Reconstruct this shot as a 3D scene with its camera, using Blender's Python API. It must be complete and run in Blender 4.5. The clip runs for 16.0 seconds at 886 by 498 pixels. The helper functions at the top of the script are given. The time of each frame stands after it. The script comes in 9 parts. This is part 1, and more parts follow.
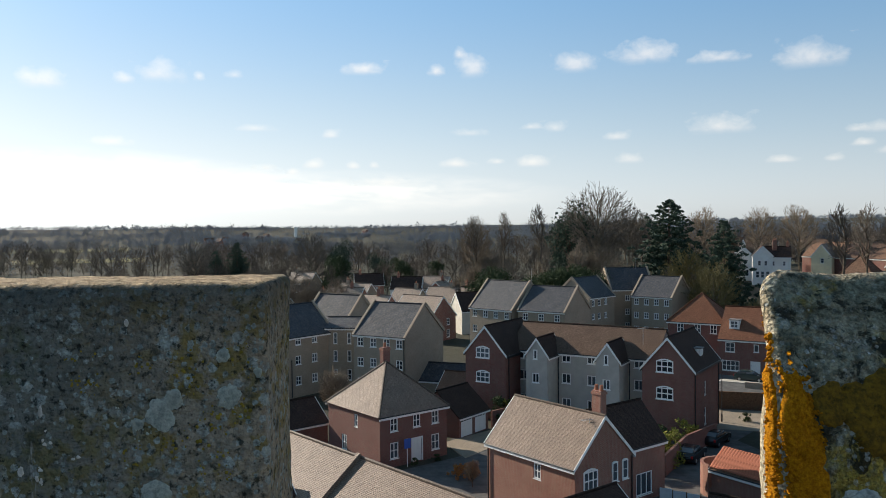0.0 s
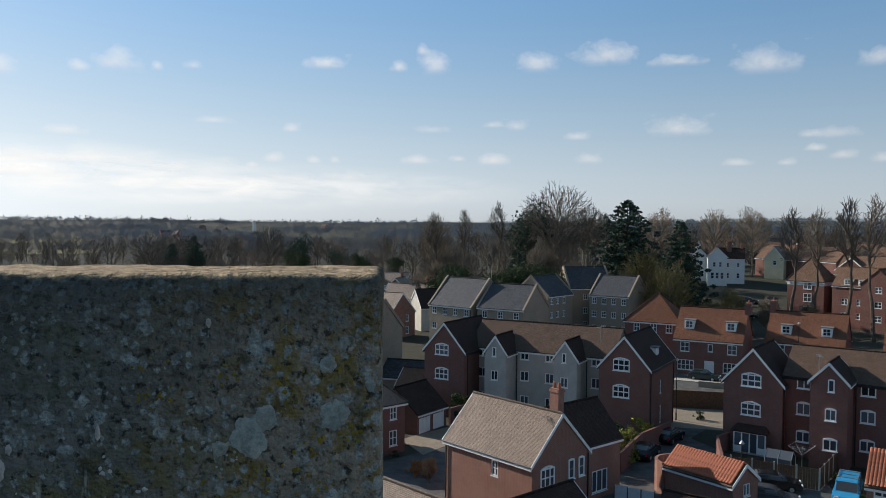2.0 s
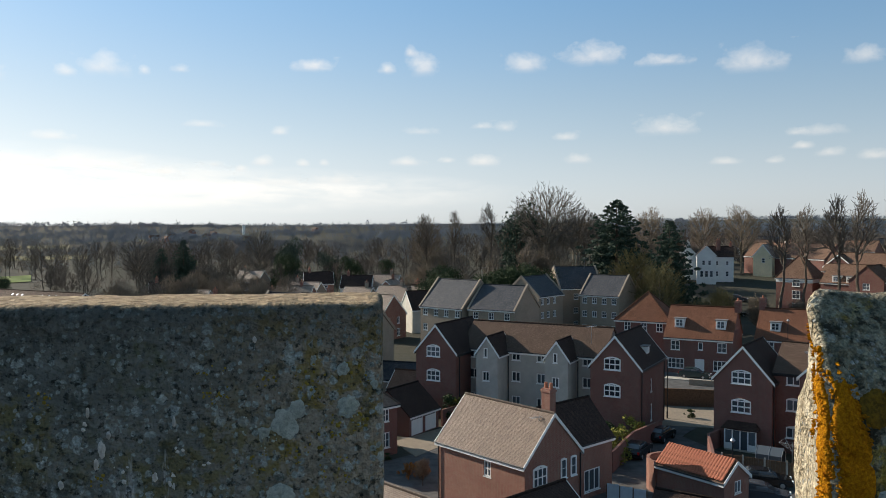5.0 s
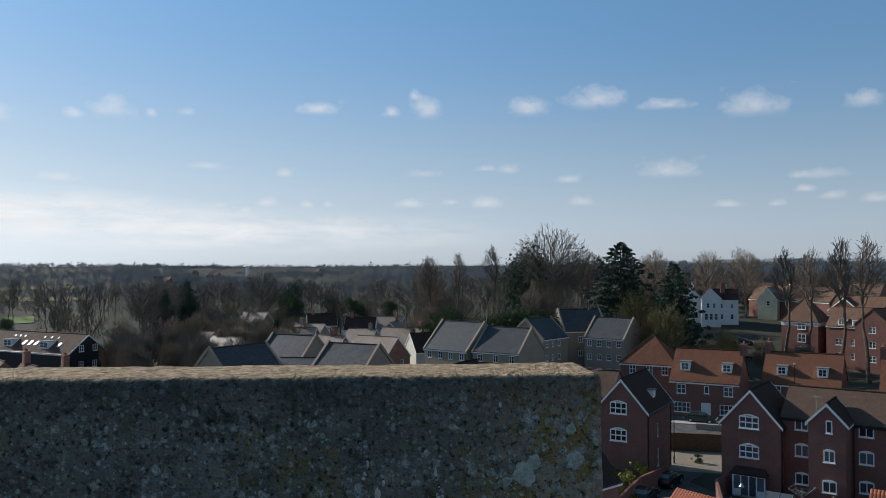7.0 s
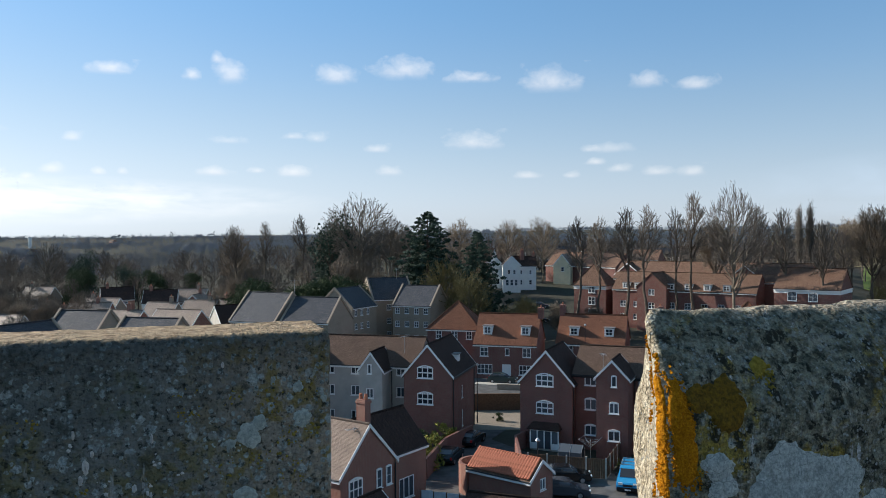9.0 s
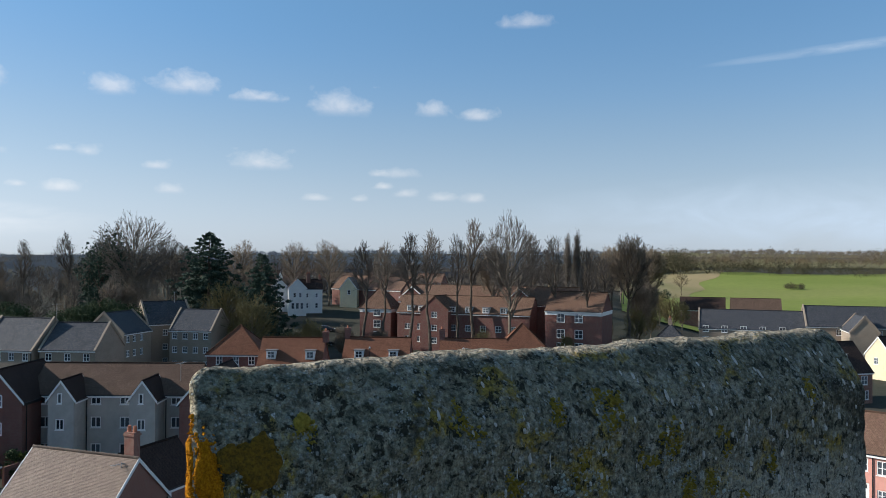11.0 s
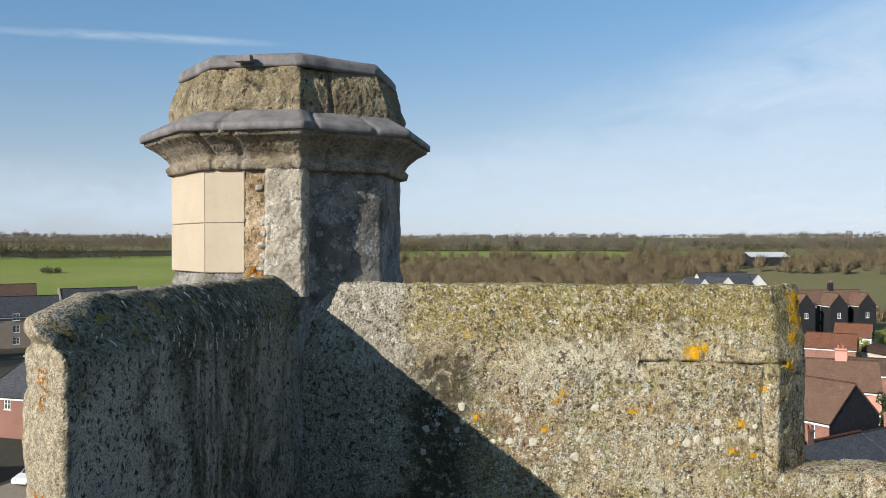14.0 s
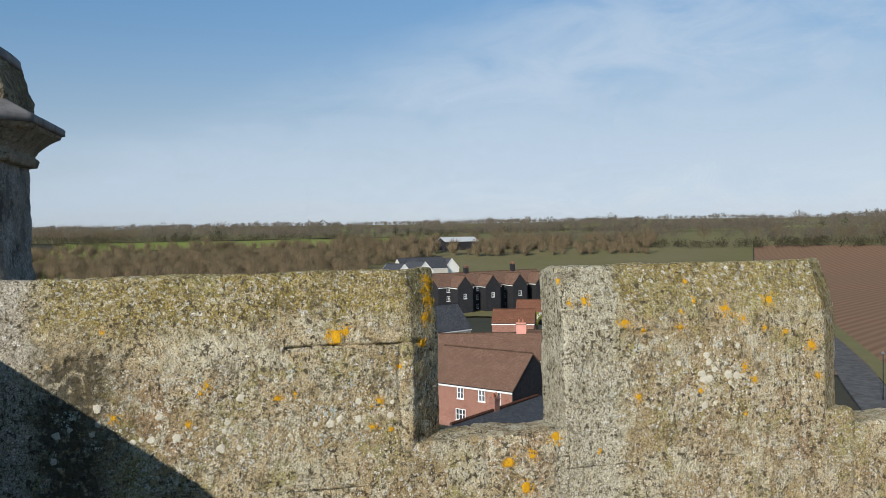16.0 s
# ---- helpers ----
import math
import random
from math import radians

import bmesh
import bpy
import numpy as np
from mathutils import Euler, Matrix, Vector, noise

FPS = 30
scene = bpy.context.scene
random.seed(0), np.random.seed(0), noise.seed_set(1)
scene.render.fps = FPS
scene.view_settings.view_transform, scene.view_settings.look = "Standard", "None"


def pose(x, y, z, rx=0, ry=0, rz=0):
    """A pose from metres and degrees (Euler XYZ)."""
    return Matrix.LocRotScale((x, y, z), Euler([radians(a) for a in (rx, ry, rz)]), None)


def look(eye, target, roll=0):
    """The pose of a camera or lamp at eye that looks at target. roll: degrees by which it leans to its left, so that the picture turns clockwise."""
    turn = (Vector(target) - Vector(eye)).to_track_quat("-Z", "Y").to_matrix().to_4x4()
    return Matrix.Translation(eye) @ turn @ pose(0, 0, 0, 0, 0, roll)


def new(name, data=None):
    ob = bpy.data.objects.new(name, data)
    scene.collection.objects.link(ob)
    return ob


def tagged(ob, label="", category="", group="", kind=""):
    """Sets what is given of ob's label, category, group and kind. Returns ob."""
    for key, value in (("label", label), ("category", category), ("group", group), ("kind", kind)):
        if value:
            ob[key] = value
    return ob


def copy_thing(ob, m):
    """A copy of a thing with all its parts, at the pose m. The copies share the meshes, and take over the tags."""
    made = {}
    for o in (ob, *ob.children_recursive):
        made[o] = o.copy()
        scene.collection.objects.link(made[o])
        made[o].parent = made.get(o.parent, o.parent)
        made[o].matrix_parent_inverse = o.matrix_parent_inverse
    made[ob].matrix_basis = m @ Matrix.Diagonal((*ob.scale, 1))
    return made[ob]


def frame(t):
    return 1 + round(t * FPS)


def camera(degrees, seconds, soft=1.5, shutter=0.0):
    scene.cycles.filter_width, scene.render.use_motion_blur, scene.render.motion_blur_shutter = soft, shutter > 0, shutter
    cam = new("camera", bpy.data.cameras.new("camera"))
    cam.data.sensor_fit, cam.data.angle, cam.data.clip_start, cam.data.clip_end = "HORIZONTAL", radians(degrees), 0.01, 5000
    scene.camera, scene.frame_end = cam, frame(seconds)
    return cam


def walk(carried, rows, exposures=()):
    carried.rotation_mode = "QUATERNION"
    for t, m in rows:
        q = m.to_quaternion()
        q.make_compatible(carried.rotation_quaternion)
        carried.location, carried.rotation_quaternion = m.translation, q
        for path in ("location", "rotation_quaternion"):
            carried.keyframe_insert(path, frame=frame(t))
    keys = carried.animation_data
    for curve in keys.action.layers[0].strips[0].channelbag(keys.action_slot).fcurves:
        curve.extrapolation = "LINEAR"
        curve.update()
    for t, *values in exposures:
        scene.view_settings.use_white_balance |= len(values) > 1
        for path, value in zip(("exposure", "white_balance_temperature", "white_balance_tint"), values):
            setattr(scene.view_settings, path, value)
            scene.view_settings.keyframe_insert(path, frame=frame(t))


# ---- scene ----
cam = camera(57.3, 16.0, soft=0.9)
PATH = [
    (0, (-0.098, 1.004, 21.994), (-0.062, 3.003, 21.937), -0.5),
    (0.5, (-0.063, 1.037, 21.989), (-0.137, 3.034, 21.924), -0.6),
    (1, (-0.105, 1.066, 21.993), (-0.178, 3.064, 21.925), 0.1),
    (1.5, (-0.163, 1.093, 21.989), (-0.215, 3.091, 21.922), 0.3),
    (2, (-0.204, 1.106, 21.986), (-0.069, 3.1, 21.921), 0.5),
    (2.5, (-0.231, 1.114, 21.974), (-0.053, 3.105, 21.905), 0.1),
    (3, (-0.238, 1.108, 21.972), (-0.048, 3.098, 21.901), -0.1),
    (3.2, (-0.24, 1.1, 21.977), (-0.031, 3.088, 21.909), -0.2),
    (5.3, (-0.208, 0.919, 22.035), (-0.075, 2.914, 21.974), 0.0),
    (5.5, (-0.216, 0.898, 22.055), (-0.104, 2.894, 21.993), 0.3),
    (6, (-0.278, 0.853, 22.086), (-0.167, 2.85, 22.06), 0.8),
    (6.5, (-0.383, 0.842, 22.08), (-0.268, 2.838, 22.135), 0.9),
    (7, (-0.406, 0.826, 22.055), (-0.255, 2.82, 22.097), -0.0),
    (7.5, (-0.383, 0.83, 22.035), (0.113, 2.768, 22.024), 0.3),
    (8, (-0.366, 0.828, 22.033), (0.222, 2.739, 21.993), -0.1),
    (8.2, (-0.359, 0.832, 22.03), (0.261, 2.733, 21.988), -0.5),
    (10.3, (-0.2, 0.784, 22.08), (0.388, 2.695, 22.057), 0.1),
    (10.5, (-0.162, 0.761, 22.083), (0.504, 2.647, 22.062), 0.3),
    (11, (-0.097, 0.709, 22.083), (0.983, 2.393, 22.105), 0.4),
    (11.5, (-0.09, 0.7, 22.063), (1.392, 2.042, 22.085), 0.5),
    (12, (-0.1, 0.693, 22.046), (1.565, 1.799, 22.057), -0.6),
    (12.5, (-0.126, 0.664, 22.046), (1.625, 1.63, 22.045), -1.4),
    (13, (-0.15, 0.608, 22.056), (1.643, 1.493, 22.052), -1.0),
    (13.5, (-0.156, 0.471, 22.065), (1.773, 0.998, 22.061), -0.5),
    (14, (-0.109, 0.318, 22.057), (1.871, 0.6, 22.044), -0.0),
    (14.5, (-0.087, 0.225, 22.055), (1.913, 0.253, 22.038), 0.3),
    (15, (-0.114, 0.142, 22.056), (1.881, 0.006, 22.016), 0.3),
    (15.5, (-0.16, 0.082, 22.057), (1.822, -0.18, 22.012), -0.4),
    (16, (-0.149, 0.03, 22.059), (1.803, -0.402, 22.011), -1.0),
]
EXPOSURE = [(0.0, 0.52, 7000, 10), (0.5, 0.31, 7000, 10), (1.0, 0.13, 6850, 10), (1.5, 0.04, 6600, 10), (2.0, 0.21, 6600, 10), (2.5, 0.33, 6700, 10), (3.0, 0.41, 6750, 10), (5.5, 0.41, 7000, 10), (6.0, 0.12, 6750, 10), (6.5, 0.06, 6400, 10), (7.0, 0.04, 6300, 10), (7.5, 0.26, 6250, 10), (8.0, 0.54, 6350, 10), (10.5, 0.34, 6350, 10), (11.0, 0.31, 6250, 10), (12.0, 0.64, 6250, 10), (13.0, 0.62, 6350, 10), (13.5, 0.4, 6400, 10), (14.0, 0.32, 6450, 10), (15.0, 0.11, 6350, 10), (16.0, 0.04, 6350, 10)]
walk(cam, [(t, look(eye, target, roll)) for t, eye, target, roll in PATH], EXPOSURE)

# ---- sky, sun, exposure ----
SUN_AZ, SUN_EL = radians(-51), radians(25)
world = bpy.data.worlds.new("sky")
scene.world = world
world.use_nodes = True
wn, wl = world.node_tree.nodes, world.node_tree.links
sky = wn.new("ShaderNodeTexSky")
sky.sky_type, sky.sun_disc = 'NISHITA', False
sky.sun_elevation, sky.sun_rotation = SUN_EL, SUN_AZ
sky.air_density, sky.dust_density, sky.ozone_density = 1.0, 0.35, 2.0
wc = wn.new("ShaderNodeTexCoord")
wz = wn.new("ShaderNodeSeparateXYZ")
wl.new(wc.outputs["Generated"], wz.inputs[0])
grey = wn.new("ShaderNodeRGBToBW")
wl.new(sky.outputs[0], grey.inputs[0])


def sky_math(op, a, b):
    x = wn.new("ShaderNodeMath")
    x.operation = op
    for sock, v in zip(x.inputs, (a, b)):
        if hasattr(v, "is_linked"):
            wl.new(v, sock)
        else:
            sock.default_value = v
    return x.outputs[0]


# a hazy sky: the glare round the sun is evened out
level = sky_math('DIVIDE', sky_math('MULTIPLY', grey.outputs[0], 2.12), sky_math('ADD', sky_math('MULTIPLY', grey.outputs[0], 0.06), 1.0))
hue = wn.new("ShaderNodeValToRGB")
hue.color_ramp.interpolation = 'B_SPLINE'
hue.color_ramp.elements[1].color = (0.33, 0.62, 0.95, 1)
for at, c in ((0.0, (0.92, 1.0, 1.07)), (0.05, (0.81, 1.0, 1.16)), (0.11, (0.70, 1.0, 1.28)), (0.19, (0.58, 1.0, 1.50)), (0.30, (0.44, 1.0, 1.82))):
    e = hue.color_ramp.elements.new(at) if at else hue.color_ramp.elements[0]
    e.color = (*(v * 0.5 for v in c), 1)
wl.new(wz.outputs[2], hue.inputs[0])
# thin haze whitens the brighter side of the sky
pale_ = wn.new("ShaderNodeMapRange")
pale_.inputs[1].default_value, pale_.inputs[2].default_value, pale_.inputs[4].default_value = 3.0, 9.0, 0.55
wl.new(grey.outputs[0], pale_.inputs[0])
hazy = wn.new("ShaderNodeMix")
hazy.data_type, hazy.inputs[7].default_value = "RGBA", (0.47, 0.5, 0.515, 1)
wl.new(pale_.outputs[0], hazy.inputs[0])
wl.new(hue.outputs[0], hazy.inputs[6])
tint = wn.new("ShaderNodeMix")
tint.data_type, tint.blend_type, tint.inputs[0].default_value = "RGBA", "MULTIPLY", 1.0
wl.new(level, tint.inputs[6])
wl.new(hazy.outputs[2], tint.inputs[7])
wl.new(tint.outputs[2], wn["Background"].inputs[0])
wn["Background"].inputs[1].default_value = 0.112
sun_data = bpy.data.lights.new("sun", 'SUN')
sun_data.energy, sun_data.angle, sun_data.color = 5.0, radians(0.5), (1.0, 0.93, 0.83)
sun = new("sun", sun_data)
TO_SUN = Vector((math.sin(SUN_AZ) * math.cos(SUN_EL), math.cos(SUN_AZ) * math.cos(SUN_EL), math.sin(SUN_EL)))
sun.matrix_world = look(Vector((0, 0, 60)) + TO_SUN * 20, (0, 0, 60))

# ---- materials ----


class Mat:
    """A small wrapper to lay out node materials."""

    def __init__(self, name, rough=0.85, metal=0.0, spec=0.3):
        self.m = bpy.data.materials.new(name)
        self.m.use_nodes = True
        self.n, self.l = self.m.node_tree.nodes, self.m.node_tree.links
        self.b = self.n["Principled BSDF"]
        self.b.inputs["Roughness"].default_value = rough
        self.b.inputs["Metallic"].default_value = metal
        self.b.inputs["Specular IOR Level"].default_value = spec
        self.tc = self.n.new("ShaderNodeTexCoord")

    def coord(self, kind="Object", scale=(1, 1, 1)):
        mp = self.n.new("ShaderNodeMapping")
        mp.inputs["Scale"].default_value = scale
        self.l.new(self.tc.outputs[kind], mp.inputs[0])
        return mp.outputs[0]

    def place(self, scale=(1, 1, 1)):
        g = self.n.new("ShaderNodeNewGeometry")
        mp = self.n.new("ShaderNodeMapping")
        mp.inputs["Scale"].default_value = scale
        self.l.new(g.outputs["Position"], mp.inputs[0])
        return mp.outputs[0]

    def noise(self, scale, detail=5, rough=0.6, vec=None, out="Fac", warp=0.0):
        t = self.n.new("ShaderNodeTexNoise")
        t.inputs["Scale"].default_value, t.inputs["Detail"].default_value = scale, detail
        t.inputs["Roughness"].default_value, t.inputs["Distortion"].default_value = rough, warp
        self.l.new(vec or self.coord(), t.inputs["Vector"])
        return t.outputs[out]

    def cells(self, scale, vec=None, feature="F1", out="Distance", random_=1.0):
        t = self.n.new("ShaderNodeTexVoronoi")
        t.feature = feature
        t.inputs["Scale"].default_value = scale
        t.inputs["Randomness"].default_value = random_
        self.l.new(vec or self.coord(), t.inputs["Vector"])
        return t.outputs[out]

    def ramp(self, fac, lo, hi, a=0.0, b=1.0):
        r = self.n.new("ShaderNodeMapRange")
        r.inputs[1].default_value, r.inputs[2].default_value = lo, hi
        r.inputs[3].default_value, r.inputs[4].default_value = a, b
        self.l.new(fac, r.inputs[0])
        return r.outputs[0]

    def mix(self, fac, a, b, mode="MIX"):
        x = self.n.new("ShaderNodeMix")
        x.data_type, x.blend_type = "RGBA", mode
        for sock, v in ((x.inputs[0], fac), (x.inputs[6], a), (x.inputs[7], b)):
            if hasattr(v, "is_linked"):
                self.l.new(v, sock)
            elif isinstance(v, (int, float)):
                sock.default_value = v
            else:
                sock.default_value = (*v, 1)
        return x.outputs[2]

    def math(self, op, a, b=0.0):
        x = self.n.new("ShaderNodeMath")
        x.operation = op
        for sock, v in ((x.inputs[0], a), (x.inputs[1], b)):
            if hasattr(v, "is_linked"):
                self.l.new(v, sock)
            else:
                sock.default_value = v
        return x.outputs[0]

    def random(self):
        return self.n.new("ShaderNodeObjectInfo").outputs["Random"]

    def island(self):
        return self.n.new("ShaderNodeNewGeometry").outputs["Random Per Island"]

    def colour(self, c):
        if hasattr(c, "is_linked"):
            self.l.new(c, self.b.inputs["Base Color"])
        else:
            self.b.inputs["Base Color"].default_value = (*c, 1)
        return self

    def bump(self, height, dist=0.01, strength=1.0):
        x = self.n.new("ShaderNodeBump")
        x.inputs["Distance"].default_value, x.inputs["Strength"].default_value = dist, strength
        self.l.new(height, x.inputs["Height"])
        self.l.new(x.outputs[0], self.b.inputs["Normal"])
        return self


def plain(name, c, rough=0.7, metal=0.0, vary=0.25, scale=3.0, spec=0.3):
    k = Mat(name, rough, metal, spec)
    f = k.noise(scale, 6)
    dark = tuple(v * (1 - vary) for v in c)
    light = tuple(min(1, v * (1 + vary)) for v in c)
    k.colour(k.mix(k.ramp(f, 0.3, 0.7), dark, light))
    return k.m


def stone(name, pale, dark, crust, crust_amount, moss, moss_amount, top, end=None, fine=1.0, streaks=0.0, spots=None, bare=0.0, bump=0.018, band=None, gold=None, zones=1.5, gap=0.12):
    """Weathered limestone: crust lichen, moss on the slopes, tops painted paler, pits, cracks and grain, sized to fit
    the camera's view.
    """
    k = Mat(name, 0.95, 0, 0.15)
    v = k.place()
    facing = k.n.new("ShaderNodeSeparateXYZ")
    k.l.new(k.n.new("ShaderNodeNewGeometry").outputs["Normal"], facing.inputs[0])
    big, mid = k.noise(2.4, 5, 0.62, v), k.noise(15 * fine, 5, 0.66, v, warp=0.25)
    grit, grain = k.noise(75 * fine, 4, 0.62, v), k.noise(300 * fine, 2, 0.5, v)
    c = k.mix(k.ramp(mid, 0.40, 0.60), dark, pale)
    c = k.mix(k.ramp(big, 0.46, 0.62, 0.0, 0.5), c, tuple(x * 0.6 for x in dark))
    c = k.mix(k.ramp(k.noise(8.5 * fine, 6, 0.68, v, warp=0.5), 0.54, 0.64, 0.0, 0.6), c, tuple(x * 0.5 for x in dark))
    if spots:
        c = k.mix(k.ramp(k.noise(5.5, 4, 0.55, v), 0.54, 0.60, 0, 0.85), c, spots)
    area = k.noise(4.2, 7, 0.68, v)
    crumbs = k.math('ADD', k.noise(44 * fine, 5, 0.66, v, warp=0.4), k.math('MULTIPLY', k.math('SUBTRACT', area, 0.5), zones))
    on = k.ramp(crumbs, 0.49, 0.53)
    shade = k.mix(k.ramp(grit, 0.4, 0.6), tuple(x * 0.5 for x in crust), tuple(min(1, x * 1.15) for x in crust))
    c = k.mix(k.math('MULTIPLY', on, crust_amount), c, shade)
    slope = k.math('ADD', facing.outputs[2], k.math('MULTIPLY', k.math('SUBTRACT', k.noise(13 * fine, 7, 0.75, v), 0.5), 1.3))
    if band:
        sep = k.n.new("ShaderNodeSeparateXYZ")
        k.l.new(v, sep.inputs[0])
        rise = k.math('ADD', sep.outputs[2], k.math('MULTIPLY', k.math('SUBTRACT', k.noise(5, 6, 0.7, v), 0.5), 0.40))
        slope = k.ramp(rise, band - 0.05, band + 0.05, 0.0, 0.4)
    green = k.math('MULTIPLY', k.ramp(slope, 0.10, 0.30), k.ramp(k.noise(30 * fine, 5, 0.68, v), 0.42, 0.54, gap, 1.0))
    c = k.mix(k.math('MULTIPLY', green, moss_amount), c, k.mix(k.ramp(grit, 0.4, 0.6), tuple(x * 0.42 for x in moss), tuple(x * 1.3 for x in moss)))
    if gold:
        c = k.mix(k.math('MULTIPLY', k.ramp(k.noise(24 * fine, 5, 0.7, v), 0.62, 0.67), k.ramp(k.noise(3.1, 4, 0.6, v), 0.46, 0.56, 0.0, 0.85)), c, gold)
    # Ends and tops that face the sun are painted paler, as lit stone looks.
    if end:
        c = k.mix(k.ramp(k.math('SUBTRACT', k.math('MULTIPLY', k.math('SUBTRACT', mid, 0.5), 0.5), facing.outputs[0]), 0.40, 0.66, 0, 0.9), c, k.mix(k.ramp(mid, 0.38, 0.6), tuple(x * 0.6 for x in end), end))
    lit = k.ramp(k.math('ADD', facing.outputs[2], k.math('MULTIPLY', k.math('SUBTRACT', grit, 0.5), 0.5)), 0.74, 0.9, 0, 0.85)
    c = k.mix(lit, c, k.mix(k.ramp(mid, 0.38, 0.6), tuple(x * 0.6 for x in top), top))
    if streaks:
        t = k.noise(1.0, 4, 0.6, k.place((80, 80, 13)))
        c = k.mix(k.math('MULTIPLY', k.ramp(t, 0.66, 0.72), streaks), c, (0.72, 0.74, 0.74))
        t = k.noise(1.0, 5, 0.7, k.place((60, 60, 11)))
        c = k.mix(k.ramp(t, 0.30, 0.38, 0.8, 0), c, tuple(x * 0.25 for x in dark))
    fleck = k.math('MULTIPLY', k.ramp(k.math('ADD', k.cells(105 * fine, v), k.math('MULTIPLY', grit, 0.5)), 0.42, 0.50, 1, 0), k.ramp(k.noise(9 * fine, 4, 0.7, v), 0.44, 0.56))
    c = k.mix(k.math('MULTIPLY', fleck, 0.5 * crust_amount), c, tuple(min(1, x * 1.2) for x in crust))
    pits = k.ramp(k.noise(48 * fine, 4, 0.66, v), 0.36, 0.42, 1, 0)
    c = k.mix(k.math('MULTIPLY', pits, 0.8 * (1 - bare)), c, tuple(x * 0.16 for x in dark))
    c = k.mix(k.ramp(grain, 0.36, 0.56, 0.55 * (1 - bare), 0.0), c, tuple(x * 0.3 for x in dark))
    k.colour(c)
    h = k.math('ADD', k.math('MULTIPLY', k.noise(15 * fine, 3, 0.5, v), 1.0), k.math('ADD', k.math('MULTIPLY', k.noise(60 * fine, 3, 0.55, v), 0.42), k.math('ADD', k.math('MULTIPLY', pits, -0.06), k.math('MULTIPLY', on, 0.05))))
    k.bump(h, bump / fine, 1.0)
    return k.m


class Crust(Mat):
    """Old limestone seen from close by: stains, crusts with crisp edges, specks and grain, each sized to show in the
    camera's view.
    """

    def begin(self):
        self.v = self.place()
        self.c, self.h = None, None
        sep = self.n.new("ShaderNodeSeparateXYZ")
        self.l.new(self.v, sep.inputs[0])
        self.x, self.y, self.z = sep.outputs[0], sep.outputs[1], sep.outputs[2]
        self.face = self.n.new("ShaderNodeSeparateXYZ")
        self.l.new(self.n.new("ShaderNodeNewGeometry").outputs["Normal"], self.face.inputs[0])
        return self

    def wobble(self, value, scale, size):
        return self.math('ADD', value, self.math('MULTIPLY', self.math('SUBTRACT', self.noise(scale, 6, 0.68, self.v), 0.5), size))

    def lay(self, mask, colour, amount=1.0):
        m = self.math('MULTIPLY', mask, amount) if hasattr(mask, "is_linked") else mask * amount
        self.c = self.mix(m, self.c, colour)

    def blotch(self, scale, lo, hi, detail=6, rough=0.66, warp=0.3):
        return self.ramp(self.noise(scale, detail, rough, self.v, warp=warp), lo, hi)

    def both(self, a, b):
        return self.math('MULTIPLY', a, b)

    def two(self, a, scale, lo=0.6, hi=1.2):
        return self.mix(self.blotch(scale, 0.36, 0.64, 4), tuple(v * lo for v in a), tuple(min(1, v * hi) for v in a))

    def dots(self, scale, size, keep):
        """Round specks of uneven size; keep: the share of them that is there."""
        t = self.n.new("ShaderNodeTexVoronoi")
        t.inputs["Scale"].default_value = scale
        self.l.new(self.v, t.inputs["Vector"])
        own = self.n.new("ShaderNodeSeparateXYZ")
        self.l.new(t.outputs["Color"], own.inputs[0])
        edge = self.ramp(own.outputs[0], 1 - keep, 1.0, 0.0, size)
        rag = self.math('ADD', t.outputs["Distance"], self.math('MULTIPLY', self.math('SUBTRACT', self.noise(scale * 3.5, 3, 0.6, self.v), 0.5), 0.55))
        return self.ramp(self.math('SUBTRACT', rag, edge), -0.10, 0.0, 1.0, 0.0)

    def chinks(self, scale, width):
        """Dark crevices between grains."""
        e = self.cells(scale, self.v, "DISTANCE_TO_EDGE")
        return self.ramp(self.math('ADD', e, self.math('MULTIPLY', self.noise(scale * 1.3, 3, 0.6, self.v), 0.25)), 0.10, 0.10 + width, 1.0, 0.0)

    def streak(self, scale, lo, hi):
        return self.ramp(self.noise(1.0, 5, 0.65, self.place(scale)), lo, hi)

    def done(self, height, dist):
        self.colour(self.c)
        self.bump(height, dist, 1.0)
        return self.m

    def relief(self, *rows):
        out = None
        for scale, amount in rows:
            t = self.math('MULTIPLY', self.noise(scale, 3, 0.55, self.v), amount)
            out = self.math('ADD', out, t) if out else t
        return out


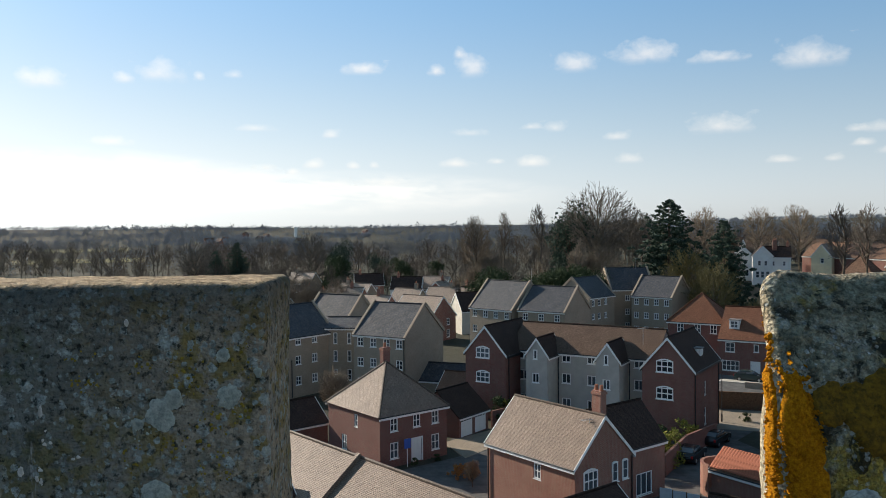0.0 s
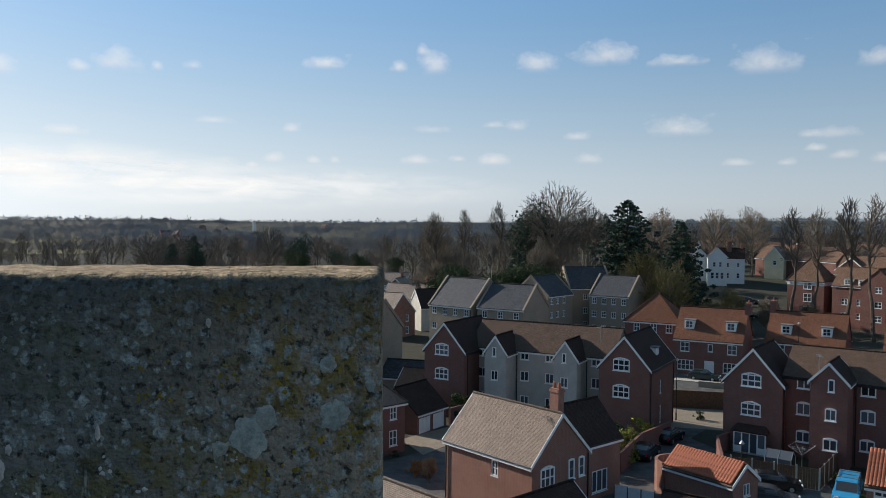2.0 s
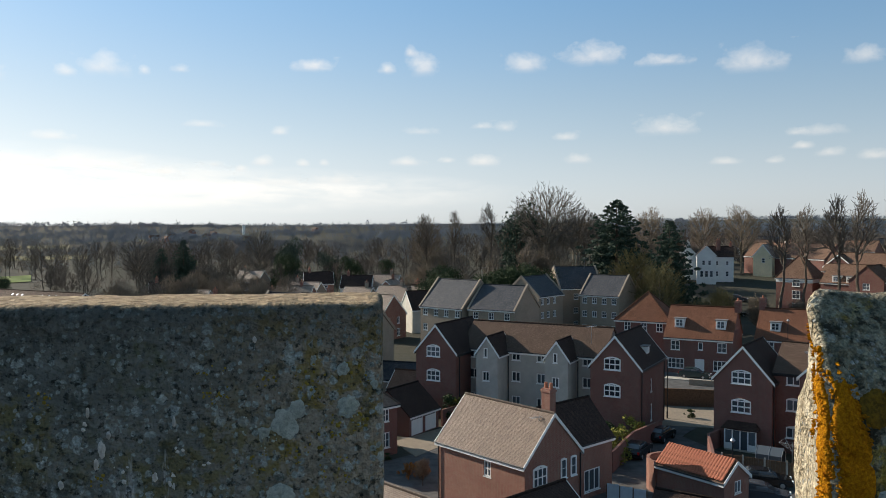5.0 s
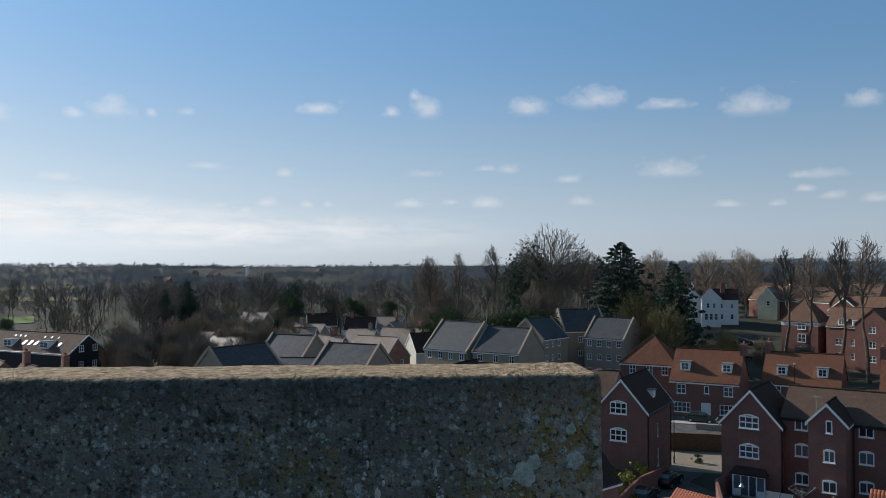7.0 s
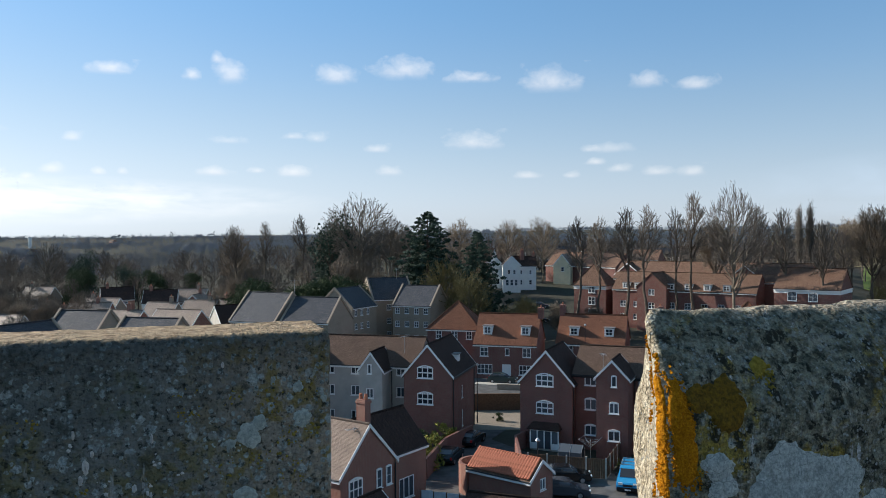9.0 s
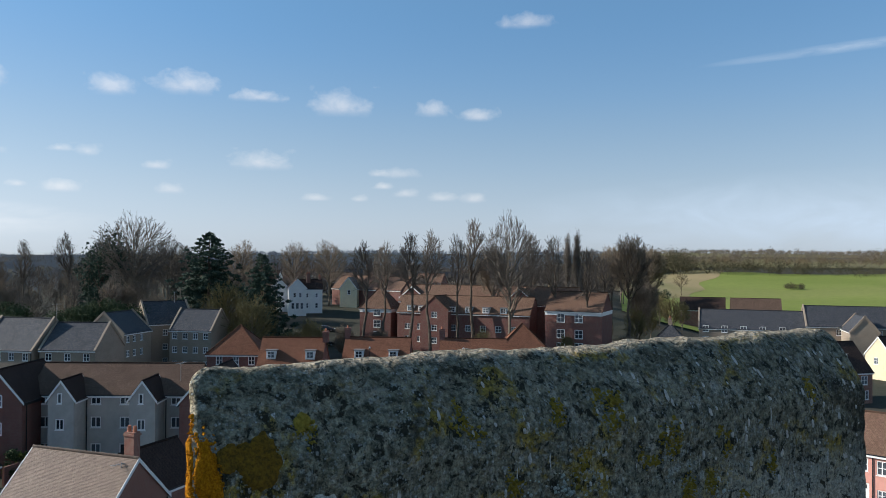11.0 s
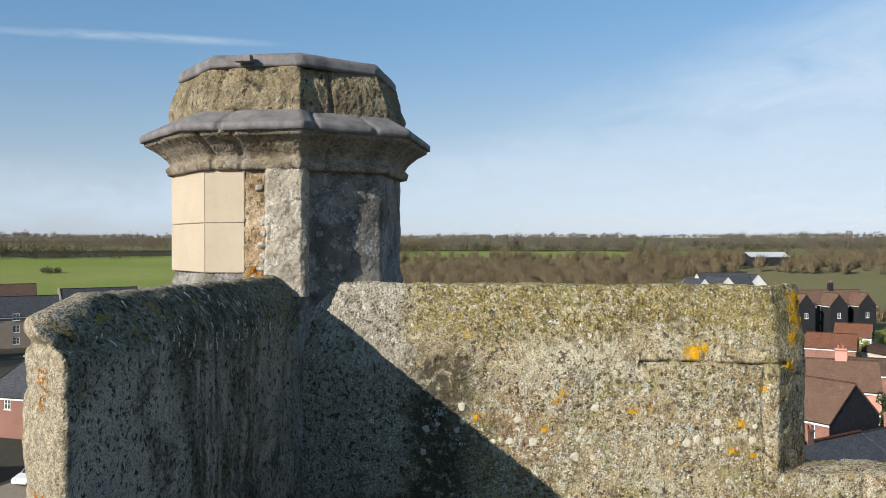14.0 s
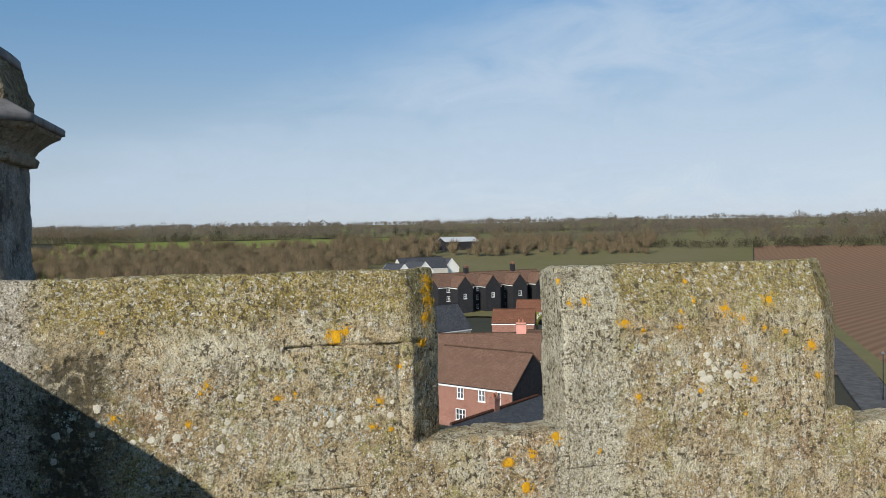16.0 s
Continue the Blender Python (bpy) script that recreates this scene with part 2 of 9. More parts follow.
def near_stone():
    """Granular stone with shade put into its dark colour, dark under its lip, with blue-grey flecks, olive stains, a
    pinkish end and a top painted paler as if sunlit.
    """
    k = Crust("granular_shaded_side_stone", 0.95, 0, 0.12).begin()
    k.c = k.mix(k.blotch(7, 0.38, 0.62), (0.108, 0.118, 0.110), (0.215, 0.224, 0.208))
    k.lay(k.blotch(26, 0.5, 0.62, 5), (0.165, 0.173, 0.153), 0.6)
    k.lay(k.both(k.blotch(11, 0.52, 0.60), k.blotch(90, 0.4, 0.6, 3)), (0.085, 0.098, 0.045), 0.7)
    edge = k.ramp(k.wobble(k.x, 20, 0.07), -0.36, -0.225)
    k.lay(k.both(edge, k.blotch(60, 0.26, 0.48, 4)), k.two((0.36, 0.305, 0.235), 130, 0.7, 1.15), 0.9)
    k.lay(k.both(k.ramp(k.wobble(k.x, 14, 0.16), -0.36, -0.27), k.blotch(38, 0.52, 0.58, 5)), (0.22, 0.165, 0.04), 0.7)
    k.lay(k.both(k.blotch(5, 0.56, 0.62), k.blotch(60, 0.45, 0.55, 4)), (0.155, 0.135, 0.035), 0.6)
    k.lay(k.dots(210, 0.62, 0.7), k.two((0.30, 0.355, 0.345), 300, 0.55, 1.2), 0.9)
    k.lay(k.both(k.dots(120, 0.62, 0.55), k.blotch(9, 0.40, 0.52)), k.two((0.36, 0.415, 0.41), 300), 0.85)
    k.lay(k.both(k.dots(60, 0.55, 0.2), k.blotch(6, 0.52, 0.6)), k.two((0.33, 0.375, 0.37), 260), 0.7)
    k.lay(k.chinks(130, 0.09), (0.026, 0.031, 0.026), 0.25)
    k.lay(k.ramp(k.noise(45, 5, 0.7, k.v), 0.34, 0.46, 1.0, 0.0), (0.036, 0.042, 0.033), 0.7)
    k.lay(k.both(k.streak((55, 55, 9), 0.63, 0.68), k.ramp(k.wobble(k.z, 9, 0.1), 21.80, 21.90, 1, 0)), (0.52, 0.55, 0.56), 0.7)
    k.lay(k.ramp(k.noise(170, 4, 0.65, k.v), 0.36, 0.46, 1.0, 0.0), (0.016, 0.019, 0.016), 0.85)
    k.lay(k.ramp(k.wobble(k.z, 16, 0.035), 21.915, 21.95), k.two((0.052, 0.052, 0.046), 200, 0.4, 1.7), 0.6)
    # Tan growth on the top, painted paler to look sunlit.
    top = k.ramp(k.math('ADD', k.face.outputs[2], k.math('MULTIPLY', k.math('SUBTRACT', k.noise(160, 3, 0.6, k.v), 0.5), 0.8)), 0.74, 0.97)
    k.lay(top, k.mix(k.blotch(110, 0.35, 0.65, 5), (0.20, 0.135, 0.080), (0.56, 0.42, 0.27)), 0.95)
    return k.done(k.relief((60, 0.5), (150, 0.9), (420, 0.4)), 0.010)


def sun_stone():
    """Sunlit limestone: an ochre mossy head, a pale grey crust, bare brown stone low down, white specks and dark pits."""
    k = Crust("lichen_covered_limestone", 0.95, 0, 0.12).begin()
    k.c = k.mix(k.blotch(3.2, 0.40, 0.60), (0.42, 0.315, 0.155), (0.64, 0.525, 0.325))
    k.lay(k.blotch(17, 0.46, 0.62, 6), (0.52, 0.435, 0.275), 0.6)
    plainer = k.blotch(1.9, 0.52, 0.60, 4)
    k.lay(plainer, k.two((0.61, 0.565, 0.405), 24, 0.85, 1.1), 0.8)
    k.lay(k.both(k.blotch(2.6, 0.50, 0.60), k.ramp(k.wobble(k.z, 4, 0.4), 21.28, 21.48, 1, 0.12)), k.two((0.45, 0.305, 0.175), 30, 0.7, 1.15), 0.9)
    k.lay(k.blotch(7.5, 0.52, 0.555, 8, 0.72, 0.6), k.two((0.69, 0.63, 0.46), 70, 0.8, 1.15), 0.85)
    k.lay(k.both(k.blotch(23, 0.55, 0.58, 7, 0.72), k.blotch(4, 0.42, 0.55)), k.two((0.73, 0.69, 0.52), 110, 0.85, 1.1), 0.85)
    head = k.ramp(k.wobble(k.z, 5, 0.34), 21.56, 21.68)
    k.lay(k.both(head, k.blotch(30, 0.34, 0.54, 6, 0.72)), k.mix(k.blotch(95, 0.38, 0.62, 5), (0.125, 0.098, 0.022), (0.50, 0.385, 0.105)), 0.95)
    k.lay(k.both(head, k.blotch(13, 0.54, 0.60)), k.two((0.27, 0.21, 0.042), 120), 0.8)
    k.lay(k.both(k.blotch(3.6, 0.53, 0.58, 5), k.blotch(22, 0.38, 0.52, 6)), k.two((0.40, 0.35, 0.13), 90, 0.7, 1.2), 0.75)
    bare = k.both(k.ramp(k.wobble(k.y, 6, 0.25), -1.80, -1.70), k.ramp(k.wobble(k.y, 6, 0.1), -1.40, -1.36, 1, 0))
    k.lay(k.both(bare, k.blotch(40, 0.30, 0.46, 5)), k.two((0.64, 0.61, 0.47), 40, 0.85, 1.08), 0.8)
    k.lay(k.both(k.ramp(k.wobble(k.y, 5, 0.24), 0.98, 1.08), k.blotch(40, 0.28, 0.44, 5)), k.two((0.52, 0.475, 0.40), 40, 0.85, 1.1), 0.85)
    k.lay(k.both(k.dots(34, 0.55, 0.4), k.blotch(3.4, 0.45, 0.55)), k.two((0.76, 0.735, 0.65), 150, 0.85, 1.15), 0.9)
    k.lay(k.both(k.dots(85, 0.62, 0.55), k.ramp(k.wobble(k.z, 4, 0.5), 21.35, 21.6, 1, 0.25)), k.two((0.76, 0.73, 0.64), 200, 0.8, 1.15), 0.9)
    k.lay(k.both(k.dots(60, 0.5, 0.3), k.blotch(5, 0.47, 0.6)), (0.42, 0.25, 0.035), 0.6)
    k.lay(k.both(k.ramp(k.noise(58, 5, 0.7, k.v, warp=0.5), 0.38, 0.45, 1.0, 0.0), k.blotch(6, 0.32, 0.48, 5)), (0.085, 0.064, 0.038), 0.85)
    k.lay(k.both(k.dots(110, 0.6, 0.45), k.blotch(13, 0.42, 0.55)), k.two((0.56, 0.53, 0.44), 200), 0.8)
    k.lay(k.both(k.chinks(48, 0.05), k.blotch(8, 0.42, 0.6)), (0.16, 0.125, 0.08), 0.6)
    k.lay(k.both(k.blotch(34, 0.55, 0.59, 6, 0.7), k.blotch(3.0, 0.38, 0.52)), (0.05, 0.042, 0.030), 0.9)
    k.lay(k.both(k.blotch(85, 0.56, 0.61, 4, 0.65), k.blotch(9, 0.42, 0.56)), (0.10, 0.08, 0.052), 0.85)
    k.lay(k.both(head, k.blotch(46, 0.57, 0.61, 5)), (0.62, 0.60, 0.51), 0.85)
    k.lay(k.streak((70, 70, 16), 0.66, 0.70), (0.70, 0.68, 0.60), 0.75)
    k.lay(k.streak((60, 60, 12), 0.38, 0.32), (0.04, 0.034, 0.022), 0.9)
    # Darkens a ragged patch beside the turret, in the lower part of the stone.
    dark_patch = k.both(k.both(k.ramp(k.wobble(k.y, 2.6, 0.5), 0.62, 0.78), k.ramp(k.wobble(k.y, 3.4, 0.4), 0.98, 1.08, 1, 0)), k.ramp(k.wobble(k.z, 3.2, 0.4), 21.50, 21.60, 1, 0))
    k.lay(k.both(dark_patch, k.blotch(26, 0.34, 0.50, 6)), (0.030, 0.029, 0.022), 0.85)
    k.lay(k.both(k.ramp(k.noise(150, 4, 0.68, k.v), 0.36, 0.54, 1.0, 0.0), k.ramp(plainer, 0, 1, 0.75, 0.35)), (0.11, 0.085, 0.05))
    k.lay(k.both(k.ramp(k.noise(11, 7, 0.74, k.v, warp=0.8), 0.40, 0.46, 1.0, 0.0), k.blotch(40, 0.36, 0.56, 5)), (0.105, 0.085, 0.048), 0.7)
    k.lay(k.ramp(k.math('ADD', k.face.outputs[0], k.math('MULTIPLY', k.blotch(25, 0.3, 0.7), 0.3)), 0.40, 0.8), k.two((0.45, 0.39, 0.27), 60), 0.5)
    return k.done(k.relief((22, 0.8), (75, 0.8), (180, 0.5)), 0.022)


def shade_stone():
    """Shaded-side copy of the parapet stone: a dark mossy head that drips streaks, smoother dirty mortar below, and
    ends and rim painted paler as if sunlit.
    """
    k = Crust("mossy_shaded_side_stone", 0.95, 0, 0.12).begin()
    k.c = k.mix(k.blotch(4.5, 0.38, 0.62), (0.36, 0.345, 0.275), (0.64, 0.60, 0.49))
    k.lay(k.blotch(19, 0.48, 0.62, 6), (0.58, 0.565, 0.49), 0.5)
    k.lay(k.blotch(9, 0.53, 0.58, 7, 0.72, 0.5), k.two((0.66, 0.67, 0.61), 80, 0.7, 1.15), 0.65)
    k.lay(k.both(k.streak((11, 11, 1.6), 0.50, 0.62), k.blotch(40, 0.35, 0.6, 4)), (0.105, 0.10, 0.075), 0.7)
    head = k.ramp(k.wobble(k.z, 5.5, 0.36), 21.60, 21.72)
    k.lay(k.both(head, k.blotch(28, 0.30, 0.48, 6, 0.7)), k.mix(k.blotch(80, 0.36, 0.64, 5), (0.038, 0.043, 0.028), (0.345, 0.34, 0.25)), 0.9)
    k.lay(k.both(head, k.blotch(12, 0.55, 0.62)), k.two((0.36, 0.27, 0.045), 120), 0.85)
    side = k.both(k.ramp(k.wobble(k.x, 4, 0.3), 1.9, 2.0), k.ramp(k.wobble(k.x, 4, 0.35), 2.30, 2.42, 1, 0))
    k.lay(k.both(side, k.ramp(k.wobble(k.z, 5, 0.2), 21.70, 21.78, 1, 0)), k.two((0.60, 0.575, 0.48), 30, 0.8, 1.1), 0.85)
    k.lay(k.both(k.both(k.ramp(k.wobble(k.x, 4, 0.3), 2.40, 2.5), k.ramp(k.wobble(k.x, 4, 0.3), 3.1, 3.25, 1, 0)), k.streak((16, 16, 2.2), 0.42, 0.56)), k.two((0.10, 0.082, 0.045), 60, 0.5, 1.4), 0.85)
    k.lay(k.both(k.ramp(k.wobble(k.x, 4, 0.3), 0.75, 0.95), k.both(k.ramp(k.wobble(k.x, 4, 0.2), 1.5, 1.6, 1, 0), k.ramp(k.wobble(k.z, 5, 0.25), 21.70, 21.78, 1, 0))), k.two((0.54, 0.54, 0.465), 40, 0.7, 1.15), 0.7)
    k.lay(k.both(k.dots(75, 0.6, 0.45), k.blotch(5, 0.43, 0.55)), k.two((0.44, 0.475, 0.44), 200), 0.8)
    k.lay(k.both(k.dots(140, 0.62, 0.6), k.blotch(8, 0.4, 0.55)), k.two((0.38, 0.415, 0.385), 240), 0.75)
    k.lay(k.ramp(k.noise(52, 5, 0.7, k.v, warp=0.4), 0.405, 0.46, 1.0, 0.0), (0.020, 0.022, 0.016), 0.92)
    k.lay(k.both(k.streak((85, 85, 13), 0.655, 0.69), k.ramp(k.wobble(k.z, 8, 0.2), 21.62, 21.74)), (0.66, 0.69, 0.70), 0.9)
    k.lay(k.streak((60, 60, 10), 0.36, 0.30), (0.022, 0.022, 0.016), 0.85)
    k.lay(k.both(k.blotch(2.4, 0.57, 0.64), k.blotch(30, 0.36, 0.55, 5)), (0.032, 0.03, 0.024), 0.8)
    # Pale end stone, painted lighter on faces turned to the sun.
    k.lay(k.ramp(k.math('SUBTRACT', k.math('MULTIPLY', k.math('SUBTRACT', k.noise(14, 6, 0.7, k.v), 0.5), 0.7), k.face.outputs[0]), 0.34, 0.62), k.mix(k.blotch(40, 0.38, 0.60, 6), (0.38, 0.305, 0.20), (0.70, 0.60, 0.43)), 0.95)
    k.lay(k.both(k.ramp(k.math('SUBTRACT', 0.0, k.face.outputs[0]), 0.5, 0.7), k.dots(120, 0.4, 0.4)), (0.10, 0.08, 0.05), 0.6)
    # Up-facing rim painted pale tan, as its sunlit top looks.
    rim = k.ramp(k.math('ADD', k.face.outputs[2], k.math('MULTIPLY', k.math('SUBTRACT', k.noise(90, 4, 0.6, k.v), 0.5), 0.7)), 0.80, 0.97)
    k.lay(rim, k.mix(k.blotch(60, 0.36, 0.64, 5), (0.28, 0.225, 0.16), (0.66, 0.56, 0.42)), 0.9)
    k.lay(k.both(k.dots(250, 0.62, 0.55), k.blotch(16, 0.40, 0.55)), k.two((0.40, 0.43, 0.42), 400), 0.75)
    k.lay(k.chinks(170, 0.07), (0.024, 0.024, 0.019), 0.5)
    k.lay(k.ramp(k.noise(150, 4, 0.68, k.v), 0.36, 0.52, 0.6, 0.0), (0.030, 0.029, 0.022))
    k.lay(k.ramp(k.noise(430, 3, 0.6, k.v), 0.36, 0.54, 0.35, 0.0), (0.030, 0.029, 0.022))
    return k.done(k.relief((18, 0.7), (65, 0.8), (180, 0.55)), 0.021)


# Shaded and sunlit merlons get separate stones; shade is partly in the colours.
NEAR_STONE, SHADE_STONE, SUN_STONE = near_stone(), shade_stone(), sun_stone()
TURRET_STONE = stone("grey_weathered_limestone", (0.29, 0.268, 0.235), (0.145, 0.134, 0.118), (0.42, 0.415, 0.395), 0.5, (0.22, 0.20, 0.13), 0.3, (0.4, 0.37, 0.31), None, 0.5, 0.0, None, 0.45, 0.007)
PATCH_STONE = stone("pale_grey_rough_mortar", (0.53, 0.475, 0.385), (0.35, 0.305, 0.235), (0.60, 0.56, 0.48), 0.5, (0.36, 0.34, 0.27), 0.2, (0.48, 0.45, 0.39), None, 0.7, 0.0, None, 0.3, 0.014)
RUBBLE_STONE = stone("tan_crumbling_rubble", (0.52, 0.375, 0.225), (0.32, 0.215, 0.12), (0.58, 0.47, 0.33), 0.4, (0.4, 0.31, 0.15), 0.1, (0.52, 0.40, 0.25), None, 0.8, 0.0, None, 0.0, 0.018)
CORNICE_STONE = stone("brown_grey_moulded_stone", (0.37, 0.30, 0.21), (0.20, 0.16, 0.11), (0.40, 0.38, 0.33), 0.4, (0.2, 0.18, 0.12), 0.2, (0.35, 0.31, 0.24), None, 0.7, 0.0, None, 0.3, 0.010)
CAP_STONE = stone("brown_mossy_capstone", (0.36, 0.285, 0.185), (0.155, 0.122, 0.078), (0.44, 0.41, 0.30), 0.35, (0.20, 0.165, 0.07), 0.45, (0.28, 0.24, 0.14), None, 0.55)
SHAFT_STONE = stone("tower_rubble", (0.46, 0.42, 0.34), (0.26, 0.23, 0.18), (0.5, 0.48, 0.4), 0.4, (0.15, 0.14, 0.05), 0.3, (0.4, 0.36, 0.3), None, 0.3)


def lichen(name, a, b, scale=160, cracks=0.0):
    k = Mat(name, 0.95, 0, 0.1)
    v = k.place()
    n = k.noise(scale, 6, 0.7, v)
    c = k.mix(k.ramp(n, 0.36, 0.64), a, b)
    if cracks:
        e = k.cells(cracks, v, "DISTANCE_TO_EDGE")
        n2 = k.noise(38, 5, 0.7, v)
        line_ = k.ramp(k.math('ADD', e, k.math('MULTIPLY', k.math('SUBTRACT', n2, 0.5), 0.14)), 0.0, 0.03, 0.45, 0)
        c = k.mix(line_, c, tuple(x * 0.25 for x in a))
        c = k.mix(k.ramp(n2, 0.5, 0.66, 0, 0.6), c, tuple(x * 0.5 for x in a))
    k.colour(c)
    k.bump(n, 0.004, 1.0)
    return k.m


ORANGE_LICHEN = lichen("orange_lichen", (0.34, 0.115, 0.003), (0.66, 0.285, 0.010), 420)
GOLD_LICHEN = lichen("golden_lichen", (0.40, 0.19, 0.004), (0.74, 0.43, 0.03), 260)
DULL_LICHEN = lichen("ochre_lichen", (0.080, 0.052, 0.012), (0.225, 0.130, 0.016), 210)
GREY_LICHEN = lichen("grey_lichen", (0.30, 0.35, 0.325), (0.54, 0.59, 0.55), 380)
CRUST_LICHEN = lichen("cracked_blue_grey_lichen", (0.27, 0.31, 0.30), (0.56, 0.61, 0.59), 240, 95)
WHITE_STREAK = lichen("white_bird_lime", (0.46, 0.46, 0.44), (0.70, 0.69, 0.66))
PALE_LICHEN = lichen("cream_lichen", (0.46, 0.43, 0.34), (0.64, 0.61, 0.50))
MOSS_LICHEN = lichen("yellow_green_lichen", (0.15, 0.115, 0.018), (0.34, 0.255, 0.045))

k = Mat("new_ashlar", 0.85, 0, 0.2)
n1, n2 = k.noise(5, 6), k.noise(60, 4)
k.colour(k.mix(k.ramp(n1, 0.3, 0.7), (0.44, 0.36, 0.265), (0.50, 0.42, 0.315)))
k.bump(n2, 0.003)
ASHLAR = k.m
k = Mat("weathered_lead", 0.7, 0.0, 0.35)
k.colour(k.mix(k.ramp(k.noise(9, 7, 0.7), 0.35, 0.7), (0.11, 0.10, 0.098), (0.25, 0.235, 0.225)))
k.bump(k.noise(20, 4), 0.006)
LEAD = k.m


def brick(name, a, b, mortar, soot=0.3):
    k = Mat(name, 0.9, 0, 0.2)
    t = k.n.new("ShaderNodeTexBrick")
    k.l.new(k.tc.outputs["UV"], t.inputs["Vector"])
    t.inputs["Scale"].default_value = 1.0
    t.inputs["Brick Width"].default_value, t.inputs["Row Height"].default_value = 0.225, 0.075
    t.inputs["Mortar Size"].default_value, t.inputs["Bias"].default_value = 0.010, 0.0
    t.inputs["Color1"].default_value, t.inputs["Color2"].default_value, t.inputs["Mortar"].default_value = (*a, 1), (*b, 1), (*mortar, 1)
    v = k.place()
    c = k.mix(k.ramp(k.noise(0.55, 6, 0.6, v), 0.35, 0.7, 0, soot), t.outputs["Color"], tuple(x * 0.5 for x in a))
    c = k.mix(k.ramp(k.noise(2.5, 5, 0.7, v), 0.5, 0.8, 0, 0.35), c, tuple(min(1, x * 1.35) for x in b))
    k.colour(c)
    k.bump(t.outputs["Fac"], 0.01, -0.6)
    return k.m


def tiles(name, a, b, w, h, lichen_c, amount, rough=0.85, spec=0.12):
    """Courses of plain tiles or slates, laid along the eaves."""
    k = Mat(name, rough, 0, spec)
    t = k.n.new("ShaderNodeTexBrick")
    k.l.new(k.tc.outputs["UV"], t.inputs["Vector"])
    t.inputs["Scale"].default_value = 1.0
    t.inputs["Brick Width"].default_value, t.inputs["Row Height"].default_value = w, h
    t.inputs["Mortar Size"].default_value, t.inputs["Mortar Smooth"].default_value = 0.012, 0.3
    t.inputs["Color1"].default_value, t.inputs["Color2"].default_value = (*a, 1), (*b, 1)
    t.inputs["Mortar"].default_value = (*(x * 0.35 for x in a), 1)
    v = k.place()
    c = k.mix(k.ramp(k.noise(0.9, 6, 0.65, v), 0.4, 0.68, 0, 0.55), t.outputs["Color"], tuple(x * 0.6 for x in a))
    c = k.mix(k.ramp(k.noise(4.5, 6, 0.7, v), 0.52, 0.7, 0, amount), c, lichen_c)
    k.colour(c)
    s = k.n.new("ShaderNodeSeparateXYZ")
    k.l.new(k.tc.outputs["UV"], s.inputs[0])
    saw = k.math('FRACT', k.math('DIVIDE', s.outputs[1], h))
    k.bump(k.math('ADD', k.math('MULTIPLY', saw, -0.7), k.math('MULTIPLY', t.outputs["Fac"], -0.5)), 0.02, 0.8)
    return k.m


RED_BRICK = brick("red_brick", (0.235, 0.092, 0.070), (0.30, 0.126, 0.098), (0.32, 0.25, 0.19))
DARK_BRICK = brick("dark_red_brick", (0.172, 0.068, 0.058), (0.23, 0.094, 0.078), (0.21, 0.165, 0.135))
BUFF_BRICK = brick("buff_brick", (0.29, 0.228, 0.172), (0.355, 0.285, 0.22), (0.36, 0.30, 0.235), 0.25)
CREAM_RENDER = plain("cream_render", (0.56, 0.53, 0.46), 0.9, vary=0.10, scale=1.2)
GREY_RENDER = plain("pale_grey_render", (0.42, 0.395, 0.36), 0.9, vary=0.12, scale=0.9)
WHITE_RENDER = plain("white_render", (0.80, 0.79, 0.75), 0.9, vary=0.06, scale=1.0)
PINK_RENDER = plain("pink_render", (0.64, 0.31, 0.25), 0.9, vary=0.08, scale=1.2)
ORANGE_RENDER = plain("peach_render", (0.66, 0.33, 0.20), 0.9, vary=0.08, scale=1.2)
YELLOW_RENDER = plain("pale_yellow_render", (0.70, 0.61, 0.41), 0.9, vary=0.08, scale=1.2)
BLACK_BOARD = plain("black_weatherboard", (0.022, 0.022, 0.025), 0.7, vary=0.4, scale=2)
BROWN_TILE = tiles("brown_plain_tiles", (0.215, 0.146, 0.108), (0.285, 0.203, 0.154), 0.165, 0.10, (0.34, 0.28, 0.205), 0.4, 0.6, 0.3)
DARK_TILE = tiles("dark_brown_tiles", (0.058, 0.037, 0.031), (0.085, 0.053, 0.043), 0.165, 0.10, (0.12, 0.09, 0.065), 0.3)
RED_TILE = tiles("orange_red_tiles", (0.19, 0.083, 0.052), (0.25, 0.115, 0.072), 0.165, 0.10, (0.31, 0.18, 0.10), 0.35)
OLD_RED_TILE = tiles("weathered_red_tiles", (0.185, 0.108, 0.076), (0.245, 0.150, 0.107), 0.165, 0.10, (0.26, 0.195, 0.125), 0.45)
UMBER_TILE = tiles("umber_tiles", (0.125, 0.080, 0.060), (0.17, 0.112, 0.085), 0.165, 0.10, (0.3, 0.23, 0.16), 0.35)
TAN_TILE = tiles("buff_tiles", (0.33, 0.235, 0.175), (0.41, 0.30, 0.23), 0.165, 0.10, (0.44, 0.36, 0.26), 0.3, 0.55, 0.4)
SLATE = tiles("blue_grey_slates", (0.045, 0.050, 0.064), (0.088, 0.088, 0.094), 0.25, 0.20, (0.20, 0.185, 0.16), 0.55, 0.6, 0.25)
PANTILE = plain("orange_pantile", (0.37, 0.115, 0.06), 0.7, vary=0.35, scale=5)
WHITE_PAINT = plain("white_paint", (0.80, 0.80, 0.78), 0.45, vary=0.04)
DARK_PAINT = plain("black_paint", (0.02, 0.02, 0.022), 0.4, vary=0.3)
k = Mat("window_glass", 0.06, 0, 0.6)
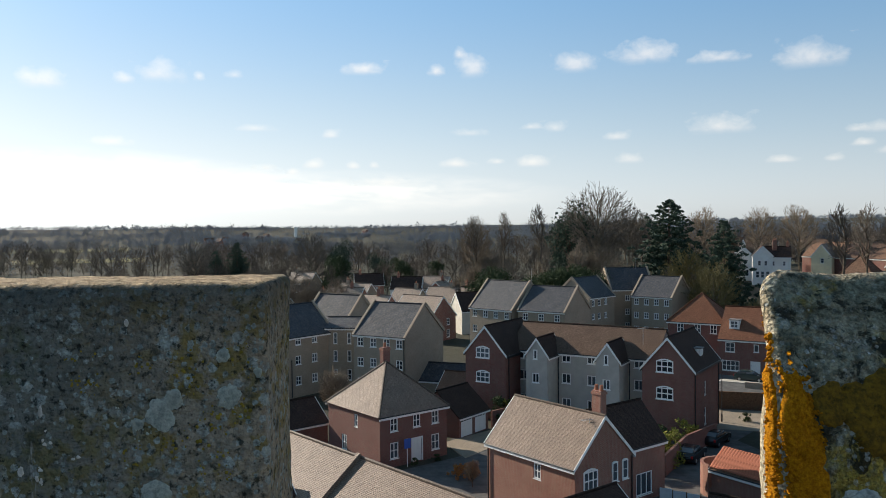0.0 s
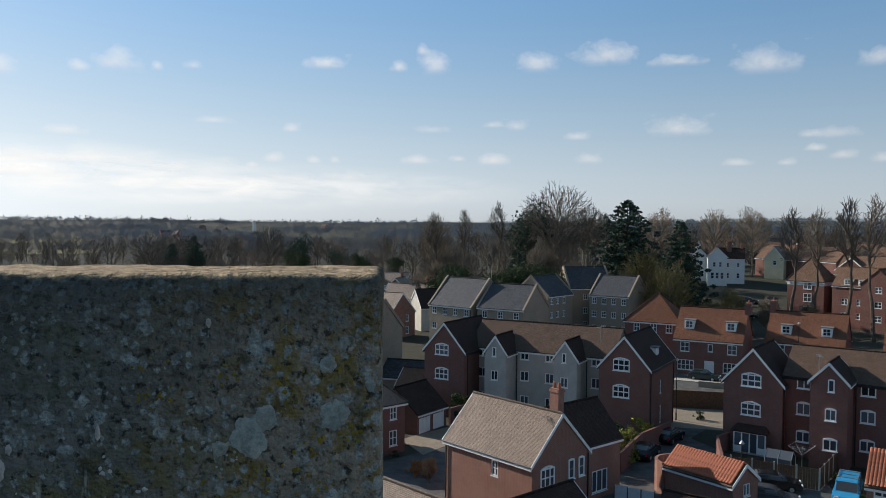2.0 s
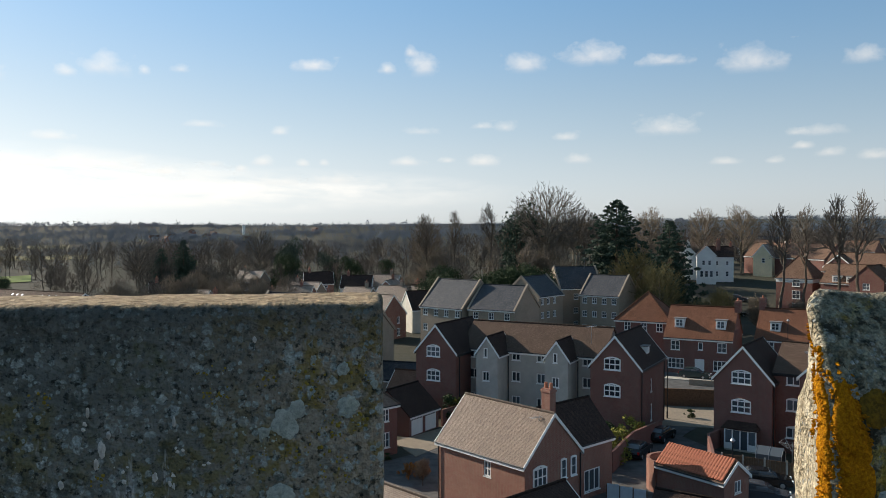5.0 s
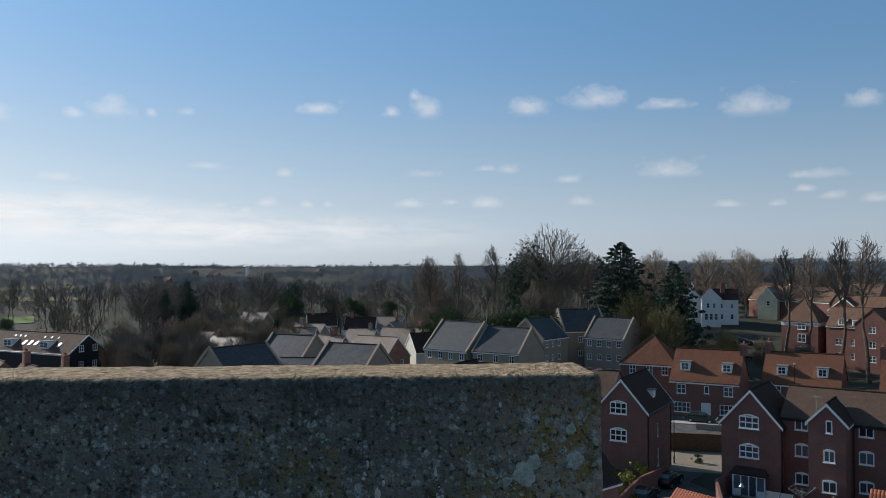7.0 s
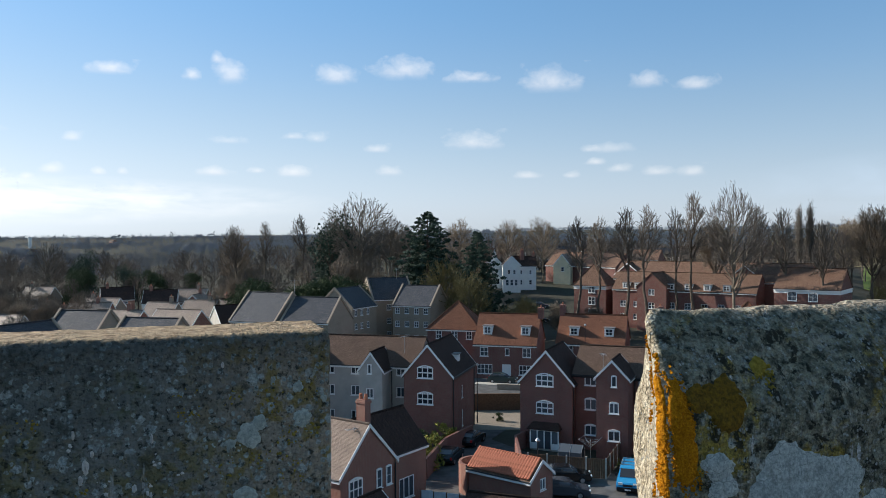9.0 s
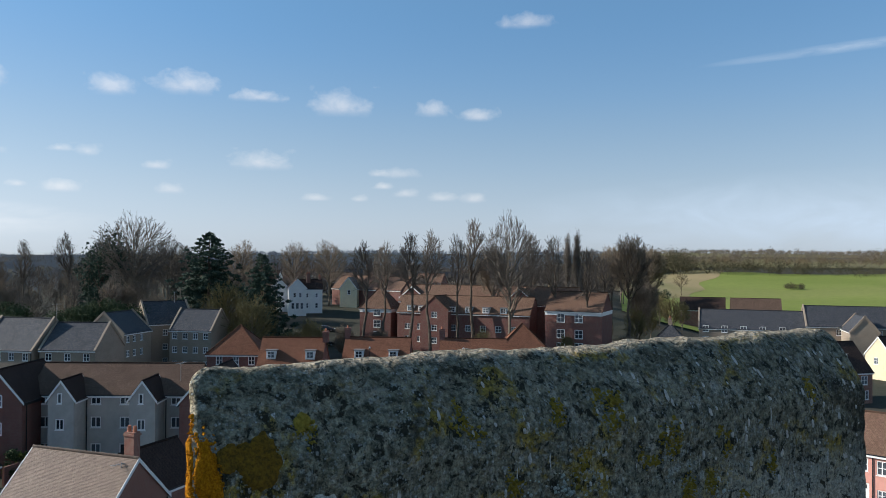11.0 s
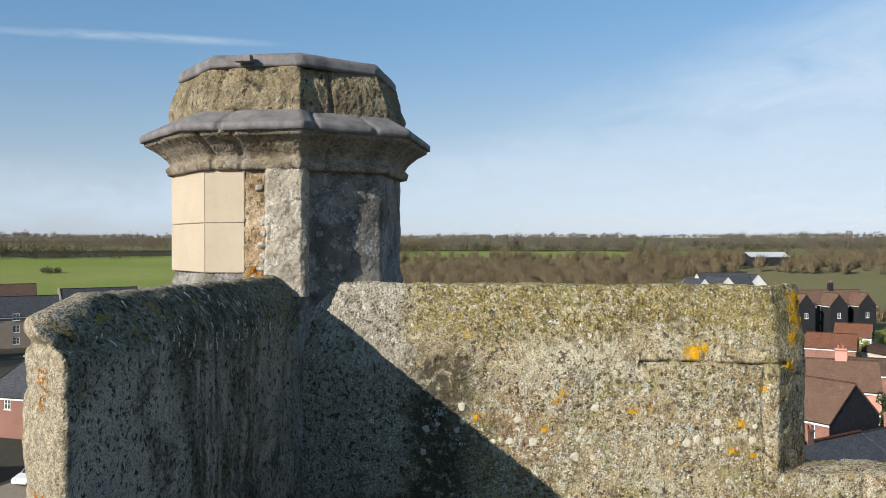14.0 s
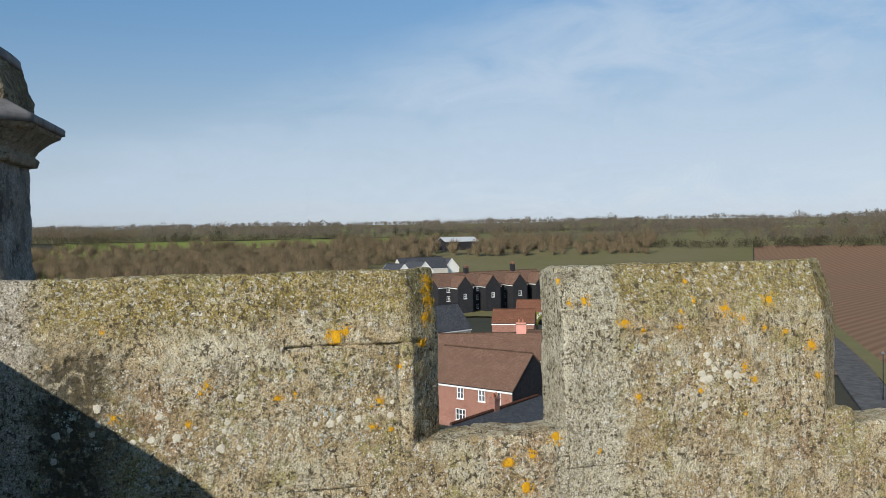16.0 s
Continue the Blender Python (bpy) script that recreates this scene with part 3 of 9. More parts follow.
# Paler tints, given at random, stand in for sky reflected in some panes.
k.colour(k.mix(k.random(), (0.018, 0.022, 0.028), (0.13, 0.15, 0.17)))
GLASS = k.m
TERRACOTTA = plain("terracotta", (0.36, 0.14, 0.08), 0.8)
GALVANISED = plain("galvanised_steel", (0.42, 0.43, 0.44), 0.4, 0.8, 0.15)
WOOD_FENCE = plain("brown_stained_timber", (0.13, 0.075, 0.045), 0.85, vary=0.35, scale=6)
CONCRETE = plain("pale_concrete", (0.42, 0.39, 0.34), 0.9, vary=0.15)
ASPHALT = plain("worn_asphalt", (0.11, 0.107, 0.105), 0.95, vary=0.3, scale=0.8, spec=0.05)
BLOCK_PAVING = brick("buff_block_paving", (0.27, 0.22, 0.17), (0.33, 0.27, 0.21), (0.2, 0.17, 0.13))
RUBBER = plain("tyre_rubber", (0.016, 0.016, 0.017), 0.85)
BARK = plain("grey_brown_bark", (0.105, 0.082, 0.062), 0.95, vary=0.45, scale=2.5)
PALE_BARK = plain("pale_lichened_bark", (0.17, 0.14, 0.105), 0.95, vary=0.4, scale=2.5)
TWIG = plain("brown_twigs", (0.135, 0.115, 0.095), 0.95, vary=0.35, scale=0.4)
TAN_TWIG = plain("tan_twigs", (0.19, 0.15, 0.11), 0.95, vary=0.35, scale=0.4)
IVY_TWIG = plain("olive_twigs", (0.16, 0.135, 0.06), 0.95, vary=0.35, scale=0.4)


def leafy(name, a, b, soft=0.0):
    """Leaves or twigs of many tints; soft evens out the shading of clumps that stand for a whole crown."""
    k = Mat(name, 0.8, 0, 0.25)
    k.colour(k.mix(k.island(), a, b))
    if soft:
        n = k.mix(soft, k.n.new("ShaderNodeNewGeometry").outputs["Normal"], (0.0, 0.0, 1.0))
        unit = k.n.new("ShaderNodeVectorMath")
        unit.operation = 'NORMALIZE'
        k.l.new(n, unit.inputs[0])
        k.l.new(unit.outputs[0], k.b.inputs["Normal"])
        k.b.inputs["Specular IOR Level"].default_value = 0.05
    return k.m


CONIFER_GREEN = leafy("dark_conifer_needles", (0.024, 0.045, 0.034), (0.062, 0.092, 0.060))
EVERGREEN = leafy("dark_evergreen_leaves", (0.020, 0.036, 0.014), (0.055, 0.08, 0.03))
YELLOW_SHRUB = leafy("yellow_green_leaves", (0.11, 0.12, 0.022), (0.30, 0.28, 0.06))
RUSSET_SHRUB = leafy("russet_hedge_leaves", (0.22, 0.085, 0.022), (0.40, 0.17, 0.045))
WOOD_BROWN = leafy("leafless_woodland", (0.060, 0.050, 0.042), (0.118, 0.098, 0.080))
# The blue-grey in the next two base colours stands in for distance haze.
WOOD_HAZY = leafy("haze_tinted_leafless_woodland", (0.095, 0.112, 0.138), (0.122, 0.138, 0.162), 0.8)
FAR_WOOD_HAZY = leafy("haze_tinted_distant_woodland", (0.152, 0.188, 0.240), (0.170, 0.206, 0.258), 0.88)
SCRUB_TAN = leafy("tan_willow_scrub", (0.100, 0.074, 0.042), (0.215, 0.165, 0.095))
EAST_WOOD = leafy("sunlit_leafless_woodland", (0.105, 0.090, 0.072), (0.225, 0.188, 0.142), 0.35)
HEDGE_GREEN = leafy("olive_hedgerow", (0.042, 0.044, 0.022), (0.115, 0.098, 0.052))

k = Mat("rough_ground", 0.95, 0, 0.1)
v = k.place()
g = k.mix(k.ramp(k.noise(0.02, 6, 0.6, v), 0.4, 0.6), (0.058, 0.060, 0.044), (0.078, 0.069, 0.055))
g = k.mix(k.ramp(k.noise(0.25, 6, 0.7, v), 0.35, 0.7, 0, 0.6), g, (0.040, 0.042, 0.028))
k.colour(g)
k.bump(k.noise(0.6, 5, 0.7, v), 0.2)
GROUND = k.m


def pasture(name, a, b, straw, amount):
    k = Mat(name, 0.9, 0, 0.15)
    v = k.place()
    c = k.mix(k.ramp(k.noise(0.012, 6, 0.6, v), 0.35, 0.65), a, b)
    c = k.mix(k.ramp(k.noise(0.006, 5, 0.6, v, warp=0.5), 0.5, 0.62, 0, amount), c, straw)
    c = k.mix(k.ramp(k.noise(0.3, 6, 0.7, v), 0.4, 0.8, 0, 0.4), c, tuple(x * 0.6 for x in a))
    k.colour(c)
    return k.m


MEADOW = pasture("green_meadow", (0.185, 0.225, 0.045), (0.235, 0.27, 0.065), (0.26, 0.24, 0.09), 0.35)
STRAW = pasture("straw_coloured_rough_grass", (0.36, 0.275, 0.15), (0.29, 0.235, 0.11), (0.14, 0.16, 0.04), 0.5)
DULL_FIELD = pasture("dull_winter_pasture", (0.15, 0.140, 0.055), (0.185, 0.165, 0.075), (0.18, 0.15, 0.08), 0.5)
LAWN = pasture("bright_lawn", (0.115, 0.165, 0.03), (0.155, 0.205, 0.045), (0.14, 0.17, 0.04), 0.3)
k = Mat("ploughed_soil", 0.95, 0, 0.1)
v = k.place()
wv = k.n.new("ShaderNodeTexWave")
wv.inputs["Scale"].default_value, wv.inputs["Distortion"].default_value, wv.inputs["Detail"].default_value = 0.12, 3.0, 3
wv.inputs["Detail Scale"].default_value = 0.3
mp = k.n.new("ShaderNodeMapping")
mp.inputs["Rotation"].default_value = (0, 0, radians(-32))
k.l.new(v, mp.inputs[0])
k.l.new(mp.outputs[0], wv.inputs["Vector"])
c = k.mix(k.ramp(wv.outputs["Fac"], 0.2, 0.8), (0.185, 0.105, 0.060), (0.26, 0.155, 0.095))
k.colour(k.mix(k.ramp(k.noise(0.02, 6, 0.6, v), 0.35, 0.7, 0, 0.6), c, (0.20, 0.13, 0.08)))
PLOUGH = k.m

# ---- small builders ----


def finish(name, bm, material, parent=None, label=""):
    me = bpy.data.meshes.new(name)
    bm.to_mesh(me)
    bm.free()
    return link(name, me, material, parent, label)


def link(name, me, material, parent=None, label=""):
    if material and not me.materials:
        me.materials.append(material)
    ob = new(name, me)
    if parent:
        ob.parent = parent
    if label:
        ob["label"] = label
    return ob


part = finish


def thing(name, label, category, m=None, group="", kind=""):
    ob = new(name)
    if m is not None:
        ob.matrix_world = m
    return tagged(ob, label, category, group, kind)


def auto_uv(bm):
    uv = bm.loops.layers.uv.verify()
    for fc in bm.faces:
        fc.normal_update()
        n = fc.normal
        t = Vector((0, 0, 1)).cross(n)
        t = t.normalized() if t.length > 0.05 else Vector((1, 0, 0))
        b = n.cross(t)
        for lp in fc.loops:
            lp[uv].uv = (lp.vert.co.dot(t), lp.vert.co.dot(b))


def add_box(bm, x0, x1, y0, y1, z0, z1):
    vs = [bm.verts.new((x, y, z)) for z in (z0, z1) for x, y in ((x0, y0), (x1, y0), (x1, y1), (x0, y1))]
    for q in ((3, 2, 1, 0), (4, 5, 6, 7), (0, 1, 5, 4), (1, 2, 6, 5), (2, 3, 7, 6), (3, 0, 4, 7)):
        bm.faces.new([vs[i] for i in q])


def box_part(name, dims, material, parent, label="", bevel=0.0):
    bm = bmesh.new()
    add_box(bm, *dims)
    if bevel:
        bmesh.ops.bevel(bm, geom=bm.edges[:], offset=bevel, segments=2, affect='EDGES')
    auto_uv(bm)
    return finish(name, bm, material, parent, label)


def add_tube(bm, p0, p1, r0, r1, sides=6, caps=True):
    p0, p1 = Vector(p0), Vector(p1)
    d = (p1 - p0).normalized()
    s = d.orthogonal().normalized()
    t = d.cross(s)
    a = [bm.verts.new(p0 + (s * math.cos(k) + t * math.sin(k)) * r0) for k in (i * math.tau / sides for i in range(sides))]
    b = [bm.verts.new(p1 + (s * math.cos(k) + t * math.sin(k)) * r1) for k in (i * math.tau / sides for i in range(sides))]
    for i in range(sides):
        bm.faces.new((a[i], a[(i + 1) % sides], b[(i + 1) % sides], b[i]))
    if caps:
        bm.faces.new(a[::-1])
        bm.faces.new(b)


def tube_part(name, pts, r, material, parent, sides=6, label=""):
    bm = bmesh.new()
    for p, q in zip(pts, pts[1:]):
        add_tube(bm, p, q, r, r, sides)
    return finish(name, bm, material, parent, label)


def slab(bm, pts, thick):
    """A roof slope: a polygon given from outside, with a thickness below it."""
    pts = [Vector(p) for p in pts]
    n = (pts[1] - pts[0]).cross(pts[2] - pts[0]).normalized()
    top = [bm.verts.new(p) for p in pts]
    low = [bm.verts.new(p - n * thick) for p in pts]
    bm.faces.new(top)
    bm.faces.new(low[::-1])
    for i in range(len(pts)):
        j = (i + 1) % len(pts)
        bm.faces.new((top[i], low[i], low[j], top[j]))


def ease(v, lo, hi):
    s = min(max((v - lo) / (hi - lo), 0), 1)
    return s * s * (3 - 2 * s)


def terrain(x, y):
    """The lie of the land: flat by the tower, a rise beyond the houses ahead, a valley side to the east, low hills far off."""
    d, a = math.hypot(x, y), math.degrees(math.atan2(x, y))
    east = ease(a, 42, 52) * (1 - ease(a, 150, 175))
    h = 8.0 * ease(d, 165, 245) * ease(a, 2, 12) * (1 - east) + 17.0 * ease(d, 330, 700) * east
    far = ease(d, 1000, 2400)
    return h * (1 - far) + far * (18 + 20 * ease(a, -5, 55) + 9 * noise.noise(Vector((x * 0.0014, y * 0.0014, 3))))


def polar(az, dist):
    return dist * math.sin(radians(az)), dist * math.cos(radians(az))

# ---- the tower top ----


class Block:
    """A weathered length of parapet. Local frame: x along it, front towards -y, z up."""

    def __init__(self, m, x0, x1, y0, y1, z0, z1, step, r, amp, lean=(0.09, 0.05), fall=0.5, chamfer=None, seams=(), seed=0.0, droop=None, splay=(0, 0), crumb=1.0, tuck=0.0):
        self.m, self.lo, self.hi, self.step, self.r, self.amp = m, Vector((x0, y0, z0)), Vector((x1, y1, z1)), step, r, amp
        self.lean, self.fall, self.chamfer, self.seams, self.seed, self.droop, self.splay, self.crumb, self.tuck = lean, fall, chamfer, seams, seed, droop, splay, crumb, tuck

    def shaped(self, p):
        lo, hi, r = self.lo, self.hi, self.r
        q = Vector([min(max(p[i], lo[i] + r), hi[i] - r) for i in range(3)])
        q.z = min(p.z, hi.z - r) if p.z < lo.z + r else q.z
        d = p - q
        n = d.normalized() if d.length > 1e-6 else Vector((0, -1, 0))
        v = q + n * min(d.length, r)
        deep = (hi.y - v.y) / (hi.y - lo.y)
        c, s = self.lean
        up = max(0.0, (v.z - hi.z + c) / c)
        v.y += s * up ** 1.5 * deep
        v.z -= max(0.0, (1 - deep) - 0.45) * self.fall * 0.1 * min(1, up * 2)
        if self.chamfer:
            v.y += max(0.0, v.x - self.chamfer[0]) * self.chamfer[1] * deep
        v.x += (1 - deep) * (self.splay[0] * max(0.0, 1 - (v.x - lo.x) / 0.3) - self.splay[1] * max(0.0, 1 - (hi.x - v.x) / 0.3))
        v.x += self.tuck * max(0.0, up) ** 1.5 * max(0.0, 1 - (v.x - lo.x) / 0.3)
        if self.droop:
            v.z -= max(0.0, self.droop[0] - v.x) * self.droop[1] * min(1, up)
        a, k = self.amp, Vector((self.seed, self.seed * 1.7, 0))
        off = a * 1.6 * noise.noise(v * 5 + k) + a * noise.noise(v * 17 + k) + a * self.crumb * (0.55 * noise.noise(v * 48 + k) + 0.3 * noise.noise(v * 130 + k))
        for axis, where, x0, x1, depth, width in self.seams:
            other = v.x if axis == 2 else v.z
            if x0 < other < x1:
                g = abs(v[axis] - where - 0.012 * noise.noise(Vector((other * 6, where * 9, self.seed))))
                off -= depth * math.exp(-(g / width) ** 2) * (0.5 + 0.7 * abs(noise.noise(Vector((other * 9, where, 1)))))
        return v + n * off, n

    def mesh(self):
        lo, size = self.lo, self.hi - self.lo
        cnt = [max(2, int(round(size[i] / self.step))) for i in range(3)]
        index, verts, faces = {}, [], []

        def vert(i, j, k):
            key = (i, j, k)
            if key not in index:
                p = Vector((lo.x + size.x * i / cnt[0], lo.y + size.y * j / cnt[1], lo.z + size.z * k / cnt[2]))
                index[key] = len(verts)
                verts.append((self.m @ self.shaped(p)[0])[:])
            return index[key]

        for i in range(cnt[0]):
            for k in range(cnt[2]):
                faces.append((vert(i, 0, k), vert(i + 1, 0, k), vert(i + 1, 0, k + 1), vert(i, 0, k + 1)))
                faces.append((vert(i + 1, cnt[1], k), vert(i, cnt[1], k), vert(i, cnt[1], k + 1), vert(i + 1, cnt[1], k + 1)))
        for i in range(cnt[0]):
            for j in range(cnt[1]):
                faces.append((vert(i, j, cnt[2]), vert(i + 1, j, cnt[2]), vert(i + 1, j + 1, cnt[2]), vert(i, j + 1, cnt[2])))
                faces.append((vert(i, j + 1, 0), vert(i + 1, j + 1, 0), vert(i + 1, j, 0), vert(i, j, 0)))
        for j in range(cnt[1]):
            for k in range(cnt[2]):
                faces.append((vert(0, j + 1, k), vert(0, j, k), vert(0, j, k + 1), vert(0, j + 1, k + 1)))
                faces.append((vert(cnt[0], j, k), vert(cnt[0], j + 1, k), vert(cnt[0], j + 1, k + 1), vert(cnt[0], j, k + 1)))
        me = bpy.data.meshes.new("merlon")
        me.from_pydata(verts, [], faces)
        me.polygons.foreach_set("use_smooth", [True] * len(faces))
        return me

    def on(self, u, z, end):
        return self.shaped(Vector((self.lo.x, u, z)) if end else Vector((u, self.lo.y, z)))

    def plate(self, name, x, z, radius, material, parent, rng, tall=1.0, end=False, lift=0.002):
        """A flat lobed crust of lichen that clings to the stone."""
        rings, seg = 5, 44
        key = rng.random() * 90
        rag = []
        for i in range(seg):
            w = Vector((math.cos(i * math.tau / seg), math.sin(i * math.tau / seg), key))
            rag.append(1 + 0.34 * noise.noise(w * 1.1) + 0.16 * noise.noise(w * 3.7) + 0.09 * noise.noise(w * 9))
        verts, faces = [], []
        for ring in range(rings + 1):
            for i in range(seg):
                f = ring / rings * radius * rag[i]
                a = i * math.tau / seg
                v, n = self.on(x + f * math.cos(a), z + f * math.sin(a) * tall, end)
                out = n * (lift * (1.0 if ring < rings - 1 else (0.9 if ring < rings else -0.5)) + 0.0008 * rng.random())
                verts.append((self.m @ (v + out))[:])
        for ring in range(rings):
            for i in range(seg):
                j = (i + 1) % seg
                quad = (ring * seg + i, ring * seg + j, (ring + 1) * seg + j, (ring + 1) * seg + i)
                faces.append(quad if end else quad[::-1])
        me = bpy.data.meshes.new(name)
        me.from_pydata(verts, [], faces)
        me.polygons.foreach_set("use_smooth", [True] * len(faces))
        return link(name, me, material, parent)

    def patch(self, name, x, z, radius, material, parent, rng, tall=1.0, end=False, lift=0.0025, grain=0.0045, dense=1.0):
        """A ragged cluster of lichen granules that clings to the front, or with end to the left-hand end."""
        verts, faces = [], []
        key = rng.random() * 90
        count = int(min(1500, max(10, dense * 1.5 * (radius / grain) ** 2)))
        for _ in range(count):
            f, a = math.sqrt(rng.random()) * 1.25, rng.random() * math.tau
            w = Vector((math.cos(a) * f, math.sin(a) * f, key))
            if f > 0.78 + 0.8 * noise.noise(w * 1.7) + 0.4 * noise.noise(w * 5) or noise.noise(w * 4 + Vector((7, 3, 1))) < -0.28:
                continue
            v, n = self.on(x + f * radius * math.cos(a), z + f * radius * math.sin(a) * tall, end)
            s = n.orthogonal().normalized()
            t = n.cross(s)
            g = grain * rng.uniform(0.45, 1.25) * (1.15 - 0.45 * f)
            base, turn = len(verts), rng.random()
            verts.append((self.m @ (v + n * (lift * rng.uniform(0.7, 1.5) + g * 0.25)))[:])
            for i in range(6):
                c = (i + turn) * math.tau / 6
                verts.append((self.m @ (v + (s * math.cos(c) + t * math.sin(c)) * g * rng.uniform(0.6, 1.2) - n * 0.0006))[:])
            faces += [(base, base + 1 + i, base + 1 + (i + 1) % 6) for i in range(6)]
        if not faces:
            return None
        me = bpy.data.meshes.new(name)
        me.from_pydata(verts, [], faces)
        return link(name, me, material, parent)


ID = Matrix.Identity(4)
TOP_A = 21.957
EAST = Matrix.Translation((3.70, 0, 0)) @ Matrix.Rotation(radians(-90), 4, 'Z')
rng = random.Random(4)


def merlon(label, block, material, kind="structure"):
    root = tagged(link("merlon", block.mesh(), material), label, "parapet", "merlons of the tower parapet", kind)
    return root


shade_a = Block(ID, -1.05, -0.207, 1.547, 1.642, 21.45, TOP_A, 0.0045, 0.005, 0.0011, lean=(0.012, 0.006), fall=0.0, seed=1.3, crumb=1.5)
merlon_a = merlon("mossy stone merlon toned dark for shade, crusted with grey lichen", shade_a, NEAR_STONE)
shade_b = Block(ID, 0.130, 1.365, 1.540, 1.70, 21.15, TOP_A - 0.005, 0.0075, 0.02, 0.0045, lean=(0.11, 0.07), seed=4.1, splay=(0.065, 0.0), tuck=0.018, crumb=0.8, droop=(0.45, -0.022), seams=((2, 21.62, 0.1, 1.5, 0.006, 0.012),))
merlon_b = merlon("long shade-toned stone merlon, its orange-lichened end painted sunlit-pale", shade_b, SHADE_STONE)
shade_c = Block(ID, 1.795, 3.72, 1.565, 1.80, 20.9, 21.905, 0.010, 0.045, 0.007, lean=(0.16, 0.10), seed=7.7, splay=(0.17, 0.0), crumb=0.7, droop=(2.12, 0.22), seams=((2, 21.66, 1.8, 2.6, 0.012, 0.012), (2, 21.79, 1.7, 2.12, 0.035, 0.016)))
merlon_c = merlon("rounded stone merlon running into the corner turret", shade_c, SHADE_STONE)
sun_a = Block(EAST, -1.62, 0.835, 0.0, 0.36, 20.84, 21.862, 0.0075, 0.020, 0.007, lean=(0.40, 0.15), seed=11.0, crumb=0.75, chamfer=(0.66, 1.15),
              seams=((2, 21.515, 0.05, 0.72, 0.045, 0.007), (0, 0.60, 21.0, 21.5, 0.02, 0.012), (2, 21.50, -0.9, -0.55, 0.02, 0.012), (0, 0.03, 21.45, 21.9, 0.01, 0.008)))
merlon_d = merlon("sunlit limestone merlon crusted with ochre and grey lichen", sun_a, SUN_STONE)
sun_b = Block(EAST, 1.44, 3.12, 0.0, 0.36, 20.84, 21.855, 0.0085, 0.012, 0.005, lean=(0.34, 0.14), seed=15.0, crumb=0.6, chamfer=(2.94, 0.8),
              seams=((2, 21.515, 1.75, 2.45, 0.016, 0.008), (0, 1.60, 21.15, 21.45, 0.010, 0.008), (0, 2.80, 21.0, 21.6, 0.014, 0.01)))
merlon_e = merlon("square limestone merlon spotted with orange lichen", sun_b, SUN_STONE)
sun_c = Block(EAST, 3.95, 5.2, 0.0, 0.36, 20.93, 21.85, 0.03, 0.03, 0.01, lean=(0.34, 0.14), seed=19.0)
merlon("plain limestone merlon at the far end of the sunny parapet", sun_c, SUN_STONE)
sill = Block(EAST, -1.6, 3.13, 0.003, 0.37, 20.40, 21.03, 0.012, 0.015, 0.009, lean=(0.05, 0.01), seed=23.0, crumb=0.8,
             seams=((0, 1.03, 20.8, 21.1, 0.02, 0.012),))
wall_east = tagged(link("wall_east", sill.mesh(), SUN_STONE), "lichened limestone parapet wall under the sunny merlons", "parapet wall", kind="structure")
sill_end = Block(EAST, 3.14, 5.2, -0.008, 0.37, 20.40, 20.955, 0.012, 0.03, 0.009, lean=(0.05, 0.02), seed=25.0, crumb=0.8)
tagged(link("wall_east", sill_end.mesh(), SUN_STONE), "lower end of the lichened limestone parapet wall", "parapet wall", kind="structure")
low = Block(ID, -3.6, 3.7, 1.55, 1.80, 20.40, 21.46, 0.09, 0.02, 0.006, seed=27.0)
low.hi.z = 21.16
wall_north = tagged(link("wall_north", low.mesh(), SHADE_STONE), "mossy parapet wall toned for shade under the shaded merlons", "parapet wall", kind="structure")
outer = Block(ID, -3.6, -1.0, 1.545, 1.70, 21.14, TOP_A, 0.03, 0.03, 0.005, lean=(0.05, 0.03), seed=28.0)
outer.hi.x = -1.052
merlon("mossy stone length of parapet toned for shade beyond the merlon", outer, NEAR_STONE)
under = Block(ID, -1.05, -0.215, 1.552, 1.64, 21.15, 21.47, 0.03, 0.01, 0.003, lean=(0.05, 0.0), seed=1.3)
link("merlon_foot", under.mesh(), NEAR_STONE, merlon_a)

# lichen rosettes, in metres along and up the stone
for x, z, r in ((-0.233, 21.881, 0.0075), (-0.236, 21.909, 0.0045), (-0.279, 21.869, 0.0095), (-0.269, 21.88, 0.006), (-0.213, 21.897, 0.0032), (-0.282, 21.816, 0.009), (-0.294, 21.863, 0.004)):
    shade_a.plate("lichen", x, z, r, GREY_LICHEN, merlon_a, rng, 1.15, lift=0.0009)
for x, z in ((-0.258, 21.896), (-0.238, 21.865), (-0.226, 21.906), (-0.274, 21.85), (-0.299, 21.838), (-0.251, 21.852), (-0.222, 21.872), (-0.24, 21.835), (-0.33, 21.90), (-0.45, 21.89), (-0.52, 21.905), (-0.41, 21.83), (-0.29, 21.905)):
    shade_a.patch("lichen", x, z, rng.uniform(0.008, 0.014), MOSS_LICHEN, merlon_a, rng, 1.3, lift=0.0009, grain=0.0018)
for x, z, r in ((-0.395, 21.835, 0.006), (-0.355, 21.852, 0.004), (-0.36, 21.83, 0.003), (-0.42, 21.87, 0.003), (-0.335, 21.842, 0.003)):
    shade_a.patch("bird_lime", x, z, r, WHITE_STREAK, merlon_a, rng, 2.6, lift=0.001, grain=0.0022, dense=1.6)
